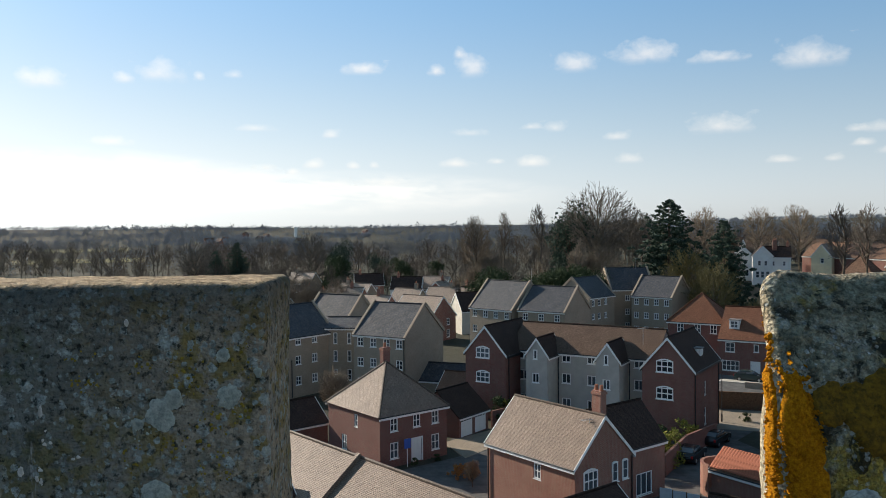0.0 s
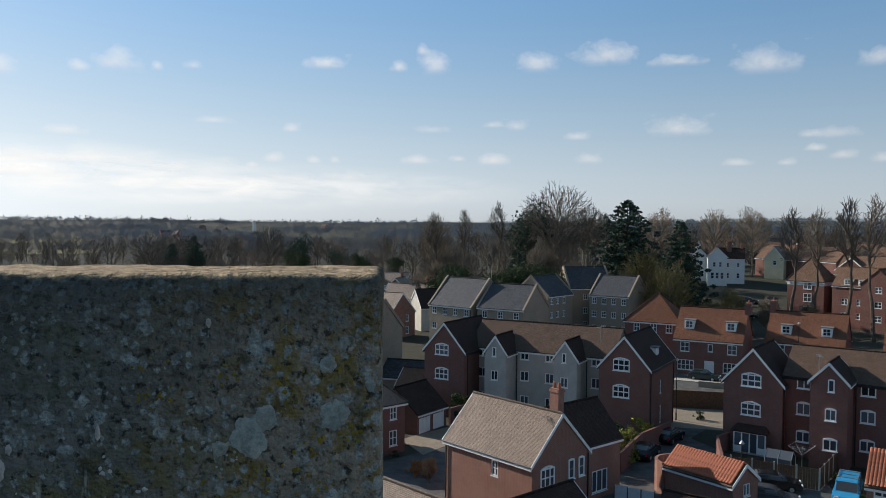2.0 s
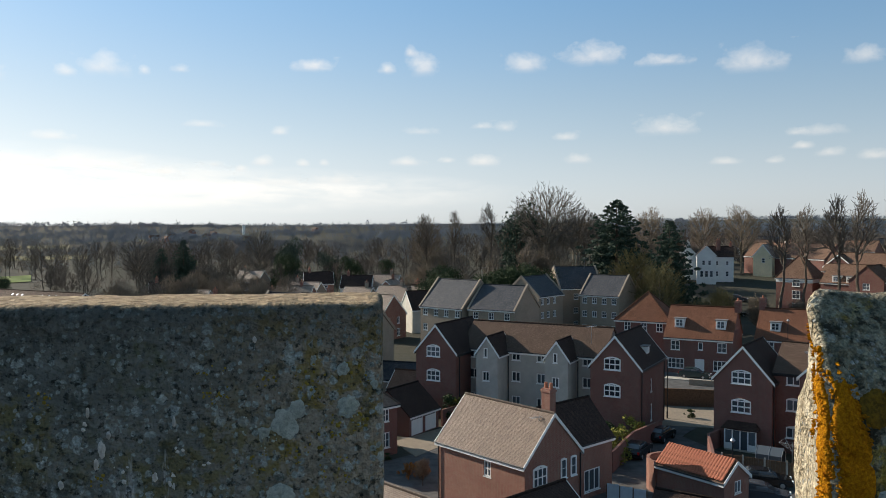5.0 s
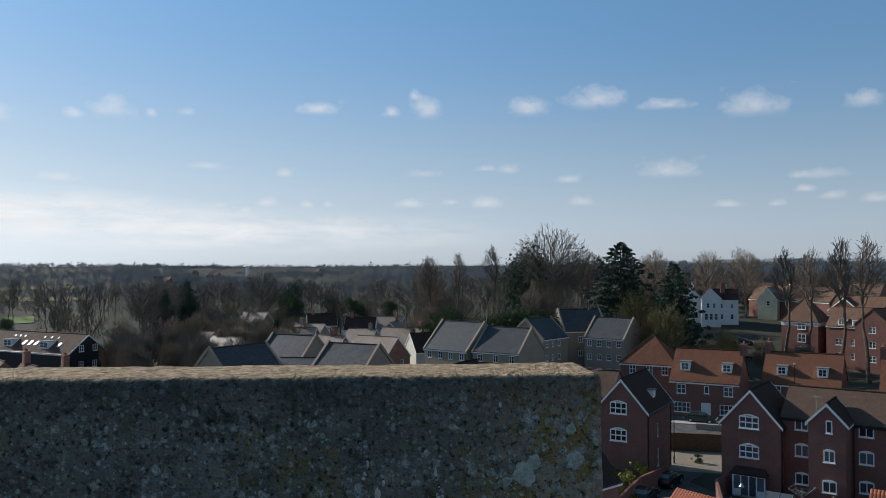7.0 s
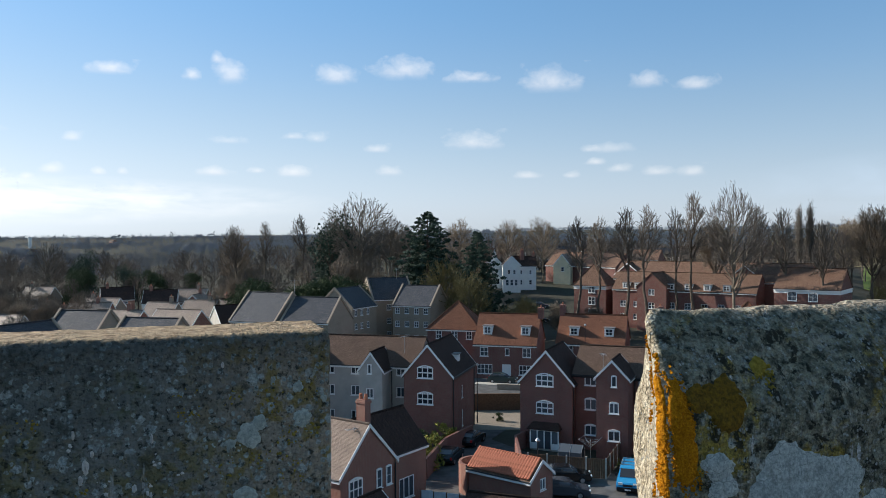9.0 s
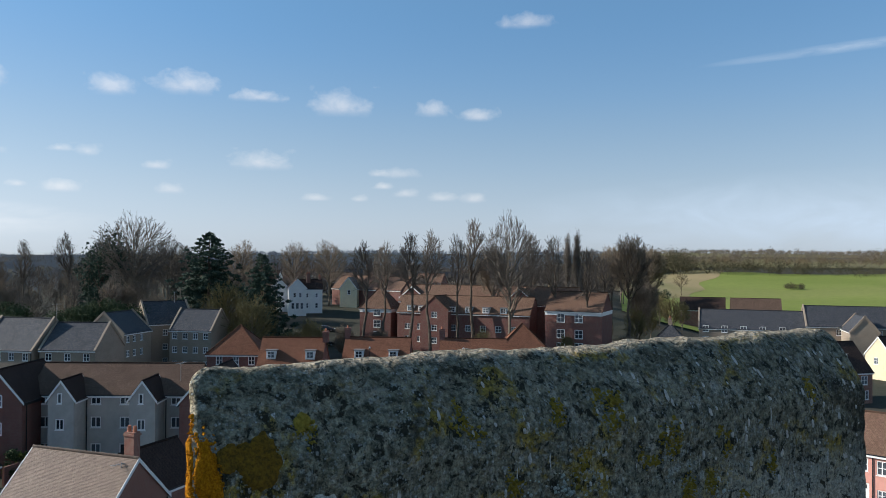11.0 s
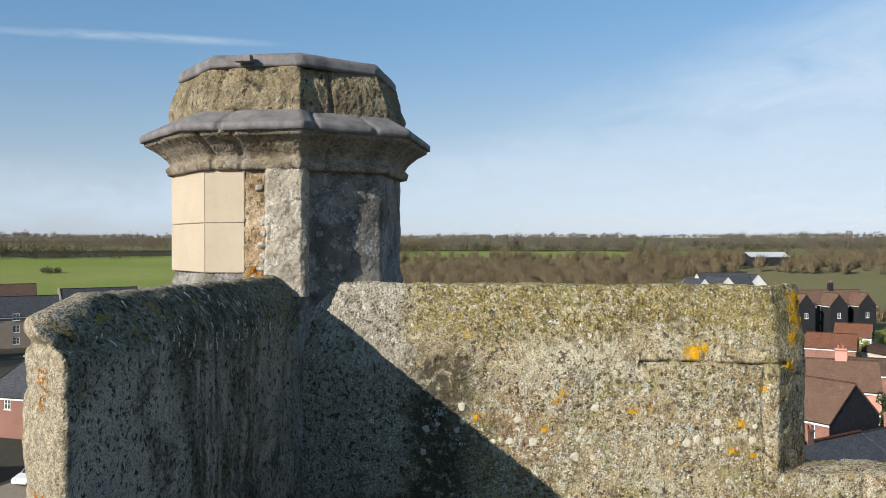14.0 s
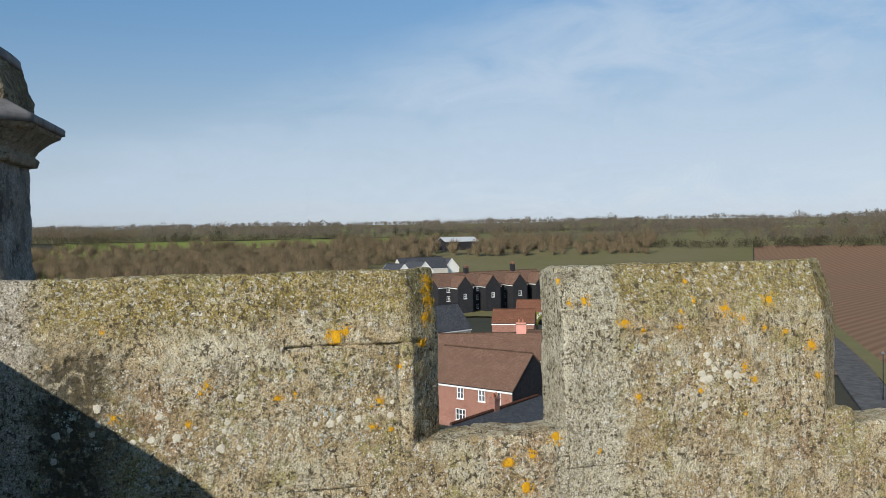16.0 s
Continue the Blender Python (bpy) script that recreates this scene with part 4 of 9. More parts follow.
for x, z, r, tall in ((-0.409, 21.853, 0.0028, 2.4), (-0.404, 21.864, 0.0014, 2.2), (-0.413, 21.842, 0.0018, 2.4), (-0.358, 21.872, 0.0014, 3.0), (-0.372, 21.832, 0.0022, 1.6), (-0.438, 21.828, 0.0018, 2.0), (-0.300, 21.931, 0.0014, 1.8), (-0.418, 21.88, 0.0012, 3.5)):
    shade_a.plate("bird_lime", x, z, r, WHITE_STREAK, merlon_a, rng, tall, lift=0.0009)
for i in range(14):
    shade_a.patch("lichen", rng.uniform(-0.95, -0.25), rng.uniform(21.60, 21.87), rng.uniform(0.008, 0.02), GREY_LICHEN, merlon_a, rng, rng.uniform(0.7, 1.4), lift=0.0009, grain=0.0018, dense=0.5)
shade_b.plate("lichen", 0.208, 21.862, 0.028, DULL_LICHEN, merlon_b, rng, 0.95, lift=0.0022)
shade_b.plate("lichen", 0.174, 21.868, 0.013, DULL_LICHEN, merlon_b, rng, 1.1, lift=0.0020)
shade_b.plate("lichen", 0.262, 21.895, 0.010, MOSS_LICHEN, merlon_b, rng, 1.0, lift=0.0020)
shade_b.patch("lichen", 0.208, 21.862, 0.030, DULL_LICHEN, merlon_b, rng, 0.95, grain=0.0026, dense=3.0)
for x, z, r, tall in ((0.149, 21.862, 0.013, 1.9), (0.154, 21.838, 0.015, 1.5), (0.157, 21.806, 0.016, 1.5)):
    shade_b.plate("lichen", x, z, r, ORANGE_LICHEN, merlon_b, rng, tall, lift=0.0016)
for y, z, r, tall in ((1.549, 21.868, 0.011, 2.2), (1.553, 21.83, 0.015, 1.9), (1.550, 21.795, 0.014, 1.6)):
    shade_b.plate("lichen", y, z, r, ORANGE_LICHEN, merlon_b, rng, tall, end=True, lift=0.0016)
for x, z, r in ((0.146, 21.884, 0.012), (0.153, 21.868, 0.015), (0.158, 21.852, 0.016), (0.150, 21.835, 0.018), (0.156, 21.812, 0.017), (0.165, 21.790, 0.014), (0.150, 21.797, 0.014), (0.140, 21.85, 0.012)):
    shade_b.patch("lichen", x, z, r, ORANGE_LICHEN, merlon_b, rng, 1.4, grain=0.0024, dense=4.0)
for y, z, r in ((1.546, 21.90, 0.010), (1.548, 21.87, 0.014), (1.552, 21.85, 0.018), (1.548, 21.825, 0.020), (1.553, 21.80, 0.018), (1.546, 21.78, 0.018), (1.59, 21.91, 0.012), (1.60, 21.88, 0.014), (1.61, 21.84, 0.010), (1.575, 21.76, 0.014)):
    shade_b.patch("lichen", y, z, r, ORANGE_LICHEN, merlon_b, rng, 1.6, end=True, grain=0.0026, dense=3.5)
for x, z, r in ((0.195, 21.800, 0.020), (0.20, 21.776, 0.018), (0.285, 21.775, 0.050), (0.345, 21.770, 0.040), (0.30, 21.72, 0.05), (0.21, 21.735, 0.03), (0.40, 21.725, 0.04), (0.25, 21.68, 0.04)):
    shade_b.plate("lichen", x, z, r, CRUST_LICHEN, merlon_b, rng, 0.8, lift=0.0022)
for x, z in ((0.27, 21.888), (0.621, 21.875), (0.727, 21.883), (0.735, 21.862), (0.836, 21.82), (0.928, 21.752), (1.086, 21.745), (0.885, 21.742), (0.482, 21.87), (0.96, 21.80), (1.2, 21.86), (0.66, 21.80), (0.79, 21.79), (1.02, 21.70), (0.55, 21.78)):
    for _ in range(3):
        shade_b.patch("lichen", x + rng.uniform(-0.015, 0.015), z + rng.uniform(-0.015, 0.015), rng.uniform(0.008, 0.018), MOSS_LICHEN, merlon_b, rng, rng.uniform(0.8, 1.8), grain=0.003, dense=3.0)
for i in range(90):
    shade_b.plate("bird_lime", 0.30 + 1.03 * rng.random() ** 0.55, rng.uniform(21.70, 21.92), rng.uniform(0.0008, 0.0024), WHITE_STREAK, merlon_b, rng, rng.uniform(1.5, 4.5), lift=0.002)
for i in range(16):
    shade_b.patch("lichen", rng.uniform(0.25, 1.4), rng.uniform(21.50, 21.78), rng.uniform(0.02, 0.05), GREY_LICHEN, merlon_b, rng, rng.uniform(0.6, 1.2), grain=0.004, dense=0.5)
for y, z, r in ((1.68, 21.69, 0.034), (1.685, 21.63, 0.02), (1.67, 21.39, 0.012), (1.72, 21.37, 0.016), (1.66, 21.30, 0.02)):
    shade_c.patch("lichen", y, z, r, ORANGE_LICHEN, merlon_c, rng, 1.6, end=True, dense=2.0)
for i in range(24):
    shade_c.patch("lichen", rng.uniform(1.95, 3.0), rng.uniform(21.35, 21.8), rng.uniform(0.01, 0.03), GREY_LICHEN, merlon_c, rng, rng.uniform(0.8, 1.8), dense=0.5)
for i in range(70):
    shade_c.plate("bird_lime", rng.uniform(2.0, 3.3), rng.uniform(21.66, 21.88), rng.uniform(0.0012, 0.003), WHITE_STREAK, merlon_c, rng, rng.uniform(2, 6), lift=0.002)
SPOTS_B = ((1.44, 21.78, 0.027), (1.49, 21.67, 0.024), (1.57, 21.68, 0.036), (1.77, 21.56, 0.042), (1.87, 21.52, 0.024), (2.08, 21.53, 0.03), (2.1, 21.61, 0.018), (2.16, 21.76, 0.024), (2.18, 21.66, 0.024), (2.35, 21.61, 0.042), (2.45, 21.56, 0.036), (2.62, 21.65, 0.042), (2.58, 21.5, 0.027), (2.7, 21.48, 0.033), (2.86, 21.4, 0.045), (2.46, 21.3, 0.036), (2.51, 21.23, 0.03), (2.2, 21.19, 0.03), (1.84, 21.18, 0.036), (2.90, 21.23, 0.03), (2.46, 21.05, 0.021))
SPOTS_A = ((0.29, 21.56, 0.055), (0.34, 21.58, 0.04), (0.79, 21.76, 0.05), (0.80, 21.80, 0.04), (0.10, 21.30, 0.02), (-0.30, 21.36, 0.03), (-0.33, 21.33, 0.022), (0.02, 21.28, 0.03), (0.50, 21.24, 0.03), (0.60, 21.40, 0.022), (0.55, 21.10, 0.022), (0.78, 21.70, 0.051), (0.76, 21.62, 0.045), (0.72, 21.5, 0.038), (0.46, 21.12, 0.027), (-0.38, 21.19, 0.027), (-0.7, 21.24, 0.030), (-0.75, 21.62, 0.018))
SPOTS_LOW = ((1.62, 20.91, 0.03), (1.39, 21.0, 0.048), (1.26, 20.92, 0.036), (1.13, 20.89, 0.045), (1.24, 20.77, 0.054), (0.12, 20.92, 0.027), (0.07, 20.88, 0.024))
for block, root, spots in ((sun_b, merlon_e, SPOTS_B), (sun_a, merlon_d, SPOTS_A), (sill, wall_east, SPOTS_LOW)):
    for x, z, r in spots:
        block.plate("lichen", x + rng.uniform(-0.2, 0.2) * r, z + rng.uniform(-0.2, 0.2) * r, r * rng.uniform(0.3, 0.5), GOLD_LICHEN, root, rng, rng.uniform(0.7, 1.3), lift=0.003)
        block.patch("lichen", x, z, r * 0.95, GOLD_LICHEN, root, rng, rng.uniform(0.7, 1.4), lift=0.003, grain=0.0042, dense=2.0)
        for _ in range(3 if r > 0.028 else 1):
            block.patch("lichen", x + rng.uniform(-1.3, 1.3) * r, z + rng.uniform(-0.9, 0.9) * r, r * rng.uniform(0.2, 0.42), GOLD_LICHEN, root, rng, rng.uniform(0.7, 1.5), lift=0.003, grain=0.004, dense=1.6)
for block, root, x0, x1, z0, z1, count in ((sun_a, merlon_d, -1.3, 0.6, 21.06, 21.45, 34), (sun_b, merlon_e, 1.5, 2.85, 21.05, 21.45, 34)):
    for i in range(count):
        block.patch("lichen", rng.uniform(x0, x1), rng.uniform(z0, z1), rng.uniform(0.02, 0.06), PALE_LICHEN if i % 3 else GREY_LICHEN, root, rng, rng.uniform(0.7, 1.2), lift=0.002, grain=0.006, dense=0.7)

for i in range(20):
    sun_b.plate("lichen", rng.gauss(2.32, 0.17), rng.gauss(21.30, 0.065), rng.uniform(0.008, 0.024), PALE_LICHEN, merlon_e, rng, 1.0, lift=0.0025)
for i in range(26):
    sun_a.plate("lichen", rng.uniform(-1.0, 0.6), rng.uniform(21.06, 21.30), rng.uniform(0.008, 0.022), PALE_LICHEN, merlon_d, rng, 1.0, lift=0.0025)

# the corner turret: an octagon on the plan
TC, TR = Vector((4.27, 1.80, 0)), 0.625


def octagon(profile, per_edge, amp, seed, start=22.5, turned=0.0, gaps=()):
    """Rings of an eight-sided body from (z, radius) rows."""
    verts, faces = [], []
    ring = 8 * per_edge
    for z, rad in profile:
        for i in range(8):
            a, b = radians(start + 45 * i), radians(start + 45 * (i + 1))
            for j in range(per_edge):
                f = j / per_edge
                x, y = rad * (math.cos(a) * (1 - f) + math.cos(b) * f), rad * (math.sin(a) * (1 - f) + math.sin(b) * f)
                p = Vector((TC.x + x, TC.y + y, z))
                n = Vector((x, y, 0)).normalized()
                o = amp * (noise.noise(p * 6 + Vector((seed, 0, 0))) * 1.3 + 0.7 * noise.noise(p * 19) + 0.35 * noise.noise(p * 55))
                if turned and i == 4:
                    o = o * 0.35 + turned * (f - 0.7) * min(1, 8 * f)
                bearing = (start + 45 * (i + f)) % 360
                for g in gaps:
                    o -= 0.022 * math.exp(-((bearing - g) / 0.8) ** 2)
                verts.append((p + n * o)[:])
    for r in range(len(profile) - 1):
        for i in range(ring):
            j = (i + 1) % ring
            faces.append((r * ring + i, r * ring + j, (r + 1) * ring + j, (r + 1) * ring + i))
    faces.append(tuple(range((len(profile) - 1) * ring, len(profile) * ring)))
    me = bpy.data.meshes.new("octagon")
    me.from_pydata(verts, [], faces)
    me.polygons.foreach_set("use_smooth", [True] * len(faces))
    return me


def steps(rows, step):
    out = []
    for (z0, r0), (z1, r1) in zip(rows, rows[1:]):
        n = max(1, int(math.hypot(z1 - z0, r1 - r0) / step))
        out += [(z0 + (z1 - z0) * i / n, r0 + (r1 - r0) * i / n) for i in range(n)]
    return out + [rows[-1]]


turret = thing("corner_turret", "octagonal weathered limestone turret with a lead-edged mossy cap", "turret", kind="structure")
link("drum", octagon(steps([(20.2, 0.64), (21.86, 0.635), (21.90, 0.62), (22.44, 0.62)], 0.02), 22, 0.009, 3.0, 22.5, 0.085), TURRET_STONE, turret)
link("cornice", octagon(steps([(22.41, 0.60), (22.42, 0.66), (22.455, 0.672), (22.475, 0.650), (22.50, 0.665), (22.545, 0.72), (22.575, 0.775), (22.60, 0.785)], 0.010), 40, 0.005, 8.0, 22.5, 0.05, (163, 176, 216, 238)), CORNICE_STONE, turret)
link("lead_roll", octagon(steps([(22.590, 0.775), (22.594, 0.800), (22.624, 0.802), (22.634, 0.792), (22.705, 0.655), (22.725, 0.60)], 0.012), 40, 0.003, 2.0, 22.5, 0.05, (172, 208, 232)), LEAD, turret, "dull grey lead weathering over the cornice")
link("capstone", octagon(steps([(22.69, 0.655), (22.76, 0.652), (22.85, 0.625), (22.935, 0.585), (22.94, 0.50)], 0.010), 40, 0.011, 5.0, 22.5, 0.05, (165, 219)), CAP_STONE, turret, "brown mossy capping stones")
link("lead_cap", octagon(steps([(22.925, 0.585), (22.930, 0.603), (22.975, 0.596), (22.995, 0.575), (23.02, 0.30), (23.03, 0.02)], 0.012), 14, 0.004, 6.0), LEAD, turret, "grey lead sheet edging on the cap")
bm = bmesh.new()
add_box(bm, 3.655, 3.70, 1.80, 1.88, 22.945, 22.975)
finish("lead_clip", bm, LEAD, turret)


def ashlar(face, u0, u1, z0, z1):
    """A pale new block let into one face of the turret."""
    ap = TR * math.cos(radians(22.5)) + 0.012
    m = Matrix.Translation(TC) @ Matrix.Rotation(radians(face), 4, 'Z')
    bm = bmesh.new()
    add_box(bm, ap - 0.06, ap, u0, u1, z0, z1)
    bmesh.ops.bevel(bm, geom=bm.edges[:], offset=0.0025, segments=2, affect='EDGES')
    bm.transform(m)
    return finish("ashlar_block", bm, ASHLAR, turret, "pale newly cut ashlar block")


HALF = (TR + 0.012) * math.sin(radians(22.5))
for z0, z1 in ((21.915, 22.158), (22.161, 22.425)):
    ashlar(135, -HALF, HALF, z0, z1)
    ashlar(180, -HALF, -HALF + 0.205, z0, z1)


def drum_at(bearing, z, out=0.0):
    """A point on the flat faces of the drum."""
    off = ((bearing - 22.5) % 45) - 22.5
    rad = 0.628 * math.cos(radians(22.5)) / math.cos(radians(off)) + out
    return Vector((TC.x + rad * math.cos(radians(bearing)), TC.y + rad * math.sin(radians(bearing)), z))


def daub(name, b0, b1, z0, z1, proud, material, label, ragged, seed):
    """A rough skin of mortar or rubble over part of the drum, thinning out at its ragged edge."""
    nb, nz = 44, 70
    verts, faces = [], []
    for j in range(nz + 1):
        z = z0 + (z1 - z0) * j / nz
        for i in range(nb + 1):
            f = i / nb
            edge = min(f, 1 - f) * (b1 - b0) * 0.011 - ragged * (0.35 + noise.noise(Vector((z * 7, seed, i > nb / 2))) + 0.5 * noise.noise(Vector((z * 23, seed, i > nb / 2))))
            body = max(0.0, min(1.0, edge / 0.018))
            p = drum_at(b0 + (b1 - b0) * f, z)
            bumps = noise.noise(p * 13) * 0.010 + noise.noise(p * 37) * 0.006 + noise.noise(p * 90) * 0.003
            verts.append(drum_at(b0 + (b1 - b0) * f, z, -0.014 + (proud + 0.014 + bumps) * math.sqrt(body))[:])
    for j in range(nz):
        for i in range(nb):
            a = j * (nb + 1) + i
            faces.append((a, a + nb + 1, a + nb + 2, a + 1)[::-1])
    me = bpy.data.meshes.new(name)
    me.from_pydata(verts, [], faces)
    me.polygons.foreach_set("use_smooth", [True] * len(faces))
    return link(name, me, material, turret, label)


daub("rubble_core", 174, 192, 21.72, 22.43, 0.004, RUBBLE_STONE, "tan crumbling rubble beside the new ashlar", 0.004, 3.0)
daub("mortar_skin", 185, 207, 21.80, 22.425, 0.026, PATCH_STONE, "pale grey rough old facing", 0.022, 9.0)
rng = random.Random(31)
for bearing, z, size in ((183.5, 22.33, 0.020), (185.2, 22.17, 0.026), (186.0, 22.11, 0.022), (184.6, 22.05, 0.020), (185.8, 21.99, 0.026), (184.2, 21.93, 0.024), (181.2, 21.89, 0.026), (187.0, 21.88, 0.03)):
    bm = bmesh.new()
    bmesh.ops.create_icosphere(bm, subdivisions=2, radius=size)
    for v in bm.verts:
        v.co = Vector((v.co.x * 0.8, v.co.y * 1.1, v.co.z * 0.9)) * (1 + 0.35 * noise.noise(v.co * 60 + Vector((z * 40, 0, 0))))
    bm.transform(Matrix.Translation(drum_at(bearing, z, 0.002)))
    finish("rubble_stone", bm, PATCH_STONE, turret)
for bearing, z in ((179, 21.905), (182, 21.90), (180.5, 21.93), (184, 21.895)):
    bm = bmesh.new()
    for _ in range(14):
        p = drum_at(bearing + rng.gauss(0, 0.6), z + rng.gauss(0, 0.010), 0.012)
        bmesh.ops.create_icosphere(bm, subdivisions=1, radius=rng.uniform(0.003, 0.006), matrix=Matrix.Translation(p))
    finish("lichen", bm, ORANGE_LICHEN, turret, "orange lichen")

# the shaft below, its roof and the parapet behind
tower = thing("church_tower", "square rubble-stone tower shaft carrying the parapet", "tower", kind="structure")
box_part("shaft", (-3.6, 4.06, -5.2, 1.79, 0, 20.45), SHAFT_STONE, tower)
box_part("parapet_wall", (-3.6, -3.25, -5.2, 1.54, 20.45, 21.86), SUN_STONE, tower)
box_part("parapet_wall", (-3.25, 3.70, -5.2, -4.85, 20.45, 21.86), SUN_STONE, tower)
bm = bmesh.new()
add_box(bm, -3.25, 3.69, -4.85, 1.54, 20.45, 20.47)
for i in range(10):
    add_tube(bm, (-2.9 + i * 0.7, -4.85, 20.485), (-2.9 + i * 0.7, 1.54, 20.485), 0.022, 0.022, 8)
tagged(finish("floor", bm, LEAD), "grey lead roof with rolled seams on the tower", "roof", kind="structure")

# ---- the town: builders ----


def facade(bm, origin, along, out, width, z0, z1, holes):
    """One wall of a house with its openings cut through and their reveals."""
    xs = sorted({0.0, width, *(v for h in holes for v in (h[0], h[0] + h[2]))})
    zs = sorted({z0, z1, *(v for h in holes for v in (h[1], h[1] + h[3]))})

    def at(u, z, d=0.0):
        return origin + along * u + Vector((0, 0, z)) - out * d

    def quad(*ps):
        bm.faces.new([bm.verts.new(p) for p in ps])

    for i in range(len(xs) - 1):
        for j in range(len(zs) - 1):
            cx, cz = (xs[i] + xs[i + 1]) / 2, (zs[j] + zs[j + 1]) / 2
            if any(h[0] < cx < h[0] + h[2] and h[1] < cz < h[1] + h[3] for h in holes):
                continue
            quad(at(xs[i], zs[j]), at(xs[i + 1], zs[j]), at(xs[i + 1], zs[j + 1]), at(xs[i], zs[j + 1]))
    for u, z, w, h in holes:
        a, b, c, d = (u, z), (u + w, z), (u + w, z + h), (u, z + h)
        for p, q in ((a, b), (b, c), (c, d), (d, a)):
            quad(at(*p), at(*p, 0.14), at(*q, 0.14), at(*q))


WINDOWS = {}


def window_meshes(w, h, cols, rows, arched=False):
    key = (round(w, 2), round(h, 2), cols, rows, arched)
    if key not in WINDOWS:
        bm = bmesh.new()
        t = 0.10
        for x0, x1, z0, z1 in ((0, t, 0, h), (w - t, w, 0, h), (t, w - t, 0, t), (t, w - t, h - t, h)):
            add_box(bm, x0, x1, 0.02, 0.10, z0, z1)
        for i in range(1, cols):
            add_box(bm, w * i / cols - 0.045, w * i / cols + 0.045, 0.03, 0.09, t, h - t)
        for j in range(1, rows):
            add_box(bm, t, w - t, 0.035, 0.085, h * j / rows - 0.032, h * j / rows + 0.032)
        if arched:
            for v in bm.verts:
                if v.co.z > h * 0.5:
                    v.co.z -= 0.13 * (2 * v.co.x / w - 1) ** 2 * w
            rise = [i / 6 for i in range(7)]
            for f, g in zip(rise, rise[1:]):
                za, zb = (h - 0.13 * w * (2 * q - 1) ** 2 for q in (f, g))
                lo = [bm.verts.new((w * q, y, z - t)) for q, z in ((f, za), (g, zb)) for y in (0.018, 0.10)]
                hi = [bm.verts.new((w * q, y, z + 0.02)) for q, z in ((f, za), (g, zb)) for y in (0.018, 0.10)]
                bm.faces.new((lo[0], lo[2], hi[2], hi[0]))
                bm.faces.new((hi[0], hi[2], hi[3], hi[1]))
                bm.faces.new((lo[1], lo[3], lo[2], lo[0]))
        a = bpy.data.meshes.new("window")
        bm.to_mesh(a)
        bm.free()
        a.materials.append(WHITE_PAINT)
        bm_pane = bmesh.new()
        add_box(bm_pane, t, w - t, 0.065, 0.125, t, h - t)
        if arched:
            bmesh.ops.subdivide_edges(bm_pane, edges=[e for e in bm_pane.edges if abs(e.verts[0].co.x - e.verts[1].co.x) > t], cuts=5)
            for v in bm_pane.verts:
                if v.co.z > h * 0.5:
                    v.co.z -= 0.13 * (2 * v.co.x / w - 1) ** 2 * w
        b = bpy.data.meshes.new("pane")
        bm_pane.to_mesh(b)
        bm_pane.free()
        b.materials.append(GLASS)
        bm = bmesh.new()
        add_box(bm, -0.06, w + 0.06, -0.05, 0.02, -0.07, 0.0)
        c = bpy.data.meshes.new("sill")
        bm.to_mesh(c)
        bm.free()
        c.materials.append(WHITE_PAINT)
        WINDOWS[key] = (a, b, c)
    return WINDOWS[key]


def door_part(root, m, w, h, material, garage):
    bm = bmesh.new()
    add_box(bm, 0, w, 0.05, 0.10, 0, h)
    if not garage:
        for i in range(2):
            for z0, z1 in ((0.15, 0.9), (1.1, h - 0.2)):
                add_box(bm, 0.1 + i * w / 2, w / 2 - 0.08 + i * w / 2, 0.035, 0.06, z0, z1)
    door = finish("garage_door" if garage else "door", bm, material, root)
    door.matrix_local = m
    if garage:
        for i in range(1, 9):
            box_part("rib", (w * i / 9 - 0.012, w * i / 9 + 0.012, 0.035, 0.06, 0.05, h - 0.6), material, door)
        for i in range(4):
            bm = bmesh.new()
            add_box(bm, 0.12 + i * (w - 0.2) / 4, (i + 1) * (w - 0.2) / 4, 0.03, 0.052, h - 0.5, h - 0.15)
            finish("pane", bm, GLASS, door)
    else:
        bm = bmesh.new()
        for d in ((-0.12, 0.0, 0, h + 0.12), (w, w + 0.12, 0, h + 0.12), (0, w, h, h + 0.12)):
            add_box(bm, d[0], d[1], -0.06, 0.1, d[2], d[3])
        finish("door_frame", bm, WHITE_PAINT, door)
    return door


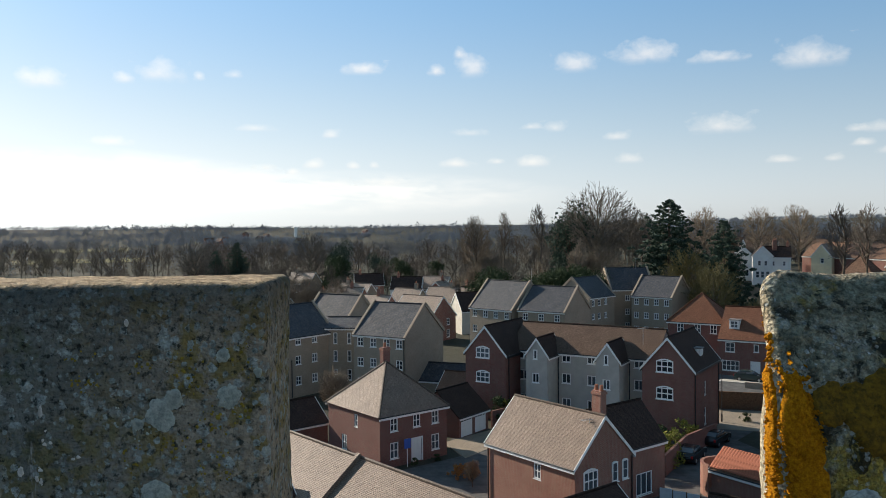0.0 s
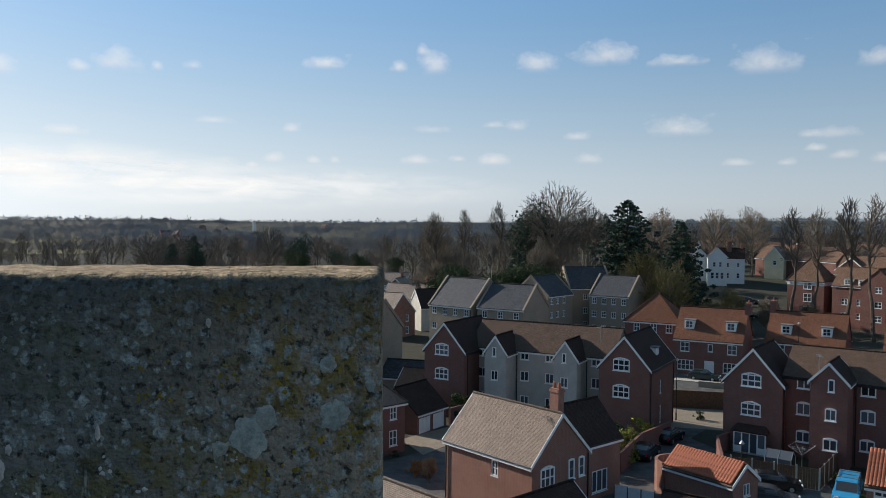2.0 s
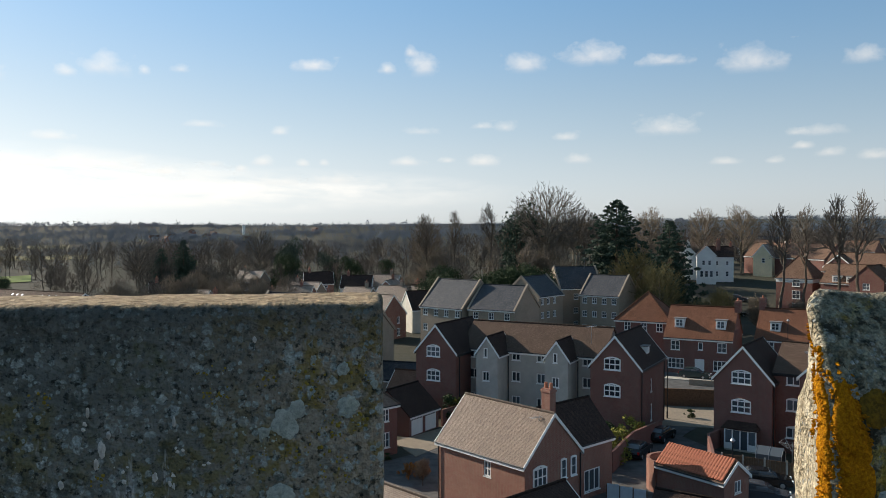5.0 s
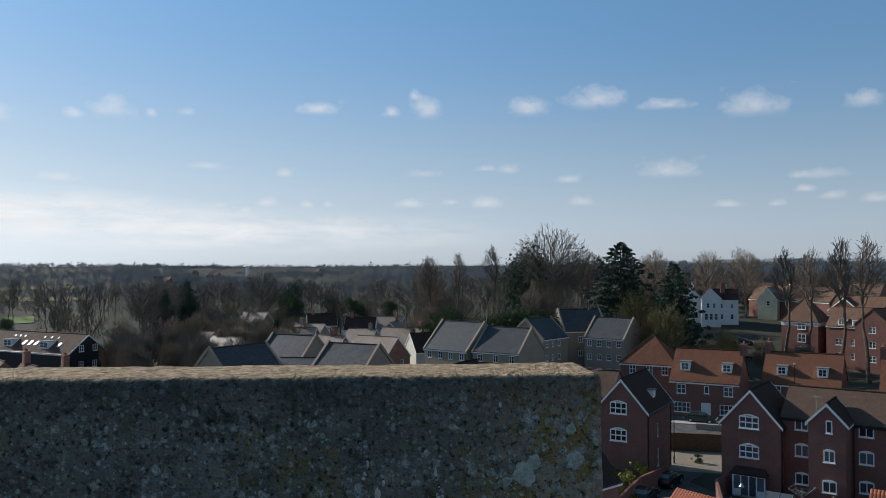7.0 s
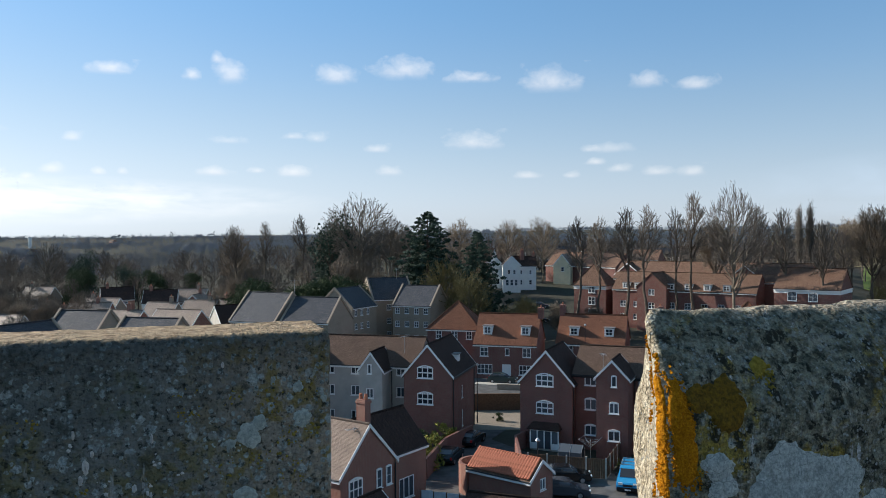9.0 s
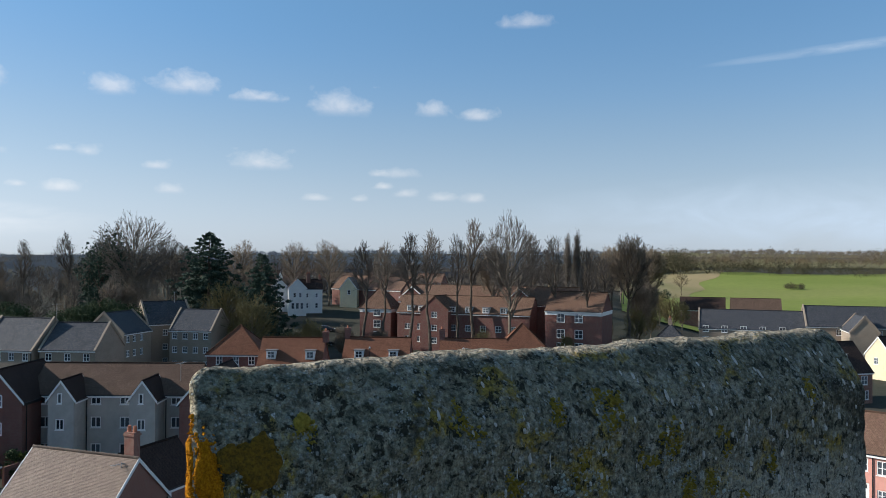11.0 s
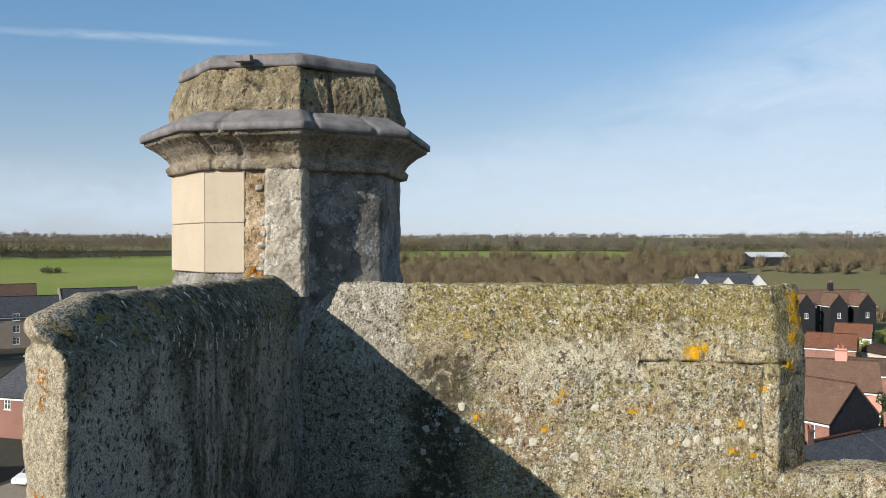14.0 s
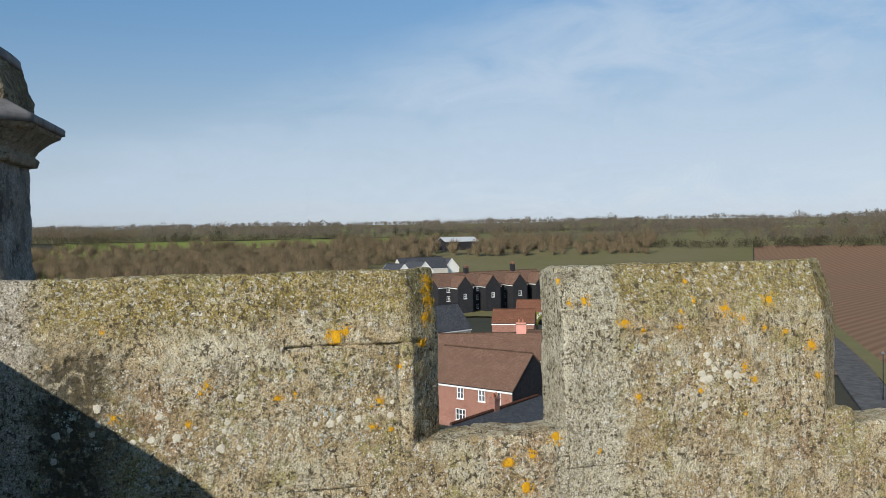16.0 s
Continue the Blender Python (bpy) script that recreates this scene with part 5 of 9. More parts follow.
def house(name, label, x, y, ang, L, W, he, hr, wall, roof, z0=0.0, hip=False, ridge=0.0, over=0.22, wins=(), doors=(), chims=(), verge=None,
          copings=False, pipes=(), dormers=(), category="house", group="", gutter=DARK_PAINT, garage_doors=(), eaves=None, rooflights=()):
    """A house with its ridge along its own x and its front towards -y.
    wins: (side, u, z, w, h, cols, rows), u from the middle of that side, as seen from outside."""
    root = thing(name, label, category, pose(x, y, z0, 0, 0, ang), group)
    sides = {"S": (Vector((-L / 2, -W / 2, 0)), Vector((1, 0, 0)), Vector((0, -1, 0)), L), "N": (Vector((L / 2, W / 2, 0)), Vector((-1, 0, 0)), Vector((0, 1, 0)), L),
             "E": (Vector((L / 2, -W / 2, 0)), Vector((0, 1, 0)), Vector((1, 0, 0)), W), "W": (Vector((-L / 2, W / 2, 0)), Vector((0, -1, 0)), Vector((-1, 0, 0)), W)}
    for s, (o, along, out, width) in sides.items():
        bm = bmesh.new()
        low = [(width / 2 + u - w / 2, z, w, h) for side, u, z, w, h, *_ in (*wins, *doors, *garage_doors) if side == s and z + h < he - 0.02 and len(_) < 3]
        facade(bm, o, along, out, width, -0.6, he, low)
        if not hip and s in "EW":
            bm.faces.new([bm.verts.new(p) for p in (o + Vector((0, 0, he)), o + along * width + Vector((0, 0, he)), o + along * width / 2 + Vector((0, 0, hr - 0.03)))])
        auto_uv(bm)
        finish("wall", bm, wall, root)
        for side, u, z, w, h, *more in (*wins, *doors, *garage_doors):
            if side != s:
                continue
            p = o + along * (width / 2 + u - w / 2) + Vector((0, 0, z)) + (out * 0.105 if z + h >= he - 0.02 or len(more) > 2 else -out * 0.02)
            m = Matrix.Translation(p) @ Matrix((along, -out, Vector((0, 0, 1)))).transposed().to_4x4()
            if (side, u, z, w, h, *more) in doors:
                door_part(root, m, w, h, more[0] if more else WHITE_PAINT, False)
            elif (side, u, z, w, h, *more) in garage_doors:
                door_part(root, m, w, h, WHITE_PAINT, True)
            else:
                a, b, c = window_meshes(w, h, *more)
                win = link("window", a, None, root)
                win.matrix_local = m
                link("pane", b, None, win)
                link("sill", c, None, win)
    # roof
    slopes = []
    k = (hr - he) / (W / 2)
    ex, ey, lowz = L / 2 + (0.12 if not hip else over), W / 2 + over, he - over * k
    if hip:
        rx = ridge / 2
        kx = (hr - he) / (L / 2 - rx)
        c = [Vector((sx * ex, sy * ey, lowz)) for sx, sy in ((-1, -1), (1, -1), (1, 1), (-1, 1))]
        r = [Vector((-rx, 0, hr)), Vector((rx, 0, hr))] if ridge else [Vector((0, 0, hr))] * 2
        for q in ((c[0], c[1], r[1], r[0]), (c[1], c[2], r[1]), (c[2], c[3], r[0], r[1]), (c[3], c[0], r[0])):
            q = [p for i, p in enumerate(q) if i == 0 or (p - q[i - 1]).length > 1e-4]
            slopes.append((q, 0.10))
    else:
        slopes.append((((-ex, -ey, lowz), (ex, -ey, lowz), (ex, 0, hr), (-ex, 0, hr)), 0.12))
        slopes.append((((ex, ey, lowz), (-ex, ey, lowz), (-ex, 0, hr), (ex, 0, hr)), 0.12))
    roof_ob = None
    for q, thick in slopes:
        bm = bmesh.new()
        slab(bm, q, thick)
        auto_uv(bm)
        slope = finish("roof_slope", bm, roof, root)
        roof_ob = roof_ob or slope
    bm = bmesh.new()
    lines = [((c[0], r[0])), ((c[1], r[1])), ((c[2], r[1])), ((c[3], r[0]))] if hip else [((-ex, 0, hr), (ex, 0, hr))]
    if hip and ridge:
        lines.append((r[0], r[1]))
    for p, q in lines:
        p, q = Vector(p), Vector(q)
        n = max(1, int((q - p).length / 0.45))
        for i in range(n):
            add_tube(bm, p.lerp(q, (i + 0.02) / n) + Vector((0, 0, 0.0)), p.lerp(q, (i + 0.98) / n), 0.115, 0.10, 7)
    finish("ridge_tiles", bm, roof, roof_ob)
    for sy in (-1, 1):
        bm = bmesh.new()
        add_tube(bm, (-ex, sy * (ey + 0.05), lowz - 0.03), (ex, sy * (ey + 0.05), lowz - 0.03), 0.06, 0.06, 6)
        finish("gutter", bm, gutter, root)
        bm = bmesh.new()
        add_box(bm, -ex, ex, sy * ey - 0.03 - (0.0 if sy < 0 else 0.0), sy * ey + 0.01, lowz - 0.28, lowz - 0.09)
        finish("fascia", bm, eaves or WHITE_PAINT, root)
    if verge and not hip:
        for sx in (-1, 1):
            for sy in (-1, 1):
                bm = bmesh.new()
                slab(bm, [(sx * (ex + 0.02), sy * (ey + 0.03), lowz + 0.03), (sx * (ex + 0.02), 0, hr + 0.03), (sx * (ex + 0.02), 0, hr - 0.27), (sx * (ex + 0.02), sy * (ey + 0.03), lowz - 0.25)][::sx * sy], 0.05)
                finish("bargeboard", bm, verge, root)
    if copings and not hip:
        for sx in (-1, 1):
            for sy in (-1, 1):
                bm = bmesh.new()
                pts = [(sx * (ex + 0.05), sy * (ey + 0.1), lowz + 0.02), (sx * (ex + 0.05), 0, hr + 0.30), (sx * (ex - 0.27), 0, hr + 0.30), (sx * (ex - 0.27), sy * (ey + 0.1), lowz + 0.02)]
                slab(bm, pts[::sx * sy * -1], 0.40)
                auto_uv(bm)
                finish("gable_coping", bm, wall, root)
    for cx, cy, w, d, ztop in chims:
        base = hr - abs(cy) * k - 0.7
        ch = box_part("chimney", (cx - w / 2, cx + w / 2, cy - d / 2, cy + d / 2, base, ztop), wall if wall not in (CREAM_RENDER, WHITE_RENDER) else RED_BRICK, root)
        box_part("chimney_cap", (cx - w / 2 - 0.06, cx + w / 2 + 0.06, cy - d / 2 - 0.06, cy + d / 2 + 0.06, ztop - 0.28, ztop - 0.12), RED_BRICK, ch)
        for i in range(2 if w > 0.8 else 1):
            bm = bmesh.new()
            px = cx + (i - 0.5) * 0.5 if w > 0.8 else cx
            add_tube(bm, (px, cy, ztop), (px, cy, ztop + 0.42), 0.15, 0.12, 10)
            finish("chimney_pot", bm, TERRACOTTA, ch)
    for s, u, zt in pipes:
        o, along, out, width = sides[s]
        p = o + along * (width / 2 + u) + out * 0.09
        tube_part("drainpipe", [p + Vector((0, 0, 0.1)), p + Vector((0, 0, zt))], 0.055, DARK_PAINT, root)
    for sy, u, zb, w, h in dormers:
        dormer(root, sy, u, zb, w, h, W, he, k, roof)
    for u, f in rooflights:
        bm = bmesh.new()
        size = 0.5 if f < 0.6 else 0.2
        add_box(bm, -size * 0.7, size * 0.7, -size * 1.2, size * 1.2, -0.02, 0.09)
        light = finish("rooflight", bm, GALVANISED, root)
        light.matrix_local = Matrix.Translation((u, -(1 - f) * W / 2, he + f * (hr - he))) @ Matrix.Rotation(math.atan(k), 4, 'X')
    return root


def dormer(root, sy, u, zb, w, h, W, he, k, roof):
    """A small flat-topped dormer with a white window, on one slope."""
    yf = W / 2 - (zb - he) / k
    yb = W / 2 - (zb + h - he) / k
    d = box_part("dormer", (u - w / 2, u + w / 2, min(sy * yf, sy * yb), max(sy * yf, sy * yb), zb, zb + h), WHITE_PAINT, root)
    box_part("dormer_roof", (u - w / 2 - 0.15, u + w / 2 + 0.15, min(sy * (yf + 0.15), sy * yb), max(sy * (yf + 0.15), sy * yb), zb + h, zb + h + 0.09), LEAD, d)
    a, b, c = window_meshes(w - 0.3, h - 0.25, 2, 2)
    m = Matrix.Translation((u - (w - 0.3) / 2 * (1 if sy < 0 else -1), sy * (yf + 0.10), zb + 0.15)) @ Matrix.Rotation(0 if sy < 0 else math.pi, 4, 'Z')
    win = link("window", a, None, d)
    win.matrix_local = m
    pane = link("pane", b, None, d)
    pane.matrix_local = m


def row(side, us, z, w, h, cols=2, rows=2):
    return [(side, u, z, w, h, cols, rows) for u in us]


def aerial(x, y, z, h, turn):
    root = thing("tv_aerial", "thin metal television aerial on a pole fixed to the roof", "aerial", pose(x, y, z, 0, 0, turn), "television aerials")
    tube_part("pole", [(0, 0, 0), (0, 0, h)], 0.03, GALVANISED, root)
    tube_part("boom", [(-0.7, 0, h - 0.1), (0.7, 0, h - 0.1)], 0.02, GALVANISED, root)
    for i in range(7):
        tube_part("element", [(-0.65 + i * 0.2, -0.28, h - 0.1), (-0.65 + i * 0.2, 0.28, h - 0.1)], 0.012, GALVANISED, root, 4)


# ---- the town: houses near the tower ----
house("detached_house", "red brick house with a brown pyramid roof and white sash windows", -4.3, 79.57, 38, 7.76, 8.89, 4.95, 8.86, DARK_BRICK, BROWN_TILE, hip=True,
      wins=row("S", (-2.3, 0.3, 2.5), 3.25, 0.85, 1.3, 2, 2) + row("S", (-2.3, 2.5), 0.75, 0.95, 1.5, 2, 2) + [("W", 0.5, 3.2, 0.55, 1.2, 1, 2), ("W", -1.6, 0.6, 0.9, 1.5, 2, 2)],
      doors=[("S", 0.3, 0.05, 1.1, 2.15)], chims=[(0.2, 0.5, 0.8, 0.6, 10.2)])
house("detached_house", "red brick house with a pale brown gable roof", 9.8, 63.31, -53, 9.4, 6.3, 4.9, 8.07, RED_BRICK, BROWN_TILE, verge=WHITE_PAINT,
      wins=[("S", 0.9, 3.1, 0.75, 1.2, 2, 2), ("E", -1.55, 2.9, 1.5, 1.55, 3, 2, True), ("E", 1.1, 3.0, 0.65, 1.5, 1, 2, True), ("E", 2.25, 3.0, 0.65, 1.5, 1, 2, True), ("E", -1.4, 0.6, 2.0, 1.5, 3, 2)],
      pipes=[("S", -4.5, 4.6), ("E", 3.0, 4.6)], chims=[(3.4, 0.9, 0.85, 0.65, 9.6)])
house("house_wing", "red brick wing with a dark tiled roof beside the tall chimney", 14.9, 66.2, 37, 6.4, 5.0, 4.7, 7.4, RED_BRICK, DARK_TILE,
      wins=[("S", 0.6, 0.5, 2.0, 1.8, 3, 1)])
aerial(11.6, 59.9, 5.6, 2.2, 20)
house("double_garage", "dark tiled brick garage with two white doors", 2.36, 87.85, 51.5, 5.35, 5.57, 2.35, 4.69, DARK_BRICK, DARK_TILE,
      garage_doors=[("S", -1.25, 0.05, 2.1, 2.1), ("S", 1.25, 0.05, 2.1, 2.1)], category="garage")
house("garage_block", "brick garage with a dark tiled roof and weathered gable", -14.6, 82.5, 40, 6.5, 5.2, 2.5, 4.5, DARK_BRICK, DARK_TILE, category="garage", verge=WHITE_PAINT, wins=[("E", 0.3, 1.0, 1.4, 1.0, 3, 1)])
house("outbuilding", "low brick outbuilding with orange pantiles", 5.2, 98.2, -28, 7.5, 4.6, 2.5, 4.3, DARK_BRICK, OLD_RED_TILE, category="outbuilding", verge=WHITE_PAINT)
house("outbuilding", "long low building with a dark slate roof", 4.0, 104.0, -20, 13, 4.4, 2.6, 4.4, BUFF_BRICK, SLATE, category="outbuilding")
house("cottage_row", "long red brick house with a sunlit brown tiled roof", -4.2, 47.9, -50.3, 21, 9.0, 5.2, 8.6, RED_BRICK, BROWN_TILE, verge=WHITE_PAINT, chims=[(-10.1, 0.1, 1.1, 0.8, 10.6)])
house("cross_gable", "small dark tiled cross gable of red brick", -11.2, 46.6, 40, 6.5, 4.4, 5.3, 7.6, RED_BRICK, DARK_TILE, verge=WHITE_PAINT)
bm = bmesh.new()
slab(bm, [(-0.14, -5.0, 4.98), (0.14, -5.0, 4.98), (0.14, 0.05, 8.88), (-0.14, 0.05, 8.88)], 0.35)
auto_uv(bm)
party = finish("roof_parapet", bm, BROWN_TILE)
bm = bmesh.new()
slab(bm, [(-0.19, -5.02, 4.80), (-0.145, -5.02, 4.80), (-0.145, 0.05, 8.80), (-0.19, 0.05, 8.80)], 0.22)
finish("bargeboard", bm, WHITE_PAINT, party)
party.matrix_world = pose(-4.3, 47.75, 0, 0, 0, -50.3)
tagged(party, "tiled party-wall parapet with a white edge over the roof", "parapet")
house("garage_block", "low brick garage with a brown hipped roof and white edging", 8.9, 51.2, 38, 8, 6.0, 2.6, 5.0, RED_BRICK, DARK_TILE, category="garage", verge=WHITE_PAINT)
house("garage_block", "low brick garage with a dark ridge and red pantiles", 21.5, 52.5, -38, 7, 5, 2.2, 3.9, RED_BRICK, DARK_TILE, category="garage")

# the rendered block with brick end wings
C_ANG = -32
WING = [("W", -0.28, 6.92, 1.75, 1.36, 3, 2, True), ("W", -0.28, 4.16, 1.75, 1.36, 3, 2, True)]
house("apartment_wing", "three-storey dark red brick wing with white bargeboards", 26.7, 86.4, 56, 9.5, 5.3, 7.4, 10.5, DARK_BRICK, DARK_TILE, verge=WHITE_PAINT, eaves=DARK_PAINT,
      wins=WING + row("S", (-0.6,), 4.2, 0.62, 1.4, 1, 2) + row("S", (-0.55,), 1.1, 0.62, 1.8, 1, 2), pipes=[("S", -4.5, 7.0), ("S", 4.4, 7.0)], category="apartments",
      dormers=[(-1, 0.2, 8.1, 0.9, 0.8)])
house("apartment_wing", "three-storey dark red brick wing beside the pale rendered flats", 8.75, 96.5, 56, 9.0, 5.2, 7.6, 10.6, DARK_BRICK, DARK_TILE, verge=WHITE_PAINT, eaves=DARK_PAINT, wins=WING, category="apartments", pipes=[("S", -3.8, 7.0)])
house("apartment_block", "three-storey pale grey rendered flats under a brown tiled roof", 18.6, 93.6, C_ANG, 17.0, 7.4, 7.75, 10.45, GREY_RENDER, UMBER_TILE, category="apartments",
      wins=[("S", u, z, 1.05, h, 2, 1) for u in (-6.9, -1.65, 1.35, 6.65) for z, h in ((1.42, 1.12), (4.18, 1.14), (6.58, 1.13))], pipes=[("S", -2.55, 7.4), ("S", 5.65, 7.4)])
for u, top in ((-4.0, 9.5), (4.15, 9.5)):
    cx, cy = 18.6 + math.cos(radians(C_ANG)) * u - math.sin(radians(-C_ANG)) * 4.2, 93.6 + math.sin(radians(C_ANG)) * u - math.cos(radians(C_ANG)) * 4.2
    house("gabled_bay", "narrow pale rendered gabled bay with a dark tiled roof", cx, cy, 90 + C_ANG, 4.6, 2.6, 7.7, top, GREY_RENDER, DARK_TILE, verge=WHITE_PAINT,
          wins=[("W", -0.12, z, w, h, c, 1) for z, w, h, c in ((1.6, 0.85, 1.1, 2), (4.5, 0.85, 1.1, 2), (7.15, 0.46, 1.05, 1))], category="apartments", group="gabled bays")
aerial(22.5, 86.0, 9.2, 1.9, 30)

# the red brick block with white windows
D_ANG = -40
house("apartment_wing", "three-storey red brick gabled wing with a white garden bay", 37.3, 79.4, 50, 7.4, 5.5, 7.0, 10.15, DARK_BRICK, DARK_TILE, verge=WHITE_PAINT, eaves=DARK_PAINT,
      wins=[("W", -0.12, 6.44, 1.85, 1.36, 3, 2, True), ("W", -0.12, 3.64, 1.85, 1.36, 3, 2, True)], category="apartments", pipes=[("S", -3.45, 6.8)])
house("apartment_block", "long three-storey red brick flats with a brown tiled roof", 48.6, 71.8, D_ANG, 22, 7.6, 7.8, 10.2, DARK_BRICK, UMBER_TILE, category="apartments", eaves=DARK_PAINT,
      wins=[("S", u, z, 1.25, h, 2, 1, arch) for u in (-9.2, -3.75, -0.45, 3.1, 6.6) for z, h, arch in ((1.5, 1.15, True), (4.1, 1.25, True), (6.58, 1.14, False))], pipes=[("S", -7.9, 7.5), ("S", -4.75, 7.5)])
house("gabled_bay", "narrow red brick gabled bay with white bargeboards", 40.75, 72.6, 50, 4.4, 3.1, 8.1, 9.75, DARK_BRICK, DARK_TILE, verge=WHITE_PAINT, category="apartments", group="gabled bays",
      wins=[("W", 0.2, z, w, h, c, 1, True) for z, w, h, c in ((1.8, 1.2, 1.15, 2), (4.5, 0.95, 1.15, 2), (7.1, 0.55, 1.15, 1))])
aerial(38.6, 71.3, 8.9, 1.5, 70)
bay = thing("garden_bay", "white glazed bay with french doors and a small tiled roof", "bay window", pose(34.9, 76.6, 0, 0, 0, -40))
box_part("base", (-1.5, 1.5, -0.7, 0.6, 0, 0.15), CONCRETE, bay)
bm = bmesh.new()
slab(bm, [(-1.75, -0.95, 2.2), (1.75, -0.95, 2.2), (1.15, 0.45, 3.05), (-1.15, 0.45, 3.05)], 0.12)
slab(bm, [(1.75, -0.95, 2.2), (1.75, 0.45, 2.2), (1.15, 0.45, 3.05)], 0.12)
slab(bm, [(-1.75, 0.45, 2.2), (-1.75, -0.95, 2.2), (-1.15, 0.45, 3.05)], 0.12)
auto_uv(bm)
finish("bay_roof", bm, DARK_TILE, bay)
box_part("head_rail", (-1.5, 1.5, -0.74, -0.60, 2.0, 2.14), WHITE_PAINT, bay)
box_part("plinth", (-1.5, -0.70, -0.72, -0.62, 0.15, 0.75), WHITE_PAINT, bay)
box_part("plinth", (0.70, 1.5, -0.72, -0.62, 0.15, 0.75), WHITE_PAINT, bay)
for i in range(5):
    box_part("post", (-1.5 + i * 0.73, -1.38 + i * 0.73, -0.73, -0.61, 0.15, 2.05), WHITE_PAINT, bay)
for i in range(4):
    box_part("pane", (-1.40 + i * 0.73, -0.79 + i * 0.73, -0.69, -0.65, 0.2, 2.05), GLASS, bay)

# pantiled garages


def pantiles(parent, L, W, he, hr, mat=PANTILE):
    """Each run of half-round tiles from eaves to ridge is a piece of its own."""
    k = (hr - he) / (W / 2)
    pitch, rows_ = 0.26, 7
    for sy in (-1, 1):
        verts, faces = [], []
        for j in range(rows_):
            for end in (0, 1):
                y = (W / 2 + 0.2) * (1 - (j + end) / rows_)
                for i in range(6):
                    a = math.pi * i / 5
                    verts.append((-math.cos(a) * pitch * 0.52, sy * y, hr - y * k + 0.09 + 0.085 * math.sin(a) + (0.0 if end else 0.03)))
            for i in range(5):
                q = (j * 12 + i, j * 12 + i + 1, j * 12 + 7 + i, j * 12 + 6 + i)
                faces.append(q if sy < 0 else q[::-1])
                if j:
                    q = (j * 12 - 6 + i, j * 12 - 5 + i, j * 12 + 1 + i, j * 12 + i)
                    faces.append(q if sy < 0 else q[::-1])
        me = bpy.data.meshes.new("pantile_run")
        me.from_pydata(verts, [], faces)
        me.polygons.foreach_set("use_smooth", [True] * len(faces))
        for i in range(int((L + 0.2) / pitch)):
            ob = link("pantile_run", me, mat, parent)
            ob.location = (-L / 2 - 0.1 + pitch * (i + 0.5), 0, 0)


g1 = house("brick_store", "low curved-walled brick store with orange pantiles", 25.5, 63.4, -57, 6.2, 3.3, 2.5, 3.75, RED_BRICK, OLD_RED_TILE, verge=WHITE_PAINT, category="garage", wins=[("E", 0.2, 1.2, 0.9, 1.0, 2, 1)])
pantiles(g1, 6.2, 3.3, 2.5, 3.75)
bm = bmesh.new()
for i in range(9):
    a, b = radians(95 + i * 19), radians(95 + (i + 1) * 19)
    pts = [Vector((math.cos(t) * r, math.sin(t) * r, 0)) for t, r in ((a, 1.9), (b, 1.9), (b, 1.65), (a, 1.65))]
    lowv = [bm.verts.new(p) for p in pts]
    topv = [bm.verts.new(p + Vector((0, 0, 2.6))) for p in pts]
    bm.faces.new(topv)
    for m in range(4):
        bm.faces.new((lowv[m], lowv[(m + 1) % 4], topv[(m + 1) % 4], topv[m]))
auto_uv(bm)
apse = finish("curved_wall", bm, RED_BRICK, g1)
apse.matrix_local = Matrix.Translation((-3.1, 0, 0))
g2 = house("van_garage", "brick garage with orange pantiles and panelled white doors", 40.6, 60.2, -38, 6.5, 6.0, 2.4, 4.4, RED_BRICK, OLD_RED_TILE, category="garage", garage_doors=[("S", -1.6, 0.05, 2.3, 2.1), ("S", 1.6, 0.05, 2.3, 2.1)])
pantiles(g2, 6.5, 6.0, 2.4, 4.4)

# ---- orange-roofed terrace ----
O_ANG = -33
house("terrace_house", "red brick terrace with an orange tiled roof, dormers and bay windows", 48.6, 119.2, O_ANG, 9.6, 9.3, 5.4, 9.6, DARK_BRICK, RED_TILE, chims=[(4.9, 0, 0.8, 1.6, 10.6)],
      wins=row("S", (-3.2, 3.4), 3.4, 1.3, 1.4, 2, 2) + row("S", (0.4,), 3.6, 0.7, 1.1, 1, 1) + row("S", (-3.1, 3.4), 0.7, 2.4, 1.5, 4, 2), doors=[("S", 0.3, 0.05, 1.1, 2.1)], dormers=[(-1, -2.9, 6.6, 1.4, 1.3), (-1, 3.0, 6.6, 1.4, 1.3)])
house("corner_house", "three-storey brick corner house with a steep orange pyramid roof", 42.7, 127.0, O_ANG, 8.6, 7.2, 7.1, 11.2, DARK_BRICK, RED_TILE, hip=True, wins=row("S", (-2.4, 0.2, 2.6), 5.3, 1.0, 1.4, 2, 2))
for i, (x, y) in enumerate(((61.8, 116.3), (74.2, 107.4))):
    house("terrace_house", "red brick terrace with an orange tiled roof and white dormers", x, y, -36, 10.4, 9.3, 5.2, 9.25, DARK_BRICK, RED_TILE, chims=[(-5.0, 0.3, 0.8, 1.4, 10.7)], group="orange-roofed terrace",
          wins=row("S", (-3.2, 3.4), 3.4, 1.3, 1.4, 2, 2), dormers=[(-1, -2.6, 6.2, 1.4, 1.3), (-1, 2.8, 6.2, 1.4, 1.3)])
house("corner_house", "brick corner house with a steep orange pyramid roof", 90.4, 115.4, -36, 8.8, 8.4, 6.2, 10.5, DARK_BRICK, RED_TILE, hip=True, wins=row("S", (-2.2, 2.2), 3.6, 1.0, 1.4, 2, 2))

# ---- buff brick estate with slate roofs ----


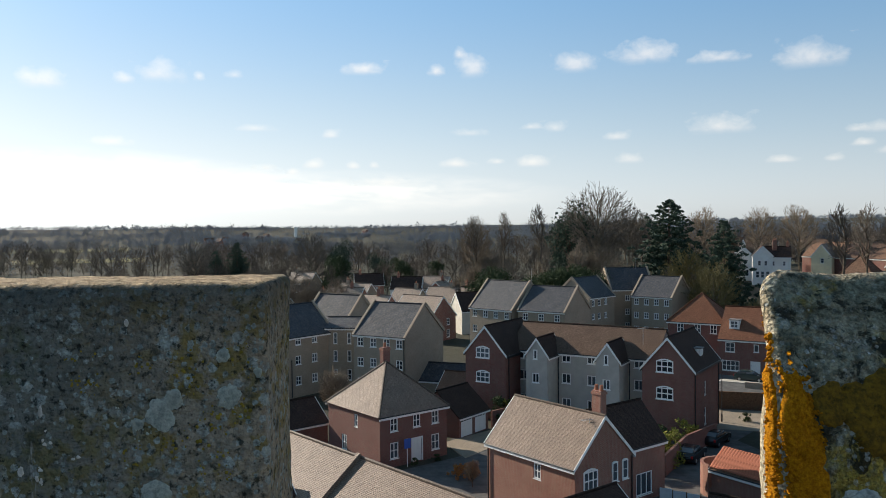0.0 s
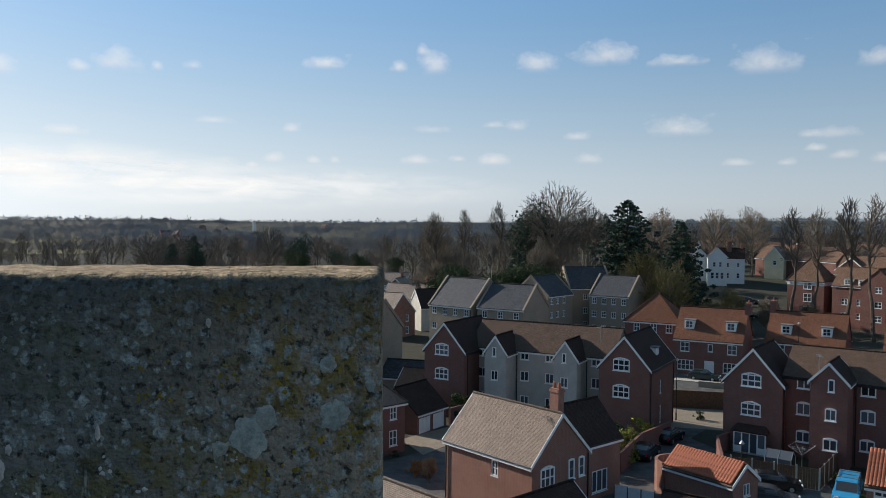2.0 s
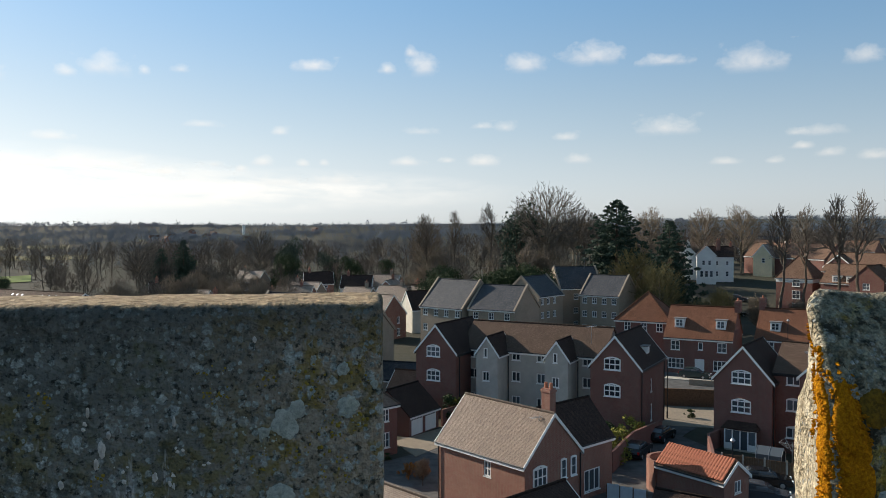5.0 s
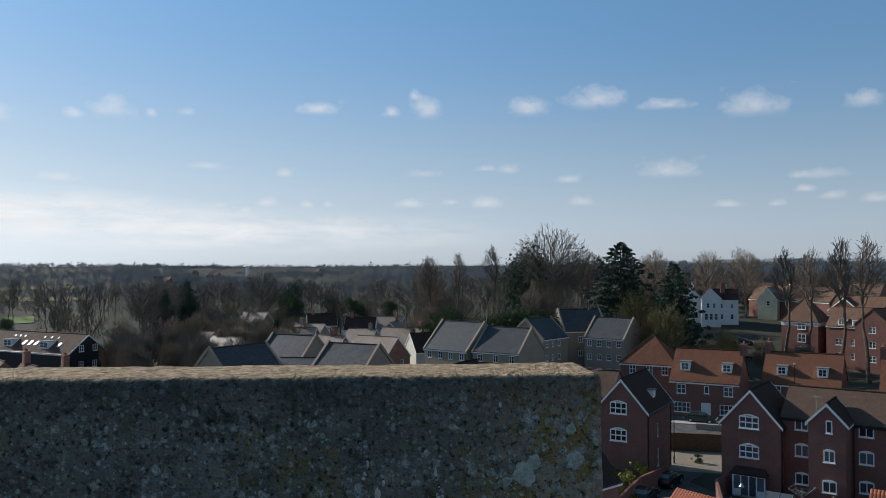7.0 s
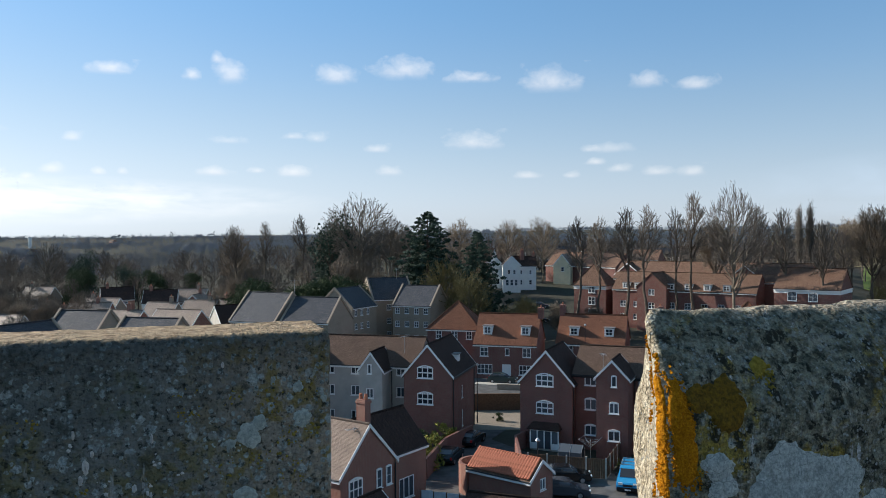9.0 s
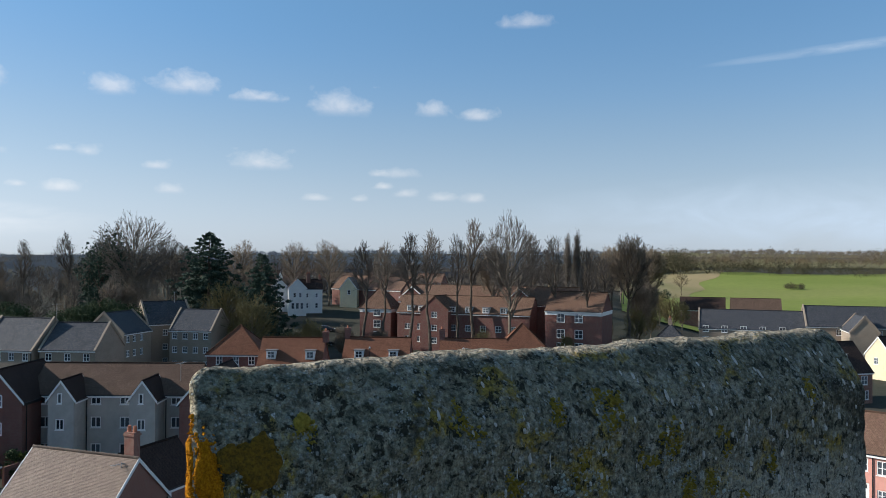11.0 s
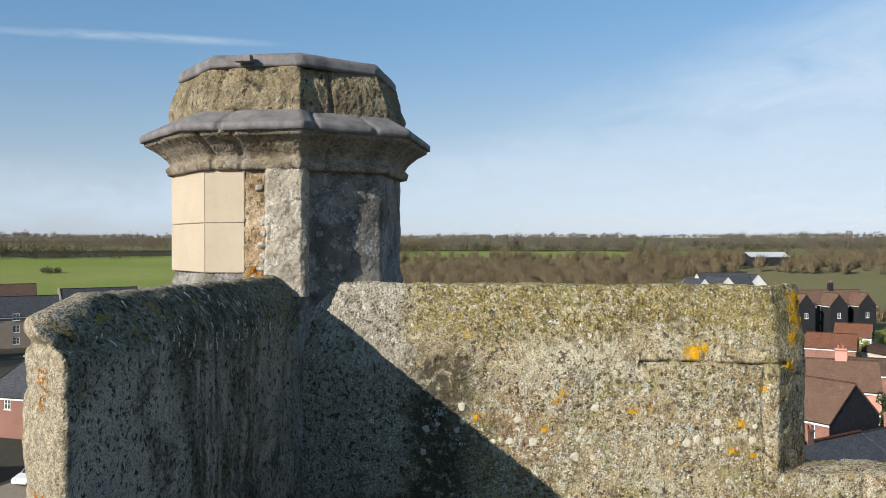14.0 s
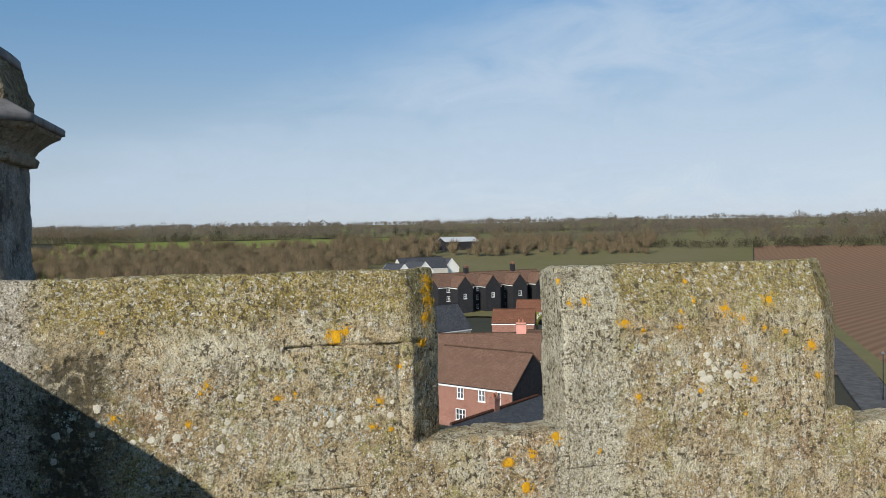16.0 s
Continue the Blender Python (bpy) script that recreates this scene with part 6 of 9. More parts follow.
def estate(x, y, ang, L, W, he, hr, label, us, zs=(1.55, 4.2, 6.75), side="S", pipes=()):
    return house("slate_roofed_flats", label, x, y, ang, L, W, he, hr, BUFF_BRICK, SLATE, copings=True, category="apartments", group="buff brick estate", wins=[(side, u, z, 0.95, 1.15, 2, 2) for u in us for z in zs if z + 1.2 < he], pipes=pipes)


BUFF = "three-storey buff brick flats with a slate roof and coped gables"
estate(-19.2, 109.5, 50, 9.4, 8.0, 8.0, 11.6, BUFF, (-4.0, -1.4, 1.4), pipes=[("S", -5.3, 7.8), ("S", -2.6, 5)])
estate(-4.0, 106.8, -31, 7.8, 9.4, 8.4, 12.0, BUFF, (-2.9, -0.9, 1.1, 3.0), pipes=[("S", 3.75, 8.0)])
estate(-12.9, 118.6, -31, 7.6, 8.4, 8.6, 12.2, BUFF, (-1.0, 1.6), (1.6, 4.3, 7.0), pipes=[("S", -0.1, 8.2)])
house("stair_link", "narrow buff brick link with slit windows between the flats", -11.3, 112.6, -8, 5.4, 6.0, 8.5, 9.6, BUFF_BRICK, SLATE, category="apartments", wins=[("S", u, z, 0.55, 1.5, 1, 2) for u in (-1.0, 0.9) for z in (1.4, 3.9, 6.3)])
estate(13.4, 138.0, -44, 9.0, 9.6, 8.4, 12.6, BUFF, (-3.4, -1.1, 1.1, 3.4), pipes=[("S", 4.4, 8)])
estate(20.4, 132.8, -35, 8.2, 9.6, 8.5, 12.0, BUFF, (-2.8, 0, 2.8))
estate(29.9, 156.5, 45, 8.5, 8.0, 8.5, 11.95, BUFF, (-3.0, -1.0, 1.2))
estate(44.6, 155.6, -40, 8.0, 9.3, 8.5, 12.0, BUFF, (-3.0, -1.0, 1.0, 3.0))
estate(39.5, 163.0, 5, 8.6, 8.0, 9.4, 13.3, BUFF, (-1.0, 1.4), (1.6, 4.3, 7.0))
aerial(17.5, 139.0, 12.4, 2.2, 0)
aerial(41.0, 161.0, 13.0, 2.2, 40)

# ---- houses further off ----
for x, y, ang, L in ((-12.0, 168, -32, 10), (-4.6, 184, -30, 7), (1.6, 228, -22, 9), (3.4, 187, -28, 7.5)):
    house("estate_house", "small brick house with a sunlit buff tiled roof", x, y, ang, L, 7, 4.9, 8, BUFF_BRICK if y > 170 else RED_BRICK, TAN_TILE, verge=WHITE_PAINT, group="buff-roofed estate houses", wins=row("S", (-2, 2), 3.2, 1.0, 1.2, 2, 2), chims=[(2, 0, 0.7, 0.6, 9.2)])
house("estate_house", "red brick house with a sunlit buff tiled roof and gable", -1.2, 158.6, -36, 9.5, 8.4, 4.8, 8.5, RED_BRICK, TAN_TILE, verge=WHITE_PAINT, wins=row("E", (-1.8, 1.6), 2.9, 1.0, 1.3, 2, 2) + row("E", (-1.8, 1.6), 0.5, 1.1, 1.5, 2, 2) + row("S", (-2.5, 2.0), 2.9, 1.0, 1.2, 2, 2))
house("estate_house", "pale rendered house with a dark tiled roof", 9.2, 168.5, 20, 8, 6.5, 4.9, 8.3, CREAM_RENDER, DARK_TILE, verge=WHITE_PAINT, wins=row("S", (-1.5, 1.5), 3.0, 1.0, 1.3, 2, 2))
for x, y, ang, L, wall in ((3.0, 210, 70, 8, RED_BRICK), (-19.5, 192, -20, 9, RED_BRICK), (10.5, 186, -28, 8, RED_BRICK), (-24, 176, -35, 8, CREAM_RENDER), (15.5, 168, -25, 8, RED_BRICK), (-28, 186, 70, 8, BUFF_BRICK)):
    house("estate_house", "brick estate house with a pinkish buff tiled roof", x, y, ang, L, 6.6, 4.8, 7.8, wall, TAN_TILE, verge=WHITE_PAINT, group="buff-roofed estate houses", wins=row("S", (-2, 2), 3.0, 1.0, 1.2, 2, 2) + row("W", (0,), 3.0, 1.0, 1.2, 2, 2), chims=[(1.5, 0, 0.6, 0.6, 8.8)])
for x, y, ang, roof, wall in ((-6, 226, -8, DARK_TILE, WHITE_RENDER), (-18, 202, -28, TAN_TILE, BUFF_BRICK), (-39, 254, -24, TAN_TILE, BUFF_BRICK), (-40, 180, -28, TAN_TILE, BUFF_BRICK), (-18, 243, 8, DARK_TILE, RED_BRICK), (-52, 205, 12, DARK_TILE, RED_BRICK), (-31, 165, -40, TAN_TILE, CREAM_RENDER), (11, 190, 30, DARK_TILE, RED_BRICK)):
    house("estate_house", "far brick house half hidden by bare trees", x, y, ang, 8.5, 7, 4.9, 8, wall, roof, verge=WHITE_PAINT, group="far estate houses", wins=row("S", (-2, 2), 3.0, 1.0, 1.2, 2, 2), chims=[(-2.5, 0, 0.7, 0.6, 9.1)])
house("boarded_house", "long black weatherboarded house with a brown tiled roof", -69, 172, -31, 26, 9, 5.2, 8.6, BLACK_BOARD, UMBER_TILE, verge=WHITE_PAINT, wins=row("E", (-1.6, 1.6), 5.35, 1.1, 1.3, 2, 2) + row("E", (-1.6, 1.6), 2.2, 1.1, 1.3, 2, 2), dormers=[(-1, -6, 5.8, 2.6, 1.4), (-1, 5, 5.8, 2.6, 1.4)], rooflights=[(-2.2, 0.42), (-0.4, 0.42), (1.4, 0.42), (8.2, 0.40), (-7, 0.75), (-5.5, 0.75), (-4, 0.75), (2, 0.75), (4, 0.75), (6, 0.75)])
for i, (x, y) in enumerate(((-59.2, 130.6), (-54.2, 130.0), (-48.6, 130.6))):
    house("chimneyed_cottage", "small brown tiled cottage with a big brick chimney", x, y, -50, 7, 6, 4.6 - 0.7 * i, 7.7 - 0.7 * i, RED_BRICK, UMBER_TILE, chims=[(-1.6, 0, 1.1, 0.9, 9.6 - 0.7 * i)], group="chimneyed cottages")
house("low_roofed_range", "low range with a dark slate roof below the cottages", -56, 107.2, 25, 28, 10, 3.6, 7.85, BUFF_BRICK, SLATE, hip=True, ridge=20)
house("low_roofed_range", "low range with a dark hipped slate roof beside the brick cottage", -41, 114.6, 30, 17, 7, 2.8, 5.8, BUFF_BRICK, SLATE, hip=True, ridge=11)
house("brick_cottage", "red brick cottage with a small white dormer gable", -27.2, 111.0, 14, 5.5, 6.4, 4.4, 8.0, RED_BRICK, DARK_TILE, verge=WHITE_PAINT, dormers=[(-1, 1.3, 5.2, 1.6, 1.2)])

Z_WHITE = terrain(85, 206)
for x, y in ((86.3, 209.4), (84.2, 217.4)):
    house("white_house", "white rendered gabled house with a dark tiled roof", x, y, 70, 6.6, 4.8, 7.3, 9.7, WHITE_RENDER, DARK_TILE, z0=Z_WHITE, verge=WHITE_PAINT, group="white gabled wings",
          wins=row("W", (-0.75, 0.75), 4.6, 0.75, 1.3, 1, 2) + row("W", (-1.2, 0, 1.2), 1.5, 0.85, 1.7, 1, 2))
house("white_house_wing", "white rendered wing with a dark tiled roof and chimney", 90.9, 211.0, -20, 6.4, 5.0, 6.9, 9.4, WHITE_RENDER, DARK_TILE, z0=Z_WHITE, wins=row("S", (-1.0, 1.6), 4.4, 0.7, 1.2, 1, 2) + row("S", (-1.0, 1.6), 1.5, 0.8, 1.4, 1, 2), chims=[(-0.6, -0.6, 1.1, 0.9, 11.1), (2.6, 0.2, 0.7, 0.7, 10.4)])
house("yellow_house", "ochre rendered gabled house with a brown roof", 106.5, 216.5, 50, 9, 5.0, 5.3, 8.4, YELLOW_RENDER, BROWN_TILE, z0=terrain(104, 216), verge=WHITE_PAINT, wins=row("W", (0.2,), 3.4, 0.9, 1.3, 1, 2))
house("long_house", "long low house with a weathered red tiled roof", 112.5, 213, -70, 27, 9, 5.0, 8.7, DARK_BRICK, OLD_RED_TILE, z0=terrain(110, 214))
Z_CARE = 1.6


def white_band(root, L, W, z0, z1):
    """A white painted band under the eaves, right round the house."""
    for n, d in (("S", (-L / 2 - 0.03, L / 2 + 0.03, -W / 2 - 0.04, -W / 2 - 0.005)), ("W", (-L / 2 - 0.04, -L / 2 - 0.005, -W / 2 - 0.03, W / 2 + 0.03)), ("E", (L / 2 + 0.005, L / 2 + 0.04, -W / 2 - 0.03, W / 2 + 0.03))):
        box_part("white_band", (*d, z0, z1), WHITE_PAINT, root)


pavilion = house("hipped_pavilion", "three-storey brick pavilion with a tall hipped red roof and white band", 91.1, 169.9, -50, 7.7, 7.2, 8.9, 13.8, DARK_BRICK, OLD_RED_TILE, z0=Z_CARE, hip=True, eaves=WHITE_PAINT,
                 wins=[("S", 0.5, z, 1.7, 1.75, 2, 2, False) for z in (1.6, 4.3, 6.95)])
white_band(pavilion, 7.7, 7.2, 7.75, 8.72)
house("care_home", "long three-storey brick range with a weathered red tiled roof", 104.3, 152.8, -53, 31, 9, 8.3, 11.9, DARK_BRICK, OLD_RED_TILE, z0=Z_CARE, category="building",
      wins=[("S", u, z, 1.35, 1.3, 2, 2) for u in (-13, -10, -2, 1.5, 5, 8.5, 12) for z in (1.5, 4.3)], dormers=[(-1, u, 8.35, 1.5, 1.25) for u in (-12.4, -9.6, -2.2, 1.6, 5.6, 9.6)])
house("care_home", "long brick range behind with a weathered red tiled roof", 112.4, 155.5, -56, 43, 10, 10.2, 14.0, DARK_BRICK, OLD_RED_TILE, z0=Z_CARE, category="building")
house("care_home_gable", "brick cross wing with a red tiled gable and white windows", 98.8, 155.8, 37, 8, 6.6, 9.1, 12.0, DARK_BRICK, OLD_RED_TILE, z0=Z_CARE, category="building", wins=[("W", 0, z, 1.35, 1.3, 2, 2) for z in (1.5, 4.3, 7.2)])
for x, y in ((102.6, 171.6), (117.0, 148.2)):
    house("care_home_gable", "red tiled cross gable with a white edge on the long roof", x, y, 34, 8, 6.5, 11.0, 13.6, DARK_BRICK, OLD_RED_TILE, z0=Z_CARE, category="building", verge=WHITE_PAINT, group="cross gables")
wing_end = house("care_home_wing", "brick end wing with a white band and tall windows", 117.4, 130.2, -56, 12, 10, 9.75, 13.5, DARK_BRICK, OLD_RED_TILE, z0=Z_CARE, category="building", wins=[("S", u, z, 1.7, 1.8, 2, 2, False) for u in (-2.6, 1.2) for z in (1.3, 4.0, 7.3)])
white_band(wing_end, 12, 10, 8.75, 9.55)
for az_, d, wall, roof in ((22.5, 300, WHITE_RENDER, DARK_TILE), (24, 330, WHITE_RENDER, SLATE), (25.6, 310, CREAM_RENDER, OLD_RED_TILE), (28.2, 330, WHITE_RENDER, OLD_RED_TILE), (30.5, 350, WHITE_RENDER, SLATE), (33, 340, WHITE_RENDER, SLATE), (20.5, 350, WHITE_RENDER, DARK_TILE), (31.8, 300, RED_BRICK, OLD_RED_TILE), (29, 285, RED_BRICK, OLD_RED_TILE), (26.2, 390, WHITE_RENDER, SLATE), (29.5, 420, CREAM_RENDER, OLD_RED_TILE), (34.6, 380, WHITE_RENDER, DARK_TILE), (36.5, 360, CREAM_RENDER, SLATE), (23.2, 400, WHITE_RENDER, OLD_RED_TILE)):
    x, y = polar(az_, d)
    house("hillside_house", "pale house among bare trees on the rise", x, y, -az_ - 20 + (d % 50), 10, 7.5, 5, 8.3, wall, roof, z0=terrain(x, y), group="houses on the rise", wins=row("S", (-3, 0, 3), 3.0, 1.0, 1.3, 1, 1))

rng = random.Random(61)
for i in range(9):
    a_, d = rng.uniform(-36, 14), rng.uniform(850, 1700)
    x, y = polar(a_, d)
    house("far_house", "tiny pale house far off among the woods", x, y, rng.uniform(0, 180), rng.uniform(9, 16), 8, 4.6, 8.0, rng.choice((BUFF_BRICK, RED_BRICK)), rng.choice((UMBER_TILE, OLD_RED_TILE)), z0=terrain(x, y) + 1.5, group="far houses")

# seen through the narrow gap
house("hipped_brick_house", "brick house with a slate hipped roof and stout chimney", 88.4, 61.3, -98, 8.5, 9.0, 4.85, 9.5, RED_BRICK, SLATE, hip=True, chims=[(0.4, -0.6, 1.3, 0.9, 10.9)], wins=row("S", (-2.6, -0.4), 3.2, 0.9, 1.3, 2, 2))
house("pink_house", "pink rendered house with a brown tiled roof and white garage door", 74.2, 45.2, -77, 9.5, 7.0, 5.0, 8.0, PINK_RENDER, OLD_RED_TILE, chims=[(0.4, 0.2, 0.8, 0.6, 9.3)], wins=[("S", 2.7, 3.2, 0.7, 1.2, 2, 2), ("S", 4.2, 3.0, 0.9, 1.3, 2, 2), ("S", 4.2, 0.7, 0.8, 1.0, 2, 2), ("S", 0.2, 3.0, 0.9, 1.3, 2, 2)], garage_doors=[("S", 2.1, 0.05, 2.1, 2.1)], pipes=[("S", 3.45, 4.8)])
house("terrace_house", "dark brick terrace with a brown roof and white dormer", 119.7, 76.5, -17, 12, 8.3, 5.0, 9.2, RED_BRICK, DARK_TILE, dormers=[(-1, 1.5, 6.2, 1.7, 1.4)], wins=row("S", (2, 4.5), 2.9, 1.2, 1.4, 2, 2) + row("S", (2, 4.5), 0.6, 1.6, 1.4, 3, 2))
house("yellow_gabled_house", "pale yellow gabled house with a dark tiled roof", 154, 83.2, -10, 9, 5.6, 4.75, 8.05, YELLOW_RENDER, DARK_TILE, verge=WHITE_PAINT, wins=row("W", (-0.5,), 2.8, 1.0, 1.3, 2, 2))
house("slate_terrace", "long buff brick terrace with a slate roof and juliet balconies", 159.0, 118.2, -51, 23, 9.2, 6.8, 10.7, BUFF_BRICK, SLATE, copings=True, category="apartments", wins=[("S", u, z, 1.3, 1.5, 2, 2) for u in (-10, -6, -2, 2, 6, 10) for z in (0.8, 3.3, 5.8)])
house("slate_terrace", "buff brick flats with a dark slate roof joined to the terrace", 172, 104, -48, 17, 9.2, 7.9, 12.0, BUFF_BRICK, SLATE, copings=True, category="apartments", wins=[("S", u, z, 1.1, 1.3, 2, 2) for u in (-6, -2, 2, 6) for z in (0.8, 3.3, 5.8)])
house("slate_gable", "buff brick cross gable with a stone coping", 166, 97, 42, 9, 5.5, 7.6, 10.6, BUFF_BRICK, SLATE, copings=True, category="apartments")
house("peach_house", "peach rendered house with an orange gabled roof", 252, 124, -20, 11, 8, 5.2, 8.4, ORANGE_RENDER, RED_TILE, verge=WHITE_PAINT)
house("peach_house", "peach house with a long orange roof near the meadow", 236, 98, -60, 18, 8, 5.0, 8.0, ORANGE_RENDER, RED_TILE, verge=WHITE_PAINT)
for x, y, L, roof in ((206.2, 171.2, 13.5, DARK_TILE), (215.8, 159.0, 14.5, UMBER_TILE)):
    house("red_roofed_range", "long range with a dull brown roof at the meadow edge", x, y, -51, L, 7, 6.6, 10.3, RED_BRICK, roof, group="ranges at the meadow edge")
house("small_slate_house", "small house with a grey pyramid roof and chimney", 137.6, 123.2, -50, 9.6, 9.2, 3.0, 8.1, BUFF_BRICK, SLATE, hip=True, chims=[(0, 0, 0.8, 0.7, 9.3)])

# seen over the sunny parapet
brick_house = house("brick_house", "red brick house with brown tiled roof and black boarded gable", 89.1, -24.7, -140, 12, 8.3, 4.95, 8.3, RED_BRICK, OLD_RED_TILE, eaves=WHITE_PAINT, wins=row("S", (-0.9, 2.0, 4.0), 3.2, 0.95, 1.35, 2, 2) + row("S", (-0.9,), 0.8, 1.4, 1.3, 3, 2))
house("rendered_house", "pink rendered house with a long brown tiled roof and chimney", 104.2, -30.0, -104, 15, 7.0, 5.1, 8.1, PINK_RENDER, OLD_RED_TILE, chims=[(3.5, 0.2, 1.3, 0.8, 9.4)])
house("slate_house", "cream house with a steep slate roof and grey gable", 138, -30, -62, 7.5, 7.0, 5.0, 8.9, CREAM_RENDER, SLATE, wins=row("S", (-1.6,), 3.0, 1.6, 1.5, 3, 2))
house("brick_garage", "brick garage with a bright red tiled roof", 161.8, -50.8, -113, 8.6, 6.0, 2.7, 5.2, RED_BRICK, RED_TILE, category="garage")
house("brick_garage", "second brick garage with a red tiled roof", 182.0, -61.6, -114, 7.0, 6.0, 2.7, 5.2, WHITE_RENDER, RED_TILE, category="garage")
shed = house("slate_outbuilding", "low slate-roofed outbuilding with a red ridge and brick stack", 76.0, -22.0, -50, 15, 6.8, 2.4, 4.35, RED_BRICK, SLATE, category="outbuilding", chims=[(-0.3, 0.1, 0.9, 0.6, 5.6)])
bm = bmesh.new()
add_tube(bm, (-7.6, 0, 4.42), (7.6, 0, 4.42), 0.16, 0.16, 8)
finish("ridge_tile", bm, RED_TILE, shed, "red clay ridge tiles")
# Boarding over the gable; its black also carries the shade on that end.
bm = bmesh.new()
ring = [bm.verts.new(p) for p in ((6.03, -4.17, 0.3), (6.03, 4.17, 0.3), (6.03, 4.17, 4.93), (6.03, 0, 8.25), (6.03, -4.17, 4.93))]
back = [bm.verts.new((5.97, v.co.y, v.co.z)) for v in ring]
bm.faces.new(ring)
bm.faces.new(back[::-1])
for i in range(5):
    j = (i + 1) % 5
    bm.faces.new((ring[j], ring[i], back[i], back[j]))
finish("gable_boarding", bm, BLACK_BOARD, brick_house, "black boarded gable end, its black partly standing for shade")
house("slate_outbuilding", "second slate-roofed outbuilding joined end to end", 83.8, -31.5, -50, 9, 7.2, 2.3, 4.3, RED_BRICK, SLATE, category="outbuilding", chims=[(0.6, 0.3, 0.9, 0.7, 5.6)])
house("brick_workshop", "long orange brick workshop with a low brown roof", 125, -50.5, -104, 17, 6.5, 3.4, 5.3, RED_BRICK, UMBER_TILE, category="building", wins=row("S", (2.5, 5.5), 0.8, 1.2, 1.6, 2, 3))


def barrel_shed(x, y, ang, w, length):
    """A low shed with a rounded roof and a glazed white front."""
    root = thing("barrel_shed", "low white-fronted shed with a rounded dark roof", "shed", pose(x, y, 0, 0, 0, ang), "barrel-roofed sheds")
    n, wall_h, rise = 12, 1.5, 1.5
    arc = [(w / 2 * math.cos(math.pi * i / n), wall_h + rise * math.sin(math.pi * i / n)) for i in range(n + 1)]
    bm = bmesh.new()
    rows_ = [[bm.verts.new((px * g, yy, pz + (g - 1) * 0.8)) for px, pz in arc] for yy, g in ((-length / 2 - 0.2, 1.04), (length / 2, 1.04), (length / 2, 0.98), (-length / 2 - 0.2, 0.98))]
    for a in range(4):
        for i in range(n):
            bm.faces.new((rows_[a][i], rows_[a][i + 1], rows_[(a + 1) % 4][i + 1], rows_[(a + 1) % 4][i]))
    finish("roof", bm, UMBER_TILE, root)
    bm = bmesh.new()
    front = [bm.verts.new((px, -length / 2, pz)) for px, pz in [(w / 2, 0)] + arc + [(-w / 2, 0)]]
    rear = [bm.verts.new((v.co.x, length / 2 - 0.05, v.co.z)) for v in front]
    bm.faces.new(front)
    bm.faces.new(rear[::-1])
    for i in range(len(front)):
        j = (i + 1) % len(front)
        bm.faces.new((front[j], front[i], rear[i], rear[j]))
    finish("wall", bm, CREAM_RENDER, root)
    for i in range(3):
        box_part("pane", (-w * 0.32 + i * w * 0.22, -w * 0.32 + (i + 1) * w * 0.22 - 0.1, -length / 2 - 0.04, -length / 2 + 0.02, 1.0, 2.1), GLASS, root)


barrel_shed(161, -61.0, -69, 6.0, 8)
barrel_shed(163.5, -67.6, -69, 6.0, 8)
house("weatherboarded_terrace", "row of black weatherboarded houses with red tiled gables", 214, -59, -74, 34, 9, 7.2, 10.4, BLACK_BOARD, OLD_RED_TILE, chims=[(-6, 0, 1.2, 0.9, 12.0), (9, 0, 1.2, 0.9, 12.4)], wins=[("S", u, z, 1.0, 1.3, 2, 2) for u in (-14, -9.5, -5, -0.5, 4, 8.5, 13) for z in (0.8, 3.3, 5.6)])
for u in (-11, -2.5, 6.0, 13.5):
    c, s_ = math.cos(radians(-74)), math.sin(radians(-74))
    house("terrace_gable", "black weatherboarded gable with a red tiled roof", 214 + c * u + s_ * 5.4, -59 + s_ * u - c * 5.4, 16, 5.5, 4.6, 7.2, 10.0, BLACK_BOARD, OLD_RED_TILE, group="terrace gables", wins=row("W", (0,), 4.0, 1.0, 1.3, 2, 2))
for x, y in ((312, -50), (331, -62), (352, -78)):
    house("white_gabled_house", "white gabled house with a dark slate roof", x, y, 25, 12, 8, 5.6, 9.6, WHITE_RENDER, SLATE, z0=terrain(x, y) - 0.5, verge=WHITE_PAINT, group="white gabled houses")
house("slate_hall", "long slate-roofed house with a pale gable behind", 345, -66, -72, 22, 10, 6, 10.5, CREAM_RENDER, SLATE, z0=terrain(345, -66) - 0.5)
barn = house("farm_barn", "long grey sheeted barn with a pale roof", 508, -122, -78, 24, 13, 5.5, 8.0, BLACK_BOARD, plain("pale_sheeting", (0.5, 0.52, 0.52), 0.5), z0=terrain(508, -122), category="barn")
mast_x, mast_y = polar(-9.25, 1450)
tower_far = thing("water_tower", "slim white tower far off among the trees", "tower", pose(mast_x, mast_y, terrain(mast_x, mast_y)))
bm = bmesh.new()
add_tube(bm, (0, 0, 0), (0, 0, 16), 2.6, 2.6, 12)
finish("column", bm, WHITE_RENDER, tower_far)
bm = bmesh.new()
add_tube(bm, (0, 0, 15.5), (0, 0, 17.5), 3.2, 3.4, 12)
finish("tank", bm, WHITE_RENDER, tower_far)

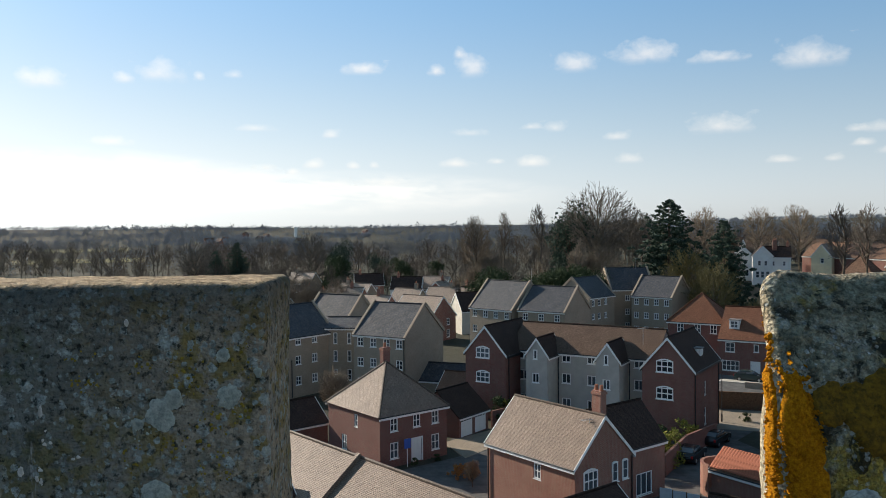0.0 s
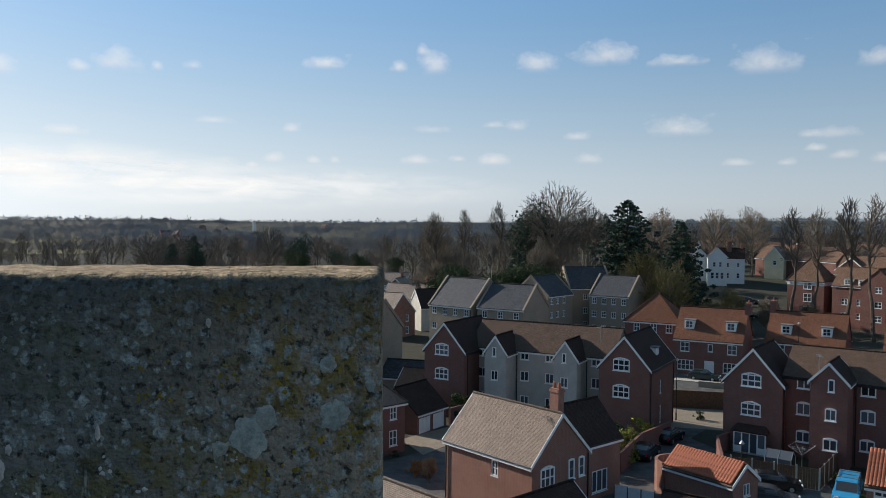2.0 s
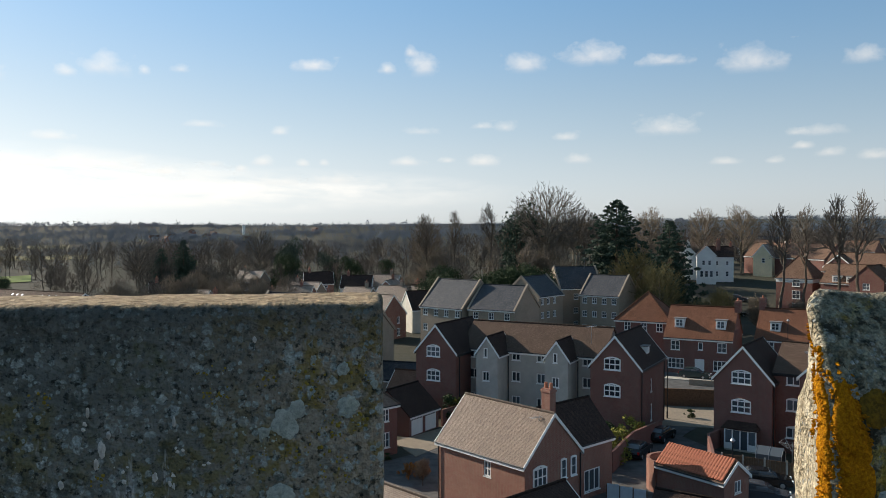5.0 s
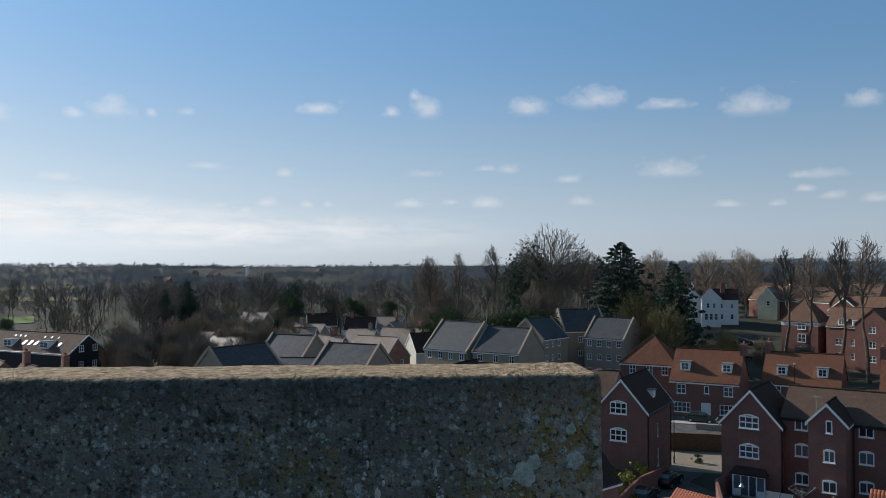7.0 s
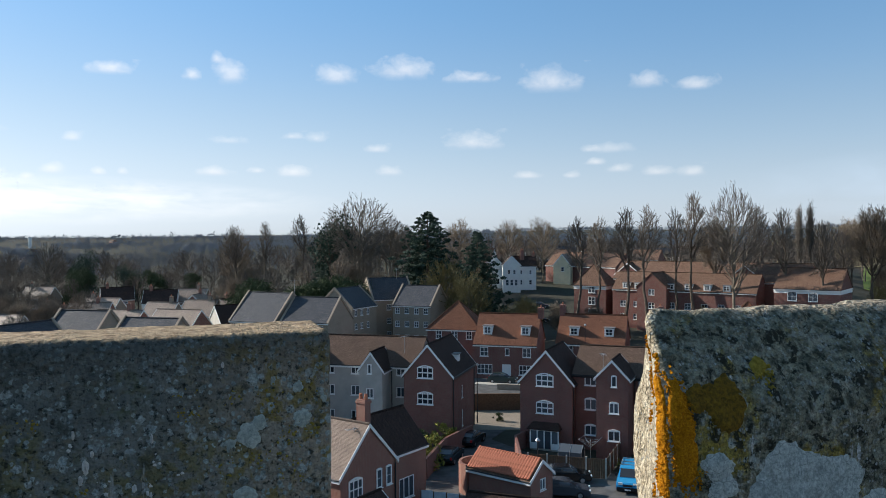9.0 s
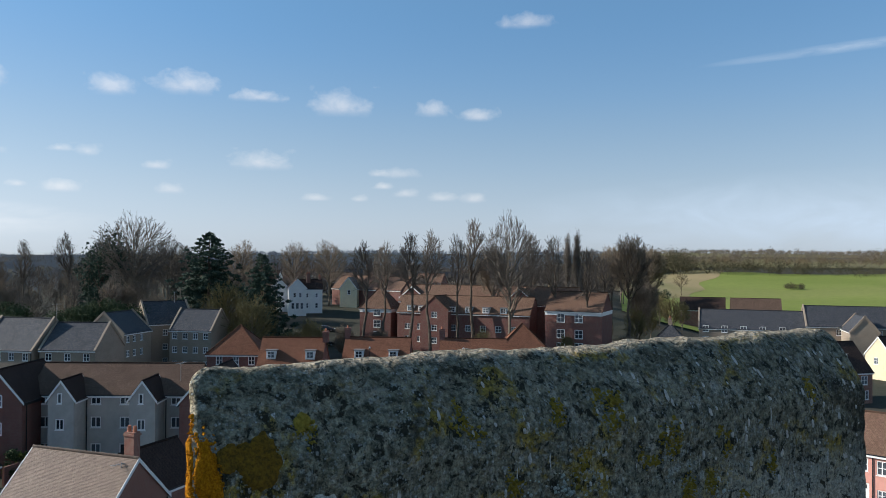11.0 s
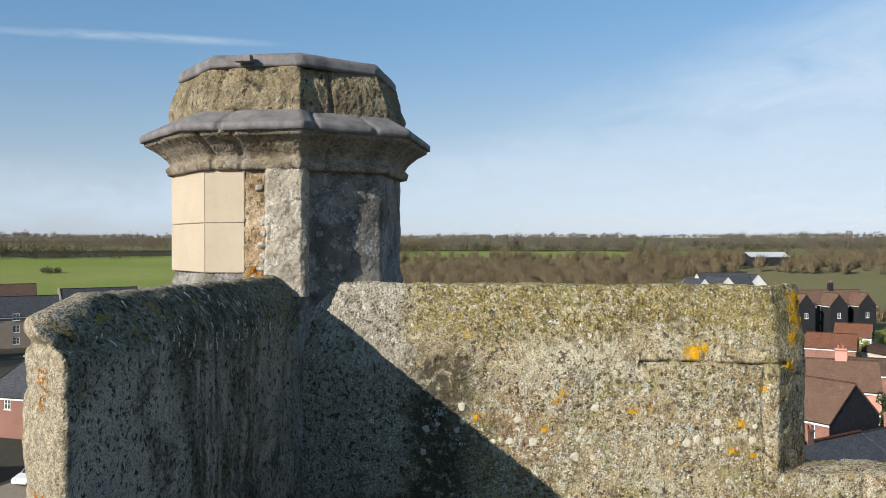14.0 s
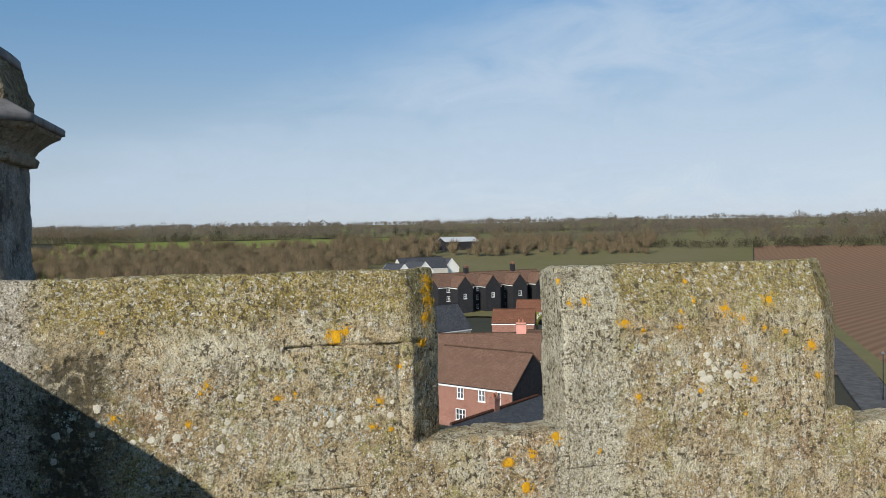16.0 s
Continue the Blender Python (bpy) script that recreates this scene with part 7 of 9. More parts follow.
# ---- ground, roads and fields ----
rings = [0, 12, 25, 45, 70, 100, 130, 160, 185, 210, 240, 275, 310, 350, 400, 450, 500, 560, 620, 700, 800, 920, 1060, 1250, 1500, 1800, 2200, 2700, 3300, 4000, 4700]
verts, faces, SEG = [(0, 0, -0.02)], [], 180
for d in rings[1:]:
    for i in range(SEG):
        x, y = polar(i * 360 / SEG, d)
        verts.append((x, y, terrain(x, y) - 0.02))
for i in range(SEG):
    faces.append((0, 1 + (i + 1) % SEG, 1 + i))
for r in range(len(rings) - 2):
    for i in range(SEG):
        a, b = 1 + r * SEG, 1 + (r + 1) * SEG
        j = (i + 1) % SEG
        faces.append((a + i, a + j, b + j, b + i))
me = bpy.data.meshes.new("ground")
me.from_pydata(verts, [], faces)
tagged(link("ground", me, GROUND), "rough winter grass and earth reaching the low hills", "ground", kind="structure")


def sheet(name, label, material, az0, az1, d0, d1, lift, category="field", wave=0.0, n=28, m=16, slant=0.0):
    """A field that lies on the land between two bearings and two distances."""
    verts, faces = [], []
    for j in range(m + 1):
        for i in range(n + 1):
            f = j / m
            a = az0 + (az1 - az0 + slant * (f - 1) + (0.8 * noise.noise(Vector((f * 5, az1, 2))) if slant else 0)) * i / n
            e = wave * noise.noise(Vector((a * 0.35, d0 * 0.01, 5)))
            d = (d0 + (d1 - d0) * j / m) * (1 + e * (1 if j in (0, m) else 0.5))
            x, y = polar(a, d)
            verts.append((x, y, terrain(x, y) + lift))
    for j in range(m):
        for i in range(n):
            a = j * (n + 1) + i
            faces.append((a, a + 1, a + n + 2, a + n + 1)[::-1])
    me = bpy.data.meshes.new(name)
    me.from_pydata(verts, [], faces)
    return tagged(link(name, me, material), label, category, kind="structure")


sheet("rough_grass", "dull winter grass over the far valley side", DULL_FIELD, 42, 150, 660, 2450, 0.25, n=70, m=24)
sheet("rough_grass", "olive rough grass between scrub and pasture", DULL_FIELD, 72, 101, 300, 556, 0.3, n=20, m=8)
for a0, a1, d0, d1 in ((100, 106, 820, 960), (108, 113, 860, 1060), (116, 123, 760, 900), (84, 90, 900, 1010), (93, 98, 1300, 1600), (125, 135, 1000, 1300), (110, 117, 1350, 1700)):
    sheet("meadow", "small green field on the far valley side", MEADOW, a0, a1, d0, d1, 0.6, wave=0.03, n=12, m=6)
sheet("meadow", "broad bright green meadow sloping up to a hedgerow", MEADOW, 45, 80, 250, 585, 0.35, wave=0.03)
sheet("rough_grass", "straw-coloured rough grass beside the meadow", STRAW, 40, 51.8, 400, 600, 0.42, wave=0.05, slant=2.6)
sheet("meadow", "green pasture strip beyond the scrub", MEADOW, 77, 101, 560, 640, 0.5, wave=0.02)
sheet("meadow", "dull green hill pasture beyond the barn", DULL_FIELD, 100, 114, 560, 760, 0.5, wave=0.02)
sheet("meadow", "wide olive-coloured pasture behind the terrace", DULL_FIELD, 96, 123.4, 200, 510, 0.4, wave=0.02)
sheet("rough_grass", "tangled rough grass beyond the ploughed field", DULL_FIELD, 100, 150, 505, 668, 0.22, n=30, m=8)
sheet("ploughed_field", "bare brown ploughed field with long furrows", PLOUGH, 123.5, 150, 128, 520, 0.4, wave=0.01)
sheet("meadow", "small green paddock among bare trees", LAWN, -30, -22.4, 348, 392, 0.3, wave=0.04)
sheet("meadow", "pale field far off beyond the woods", DULL_FIELD, -34, -20, 820, 960, 0.5)
for a0, a1, d0, d1 in ((-27, -19, 560, 640), (-16, -10, 1150, 1300)):
    sheet("meadow", "dull green field between far woods", DULL_FIELD, a0, a1, d0, d1, 0.5, n=10, m=6)


def flat(name, label, material, pts, lift=0.012, category="paving", kind="structure"):
    bm = bmesh.new()
    top = [bm.verts.new((x, y, lift)) for x, y in pts]
    lowv = [bm.verts.new((x, y, -0.3)) for x, y in pts]
    bm.faces.new(top)
    for i in range(len(pts)):
        j = (i + 1) % len(pts)
        bm.faces.new((top[i], lowv[i], lowv[j], top[j]))
    bmesh.ops.recalc_face_normals(bm, faces=bm.faces[:])
    auto_uv(bm)
    return tagged(finish(name, bm, material), label, category, kind=kind)


flat("road", "worn grey asphalt street between the houses", ASPHALT, [(8, 40), (30, 40), (42, 58), (33, 74), (31, 82), (38, 90), (48, 104), (70, 90), (76, 96), (44, 121), (34, 108), (20, 84), (14, 62)], 0.02, "road")
flat("yard", "shaded asphalt yard in front of the brick house", ASPHALT, [(-8, 60), (5, 60), (9, 75), (8, 88), (2, 84), (3.2, 78), (-4, 72.5)], 0.03)
flat("driveway", "buff block-paved drive to the garage", BLOCK_PAVING, [(1.2, 82.5), (3.2, 77.0), (8.0, 83), (6.5, 87.5)], 0.06)
flat("pavement", "sunlit buff paving beside the retaining wall", BLOCK_PAVING, [(30.2, 86.8), (36.4, 84.6), (45, 82), (47, 91.6), (39.8, 94.0), (33.0, 96.0)], 0.05, "pavement")
flat("pavement", "pale concrete footway along the terrace", CONCRETE, [(40, 112.5), (56, 103.5), (56.8, 105), (41, 114)], 0.12, "pavement")
flat("road", "grey country lane beside the ploughed field", ASPHALT, [(60, -60.4), (90.8, -79.3), (103.7, -87.8), (122, -98.8), (133.5, -105.5), (180, -133), (182.6, -128.6), (136.1, -101.2), (106.3, -83.5), (93.4, -75.0), (62.6, -56)], 0.45, "road")
flat("verge", "dull grass verge along the lane", DULL_FIELD, [(60, -60.6), (56, -68), (105, -91.7), (149.5, -118.2), (180, -136), (180, -133.2), (133.5, -105.7), (122, -99.0), (103.7, -88.0), (90.8, -79.5)], 0.44, "verge")
flat("yard", "tan paved forecourt of the pink house", BLOCK_PAVING, [(58, 52), (70, 50), (72, 36), (60, 34)], 0.03)


def run_of_wall(name, label, pts, h, t, material, category="wall", cap=None):
    root = thing(name, label, category, kind="structure")
    for (x0, y0), (x1, y1) in zip(pts, pts[1:]):
        a, L = math.atan2(y1 - y0, x1 - x0), math.hypot(x1 - x0, y1 - y0)
        w = box_part("wall_run", (0, L, -t / 2, t / 2, -0.2, h), material, root)
        w.matrix_local = pose(x0, y0, 0, 0, 0, math.degrees(a))
        if cap:
            c = box_part("coping", (-0.03, L + 0.03, -t / 2 - 0.04, t / 2 + 0.04, h, h + 0.06), cap, root)
            c.matrix_local = w.matrix_local.copy()
    return root


run_of_wall("garden_wall", "dark red brick garden wall by the parked cars", [(20.2, 70.5), (24.3, 77.2), (28.6, 81.5)], 1.9, 0.25, DARK_BRICK, cap=CONCRETE)
run_of_wall("garden_wall", "red brick wall enclosing the flats' garden", [(28.9, 69.0), (31.5, 76.5), (34.0, 78.6)], 1.7, 0.25, DARK_BRICK, cap=CONCRETE)
run_of_wall("street_wall", "low buff wall with a pale coping along the street", [(42.0, 108.0), (47, 105.2), (56, 100.2)], 0.8, 0.3, BUFF_BRICK, cap=CONCRETE)
run_of_wall("retaining_wall", "dark timber-clad retaining wall beside the street", [(32.0, 96.9), (39.8, 94.5), (46, 92.6)], 2.1, 0.25, WOOD_FENCE, cap=CONCRETE)
run_of_wall("garden_wall", "brick wall beside the double garage", [(6.6, 88.6), (10.5, 92.5)], 1.8, 0.25, DARK_BRICK, cap=CONCRETE)


def fence(label, p, q, h, bays):
    root = thing("fence", label, "fence")
    p, q = Vector((*p, 0)), Vector((*q, 0))
    a = math.degrees(math.atan2(q.y - p.y, q.x - p.x))
    L = (q - p).length / bays
    for i in range(bays + 1):
        o = box_part("post", (-0.06, 0.06, -0.06, 0.06, -0.1, h + 0.12), CONCRETE, root)
        o.matrix_local = Matrix.Translation(p.lerp(q, i / bays)) @ pose(0, 0, 0, 0, 0, a)
        if i < bays:
            n = 8
            for j in range(n):
                b = box_part("board", (0.08 + (L - 0.16) * j / n, 0.07 + (L - 0.16) * (j + 0.96) / n, -0.02, 0.02 + 0.006 * (j % 2), 0.05, h), WOOD_FENCE, root)
                b.matrix_local = Matrix.Translation(p.lerp(q, i / bays)) @ pose(0, 0, 0, 0, 0, a)


fence("brown boarded fence with concrete posts behind the cars", (29.8, 69.5), (35.6, 65.4), 1.8, 4)
fence("brown boarded fence beside the blue van", (35.6, 65.4), (40.0, 70.5), 1.8, 4)


def hoarding(p, q, h, count):
    """Pale boards on end, propped along the passage."""
    d = Vector((q[0] - p[0], q[1] - p[1], 0))
    root = thing("hoarding", "pale blue-white boards standing along the passage", "boards", pose(p[0], p[1], 0.02, 0, 0, math.degrees(math.atan2(d.y, d.x))))
    w = d.length / count
    for i in range(count):
        box_part("board", (i * w + 0.04, (i + 1) * w - 0.06, -0.02 - 0.03 * (i % 2), 0.01 - 0.03 * (i % 2), 0.03, h - 0.08 * i), PALE_BOARD, root, bevel=0.008)
    for i in range(count + 1):
        box_part("post", (i * w - 0.04, i * w + 0.03, 0.012, 0.08, 0.0, h - 0.1), WOOD_FENCE, root, bevel=0.008)


PALE_BOARD = plain("pale_blue_white_board", (0.58, 0.63, 0.68), 0.6, vary=0.1)
hoarding((17.9, 64.0), (20.7, 62.5), 1.25, 3)


def street_lamp(x, y, h, label, turn=0):
    root = thing("street_lamp", label, "street lamp", pose(x, y, 0, 0, 0, turn), "street lamps")
    bm = bmesh.new()
    add_tube(bm, (0, 0, 0), (0, 0, 0.9), 0.09, 0.09, 8)
    add_tube(bm, (0, 0, 0.9), (0, 0, h), 0.06, 0.045, 8)
    finish("column", bm, DARK_PAINT, root)
    bm = bmesh.new()
    add_tube(bm, (0, 0, h), (0, 0, h + 0.12), 0.10, 0.22, 10)
    add_tube(bm, (0, 0, h + 0.12), (0, 0, h + 0.34), 0.22, 0.05, 10)
    finish("lantern", bm, GALVANISED, root)


street_lamp(27.2, 61.6, 5.0, "slim dark street lamp in front of the pantiled store")
street_lamp(32.2, 89.6, 6.7, "dark street lamp at the corner of the brick wing")
for x, y in ((58, 112), (70, 104), (80, 97), (52, 128)):
    street_lamp(x, y, 8.0, "tall dark street lamp among the terrace houses")
street_lamp(84, -73, 6.0, "pale lamp column beside the country lane")

# ---- vehicles ----


def car(label, x, y, ang, paint, kind="car", name="car"):
    """A parked vehicle, nose towards its own +x."""
    root = thing(name, label, "van" if kind == "van" else "pickup" if kind == "pickup" else "car", pose(x, y, 0.02, 0, 0, ang))
    L, W, belt, top = (4.9, 1.95, 1.17, 1.92) if kind == "van" else (5.1, 1.85, 1.05, 1.78) if kind == "pickup" else (4.3, 1.78, 0.92, 1.48)
    if kind == "van":
        low_, cabin = [(-2.4, 0.35), (2.4, 0.35), (2.45, 0.75), (2.32, 0.98), (1.5, 1.17), (-2.42, 1.2)], [(-2.40, 1.18), (1.5, 1.15), (0.62, 1.82), (0.3, 1.92), (-2.3, 1.92)]
    elif kind == "pickup":
        low_, cabin = [(-2.5, 0.45), (2.5, 0.45), (2.55, 0.9), (2.3, 1.08), (1.0, 1.15), (-0.9, 1.15), (-2.5, 1.1)], [(-0.9, 1.13), (1.0, 1.13), (0.35, 1.72), (-0.05, 1.78), (-0.75, 1.76)]
    else:
        low_, cabin = [(-2.1, 0.28), (2.1, 0.28), (2.15, 0.62), (1.95, 0.80), (0.95, 0.94), (-1.95, 0.98), (-2.12, 0.7)], [(-1.85, 0.95), (1.0, 0.93), (0.25, 1.40), (-0.2, 1.48), (-1.2, 1.46)]
    for nm, prof, half, mat, inset in (("body", low_, W / 2, paint, 0.0), ("cabin", cabin, W / 2 - 0.09, paint, 0.10)):
        bm = bmesh.new()
        ya = [bm.verts.new((px, -half + (inset if pz > belt + 0.1 else 0), pz)) for px, pz in prof]
        yb = [bm.verts.new((px, half - (inset if pz > belt + 0.1 else 0), pz)) for px, pz in prof]
        bm.faces.new(ya)
        bm.faces.new(yb[::-1])
        for i in range(len(prof)):
            j = (i + 1) % len(prof)
            bm.faces.new((ya[j], ya[i], yb[i], yb[j]))
        bmesh.ops.bevel(bm, geom=bm.edges[:], offset=0.06, segments=2, affect='EDGES')
        bmesh.ops.recalc_face_normals(bm, faces=bm.faces[:])
        finish(nm, bm, mat, root)
    cx = [p[0] for p in cabin]
    z0, z1 = belt + 0.06, top - 0.14
    for sy in (-1, 1):
        for u0, u1 in ((0.10, 0.46), (0.50, 0.80)):
            a, b = min(cx) + (max(cx) - min(cx)) * u0, min(cx) + (max(cx) - min(cx)) * u1
            bm = bmesh.new()
            add_box(bm, a, b, sy * (W / 2 - 0.155) - 0.03, sy * (W / 2 - 0.155) + 0.03, z0, z1)
            bmesh.ops.bevel(bm, geom=bm.edges[:], offset=0.02, segments=1, affect='EDGES')
            finish("side_window", bm, GLASS, root)
    (fx0, fz0), (fx1, fz1) = cabin[1], cabin[2]
    bm = bmesh.new()
    n = Vector((fz1 - fz0, 0, fx0 - fx1)).normalized() * 0.02
    q = [Vector((fx0 + (fx1 - fx0) * f, s * (W / 2 - 0.24), fz0 + (fz1 - fz0) * f)) + n for f, s in ((0.1, -1), (0.1, 1), (0.9, 1), (0.9, -1))]
    slab(bm, q, 0.03)
    finish("windscreen", bm, GLASS, root)
    (fx0, fz0), (fx1, fz1) = cabin[0], cabin[-1]
    bm = bmesh.new()
    n = Vector((-(fz1 - fz0), 0, fx1 - fx0)).normalized() * 0.02
    q = [Vector((fx0 + (fx1 - fx0) * f, s * (W / 2 - 0.24), fz0 + (fz1 - fz0) * f)) + n for f, s in ((0.25, 1), (0.25, -1), (0.85, -1), (0.85, 1))]
    slab(bm, q, 0.03)
    finish("rear_window", bm, GLASS, root)
    for sx in (-0.31 * L, 0.30 * L):
        for sy in (-1, 1):
            bm = bmesh.new()
            add_tube(bm, (sx, sy * (W / 2 - 0.2), 0.32), (sx, sy * (W / 2 + 0.01), 0.32), 0.32, 0.32, 16)
            wheel = finish("wheel", bm, RUBBER, root)
            bm = bmesh.new()
            add_tube(bm, (sx, sy * (W / 2), 0.32), (sx, sy * (W / 2 + 0.02), 0.32), 0.20, 0.18, 12)
            finish("rim", bm, GALVANISED, wheel)
    nose, tail = max(p[0] for p in low_), min(p[0] for p in low_)
    for sy in (-1, 1):
        box_part("headlight", (nose - 0.12, nose + 0.02, sy * 0.62 - 0.18, sy * 0.62 + 0.18, belt - 0.33, belt - 0.17), WHITE_PAINT, root, bevel=0.02)
        box_part("tail_light", (tail - 0.02, tail + 0.1, sy * 0.72 - 0.1, sy * 0.72 + 0.1, belt - 0.28, belt - 0.02), RED_LAMP, root, bevel=0.02)
    if kind == "van":
        box_part("bumper", (nose - 0.2, nose + 0.06, -W / 2 + 0.04, W / 2 - 0.04, 0.30, 0.62), RUBBER, root, "dark grey plastic bumper", 0.05)
        box_part("grille", (nose - 0.1, nose + 0.03, -0.40, 0.40, 0.70, 0.86), DARK_PAINT, root, bevel=0.015)
        box_part("number_plate", (nose + 0.05, nose + 0.075, -0.26, 0.26, 0.40, 0.51), WHITE_PAINT, root, bevel=0.004)
        for sy in (-1, 1):
            box_part("mirror", (1.05, 1.17, sy * (W / 2 + 0.10) - 0.10, sy * (W / 2 + 0.10) + 0.10, 1.2, 1.45), DARK_PAINT, root, bevel=0.03)
            tube_part("roof_rail", [(-2.0, sy * 0.72, 1.99), (0.2, sy * 0.72, 1.99)], 0.025, GALVANISED, root)
        for u in (-1.9, -0.9, 0.1):
            tube_part("roof_bar", [(u, -0.8, 1.95), (u, 0.8, 1.95)], 0.03, GALVANISED, root)
    return root


RED_LAMP = plain("red_lens", (0.4, 0.02, 0.02), 0.3)


def paint(name, c):
    return plain(name, c, 0.22, 0.0, 0.05, spec=0.6)


BLACK_CAR, GREY_CAR, WHITE_CAR, BLUE_VAN, GREEN_CAR = paint("black_car_paint", (0.012, 0.012, 0.014)), paint("grey_car_paint", (0.06, 0.065, 0.075)), paint("white_car_paint", (0.75, 0.76, 0.77)), paint("sky_blue_van_paint", (0.03, 0.27, 0.52)), paint("dark_green_car_paint", (0.03, 0.05, 0.05))
car("black hatchback parked by the brick garden wall", 24.2, 75.6, 55, BLACK_CAR)
car("black estate car parked beside the brick wing", 28.4, 81.0, 50, BLACK_CAR)
car("bright blue van parked in front of the garage", 36.5, 62.8, 235, BLUE_VAN, "van", "van")
car("dark saloon parked behind the pantiled store", 32.0, 66.0, -20, BLACK_CAR)
car("silver-grey car parked near the pantiled store", 30.0, 62.4, -25, GREY_CAR)
car("dark green car parked in front of the orange-roofed terrace", 44.6, 112.6, -33, GREEN_CAR)
car("dark car parked along the terrace street", 49.2, 109.6, -33, BLACK_CAR)
car("pale car parked nose-in outside the pink house", 68.6, 41.4, 25, WHITE_CAR)
car("pale car parked by the pink house", 69.0, 48.5, 180, WHITE_CAR)
for i, (x, y, p) in enumerate(((66, 178, GREY_CAR), (72, 175, GREEN_CAR), (78, 172, BLACK_CAR), (84, 185, GREY_CAR), (225, 142, WHITE_CAR), (229, 138, GREY_CAR))):
    o = car("car parked far off in the open car park", x, y, -30, p)
    o.location.z = terrain(x, y) + 0.03

# the rotary clothes dryer and a small greenhouse in the garden
dryer = thing("clothes_dryer", "folding rotary clothes dryer standing in the garden", "clothes dryer", pose(37.3, 71.5, 0))
tube_part("pole", [(0, 0, 0), (0, 0, 2.0)], 0.03, GALVANISED, dryer)
for i in range(4):
    a = math.tau * i / 4
    tube_part("arm", [(0, 0, 1.2), (1.3 * math.cos(a), 1.3 * math.sin(a), 2.1)], 0.02, GALVANISED, dryer, 5)
    b = math.tau * (i + 1) / 4
    for f in (0.5, 0.75, 1.0):
        tube_part("line", [(1.3 * f * math.cos(a), 1.3 * f * math.sin(a), 1.2 + 0.9 * f), (1.3 * f * math.cos(b), 1.3 * f * math.sin(b), 1.2 + 0.9 * f)], 0.008, WHITE_PAINT, dryer, 4)
shed = thing("greenhouse", "small glazed garden greenhouse by the fence", "greenhouse", pose(34.6, 70.2, 0, 0, 0, -40))
for x in (-1.1, 0, 1.1):
    for y in (-0.8, 0.8):
        tube_part("post", [(x, y, 0), (x, y, 1.5)], 0.03, GALVANISED, shed, 5)
    tube_part("rafter", [(x, -0.8, 1.5), (x, 0, 2.1), (x, 0.8, 1.5)], 0.03, GALVANISED, shed, 5)
for sy in (-1, 1):
    bm = bmesh.new()
    slab(bm, [(-1.1, sy * 0.8, 1.5), (1.1, sy * 0.8, 1.5), (1.1, 0, 2.1), (-1.1, 0, 2.1)][::-sy], 0.02)
    finish("roof_pane", bm, GLASS, shed)
    box_part("side_pane", (-1.1, 1.1, sy * 0.8 - 0.01, sy * 0.8 + 0.01, 0.1, 1.5), GLASS, shed)
sign = thing("estate_agent_board", "white sale board on a post in front of the brick house", "sign", pose(-2.2, 74.6, 0, 0, 0, 38))
tube_part("post", [(0, 0, 0), (0, 0, 2.6)], 0.04, WHITE_PAINT, sign)
box_part("board", (-0.35, 0.35, -0.06, -0.03, 1.7, 2.6), paint("blue_board", (0.05, 0.12, 0.45)), sign)


def wheelie_bin(x, y, turn, material, label):
    root = thing("wheelie_bin", label, "bin", pose(x, y, 0.03, 0, 0, turn), "wheeled bins")
    bm = bmesh.new()
    add_box(bm, -0.24, 0.24, -0.28, 0.28, 0.04, 0.95)
    for v in bm.verts:
        if v.co.z < 0.5:
            v.co.x *= 0.82
            v.co.y *= 0.82
    bmesh.ops.bevel(bm, geom=bm.edges[:], offset=0.03, segments=2, affect='EDGES')
    finish("body", bm, material, root)
    box_part("lid", (-0.27, 0.27, -0.33, 0.30, 0.95, 1.03), material, root, bevel=0.02)
    for sx in (-0.24, 0.20):
        bm = bmesh.new()
        add_tube(bm, (sx, 0.26, 0.12), (sx + 0.05, 0.26, 0.12), 0.12, 0.12, 12)
        finish("wheel", bm, RUBBER, root)


wheelie_bin(36.9, 61.2, 40, plain("green_plastic", (0.035, 0.10, 0.03), 0.5), "green wheeled bin beside the white garage door")
wheelie_bin(37.6, 60.7, 40, plain("grey_plastic", (0.05, 0.055, 0.06), 0.5), "dark grey wheeled bin beside the garage")

# ---- trees ----


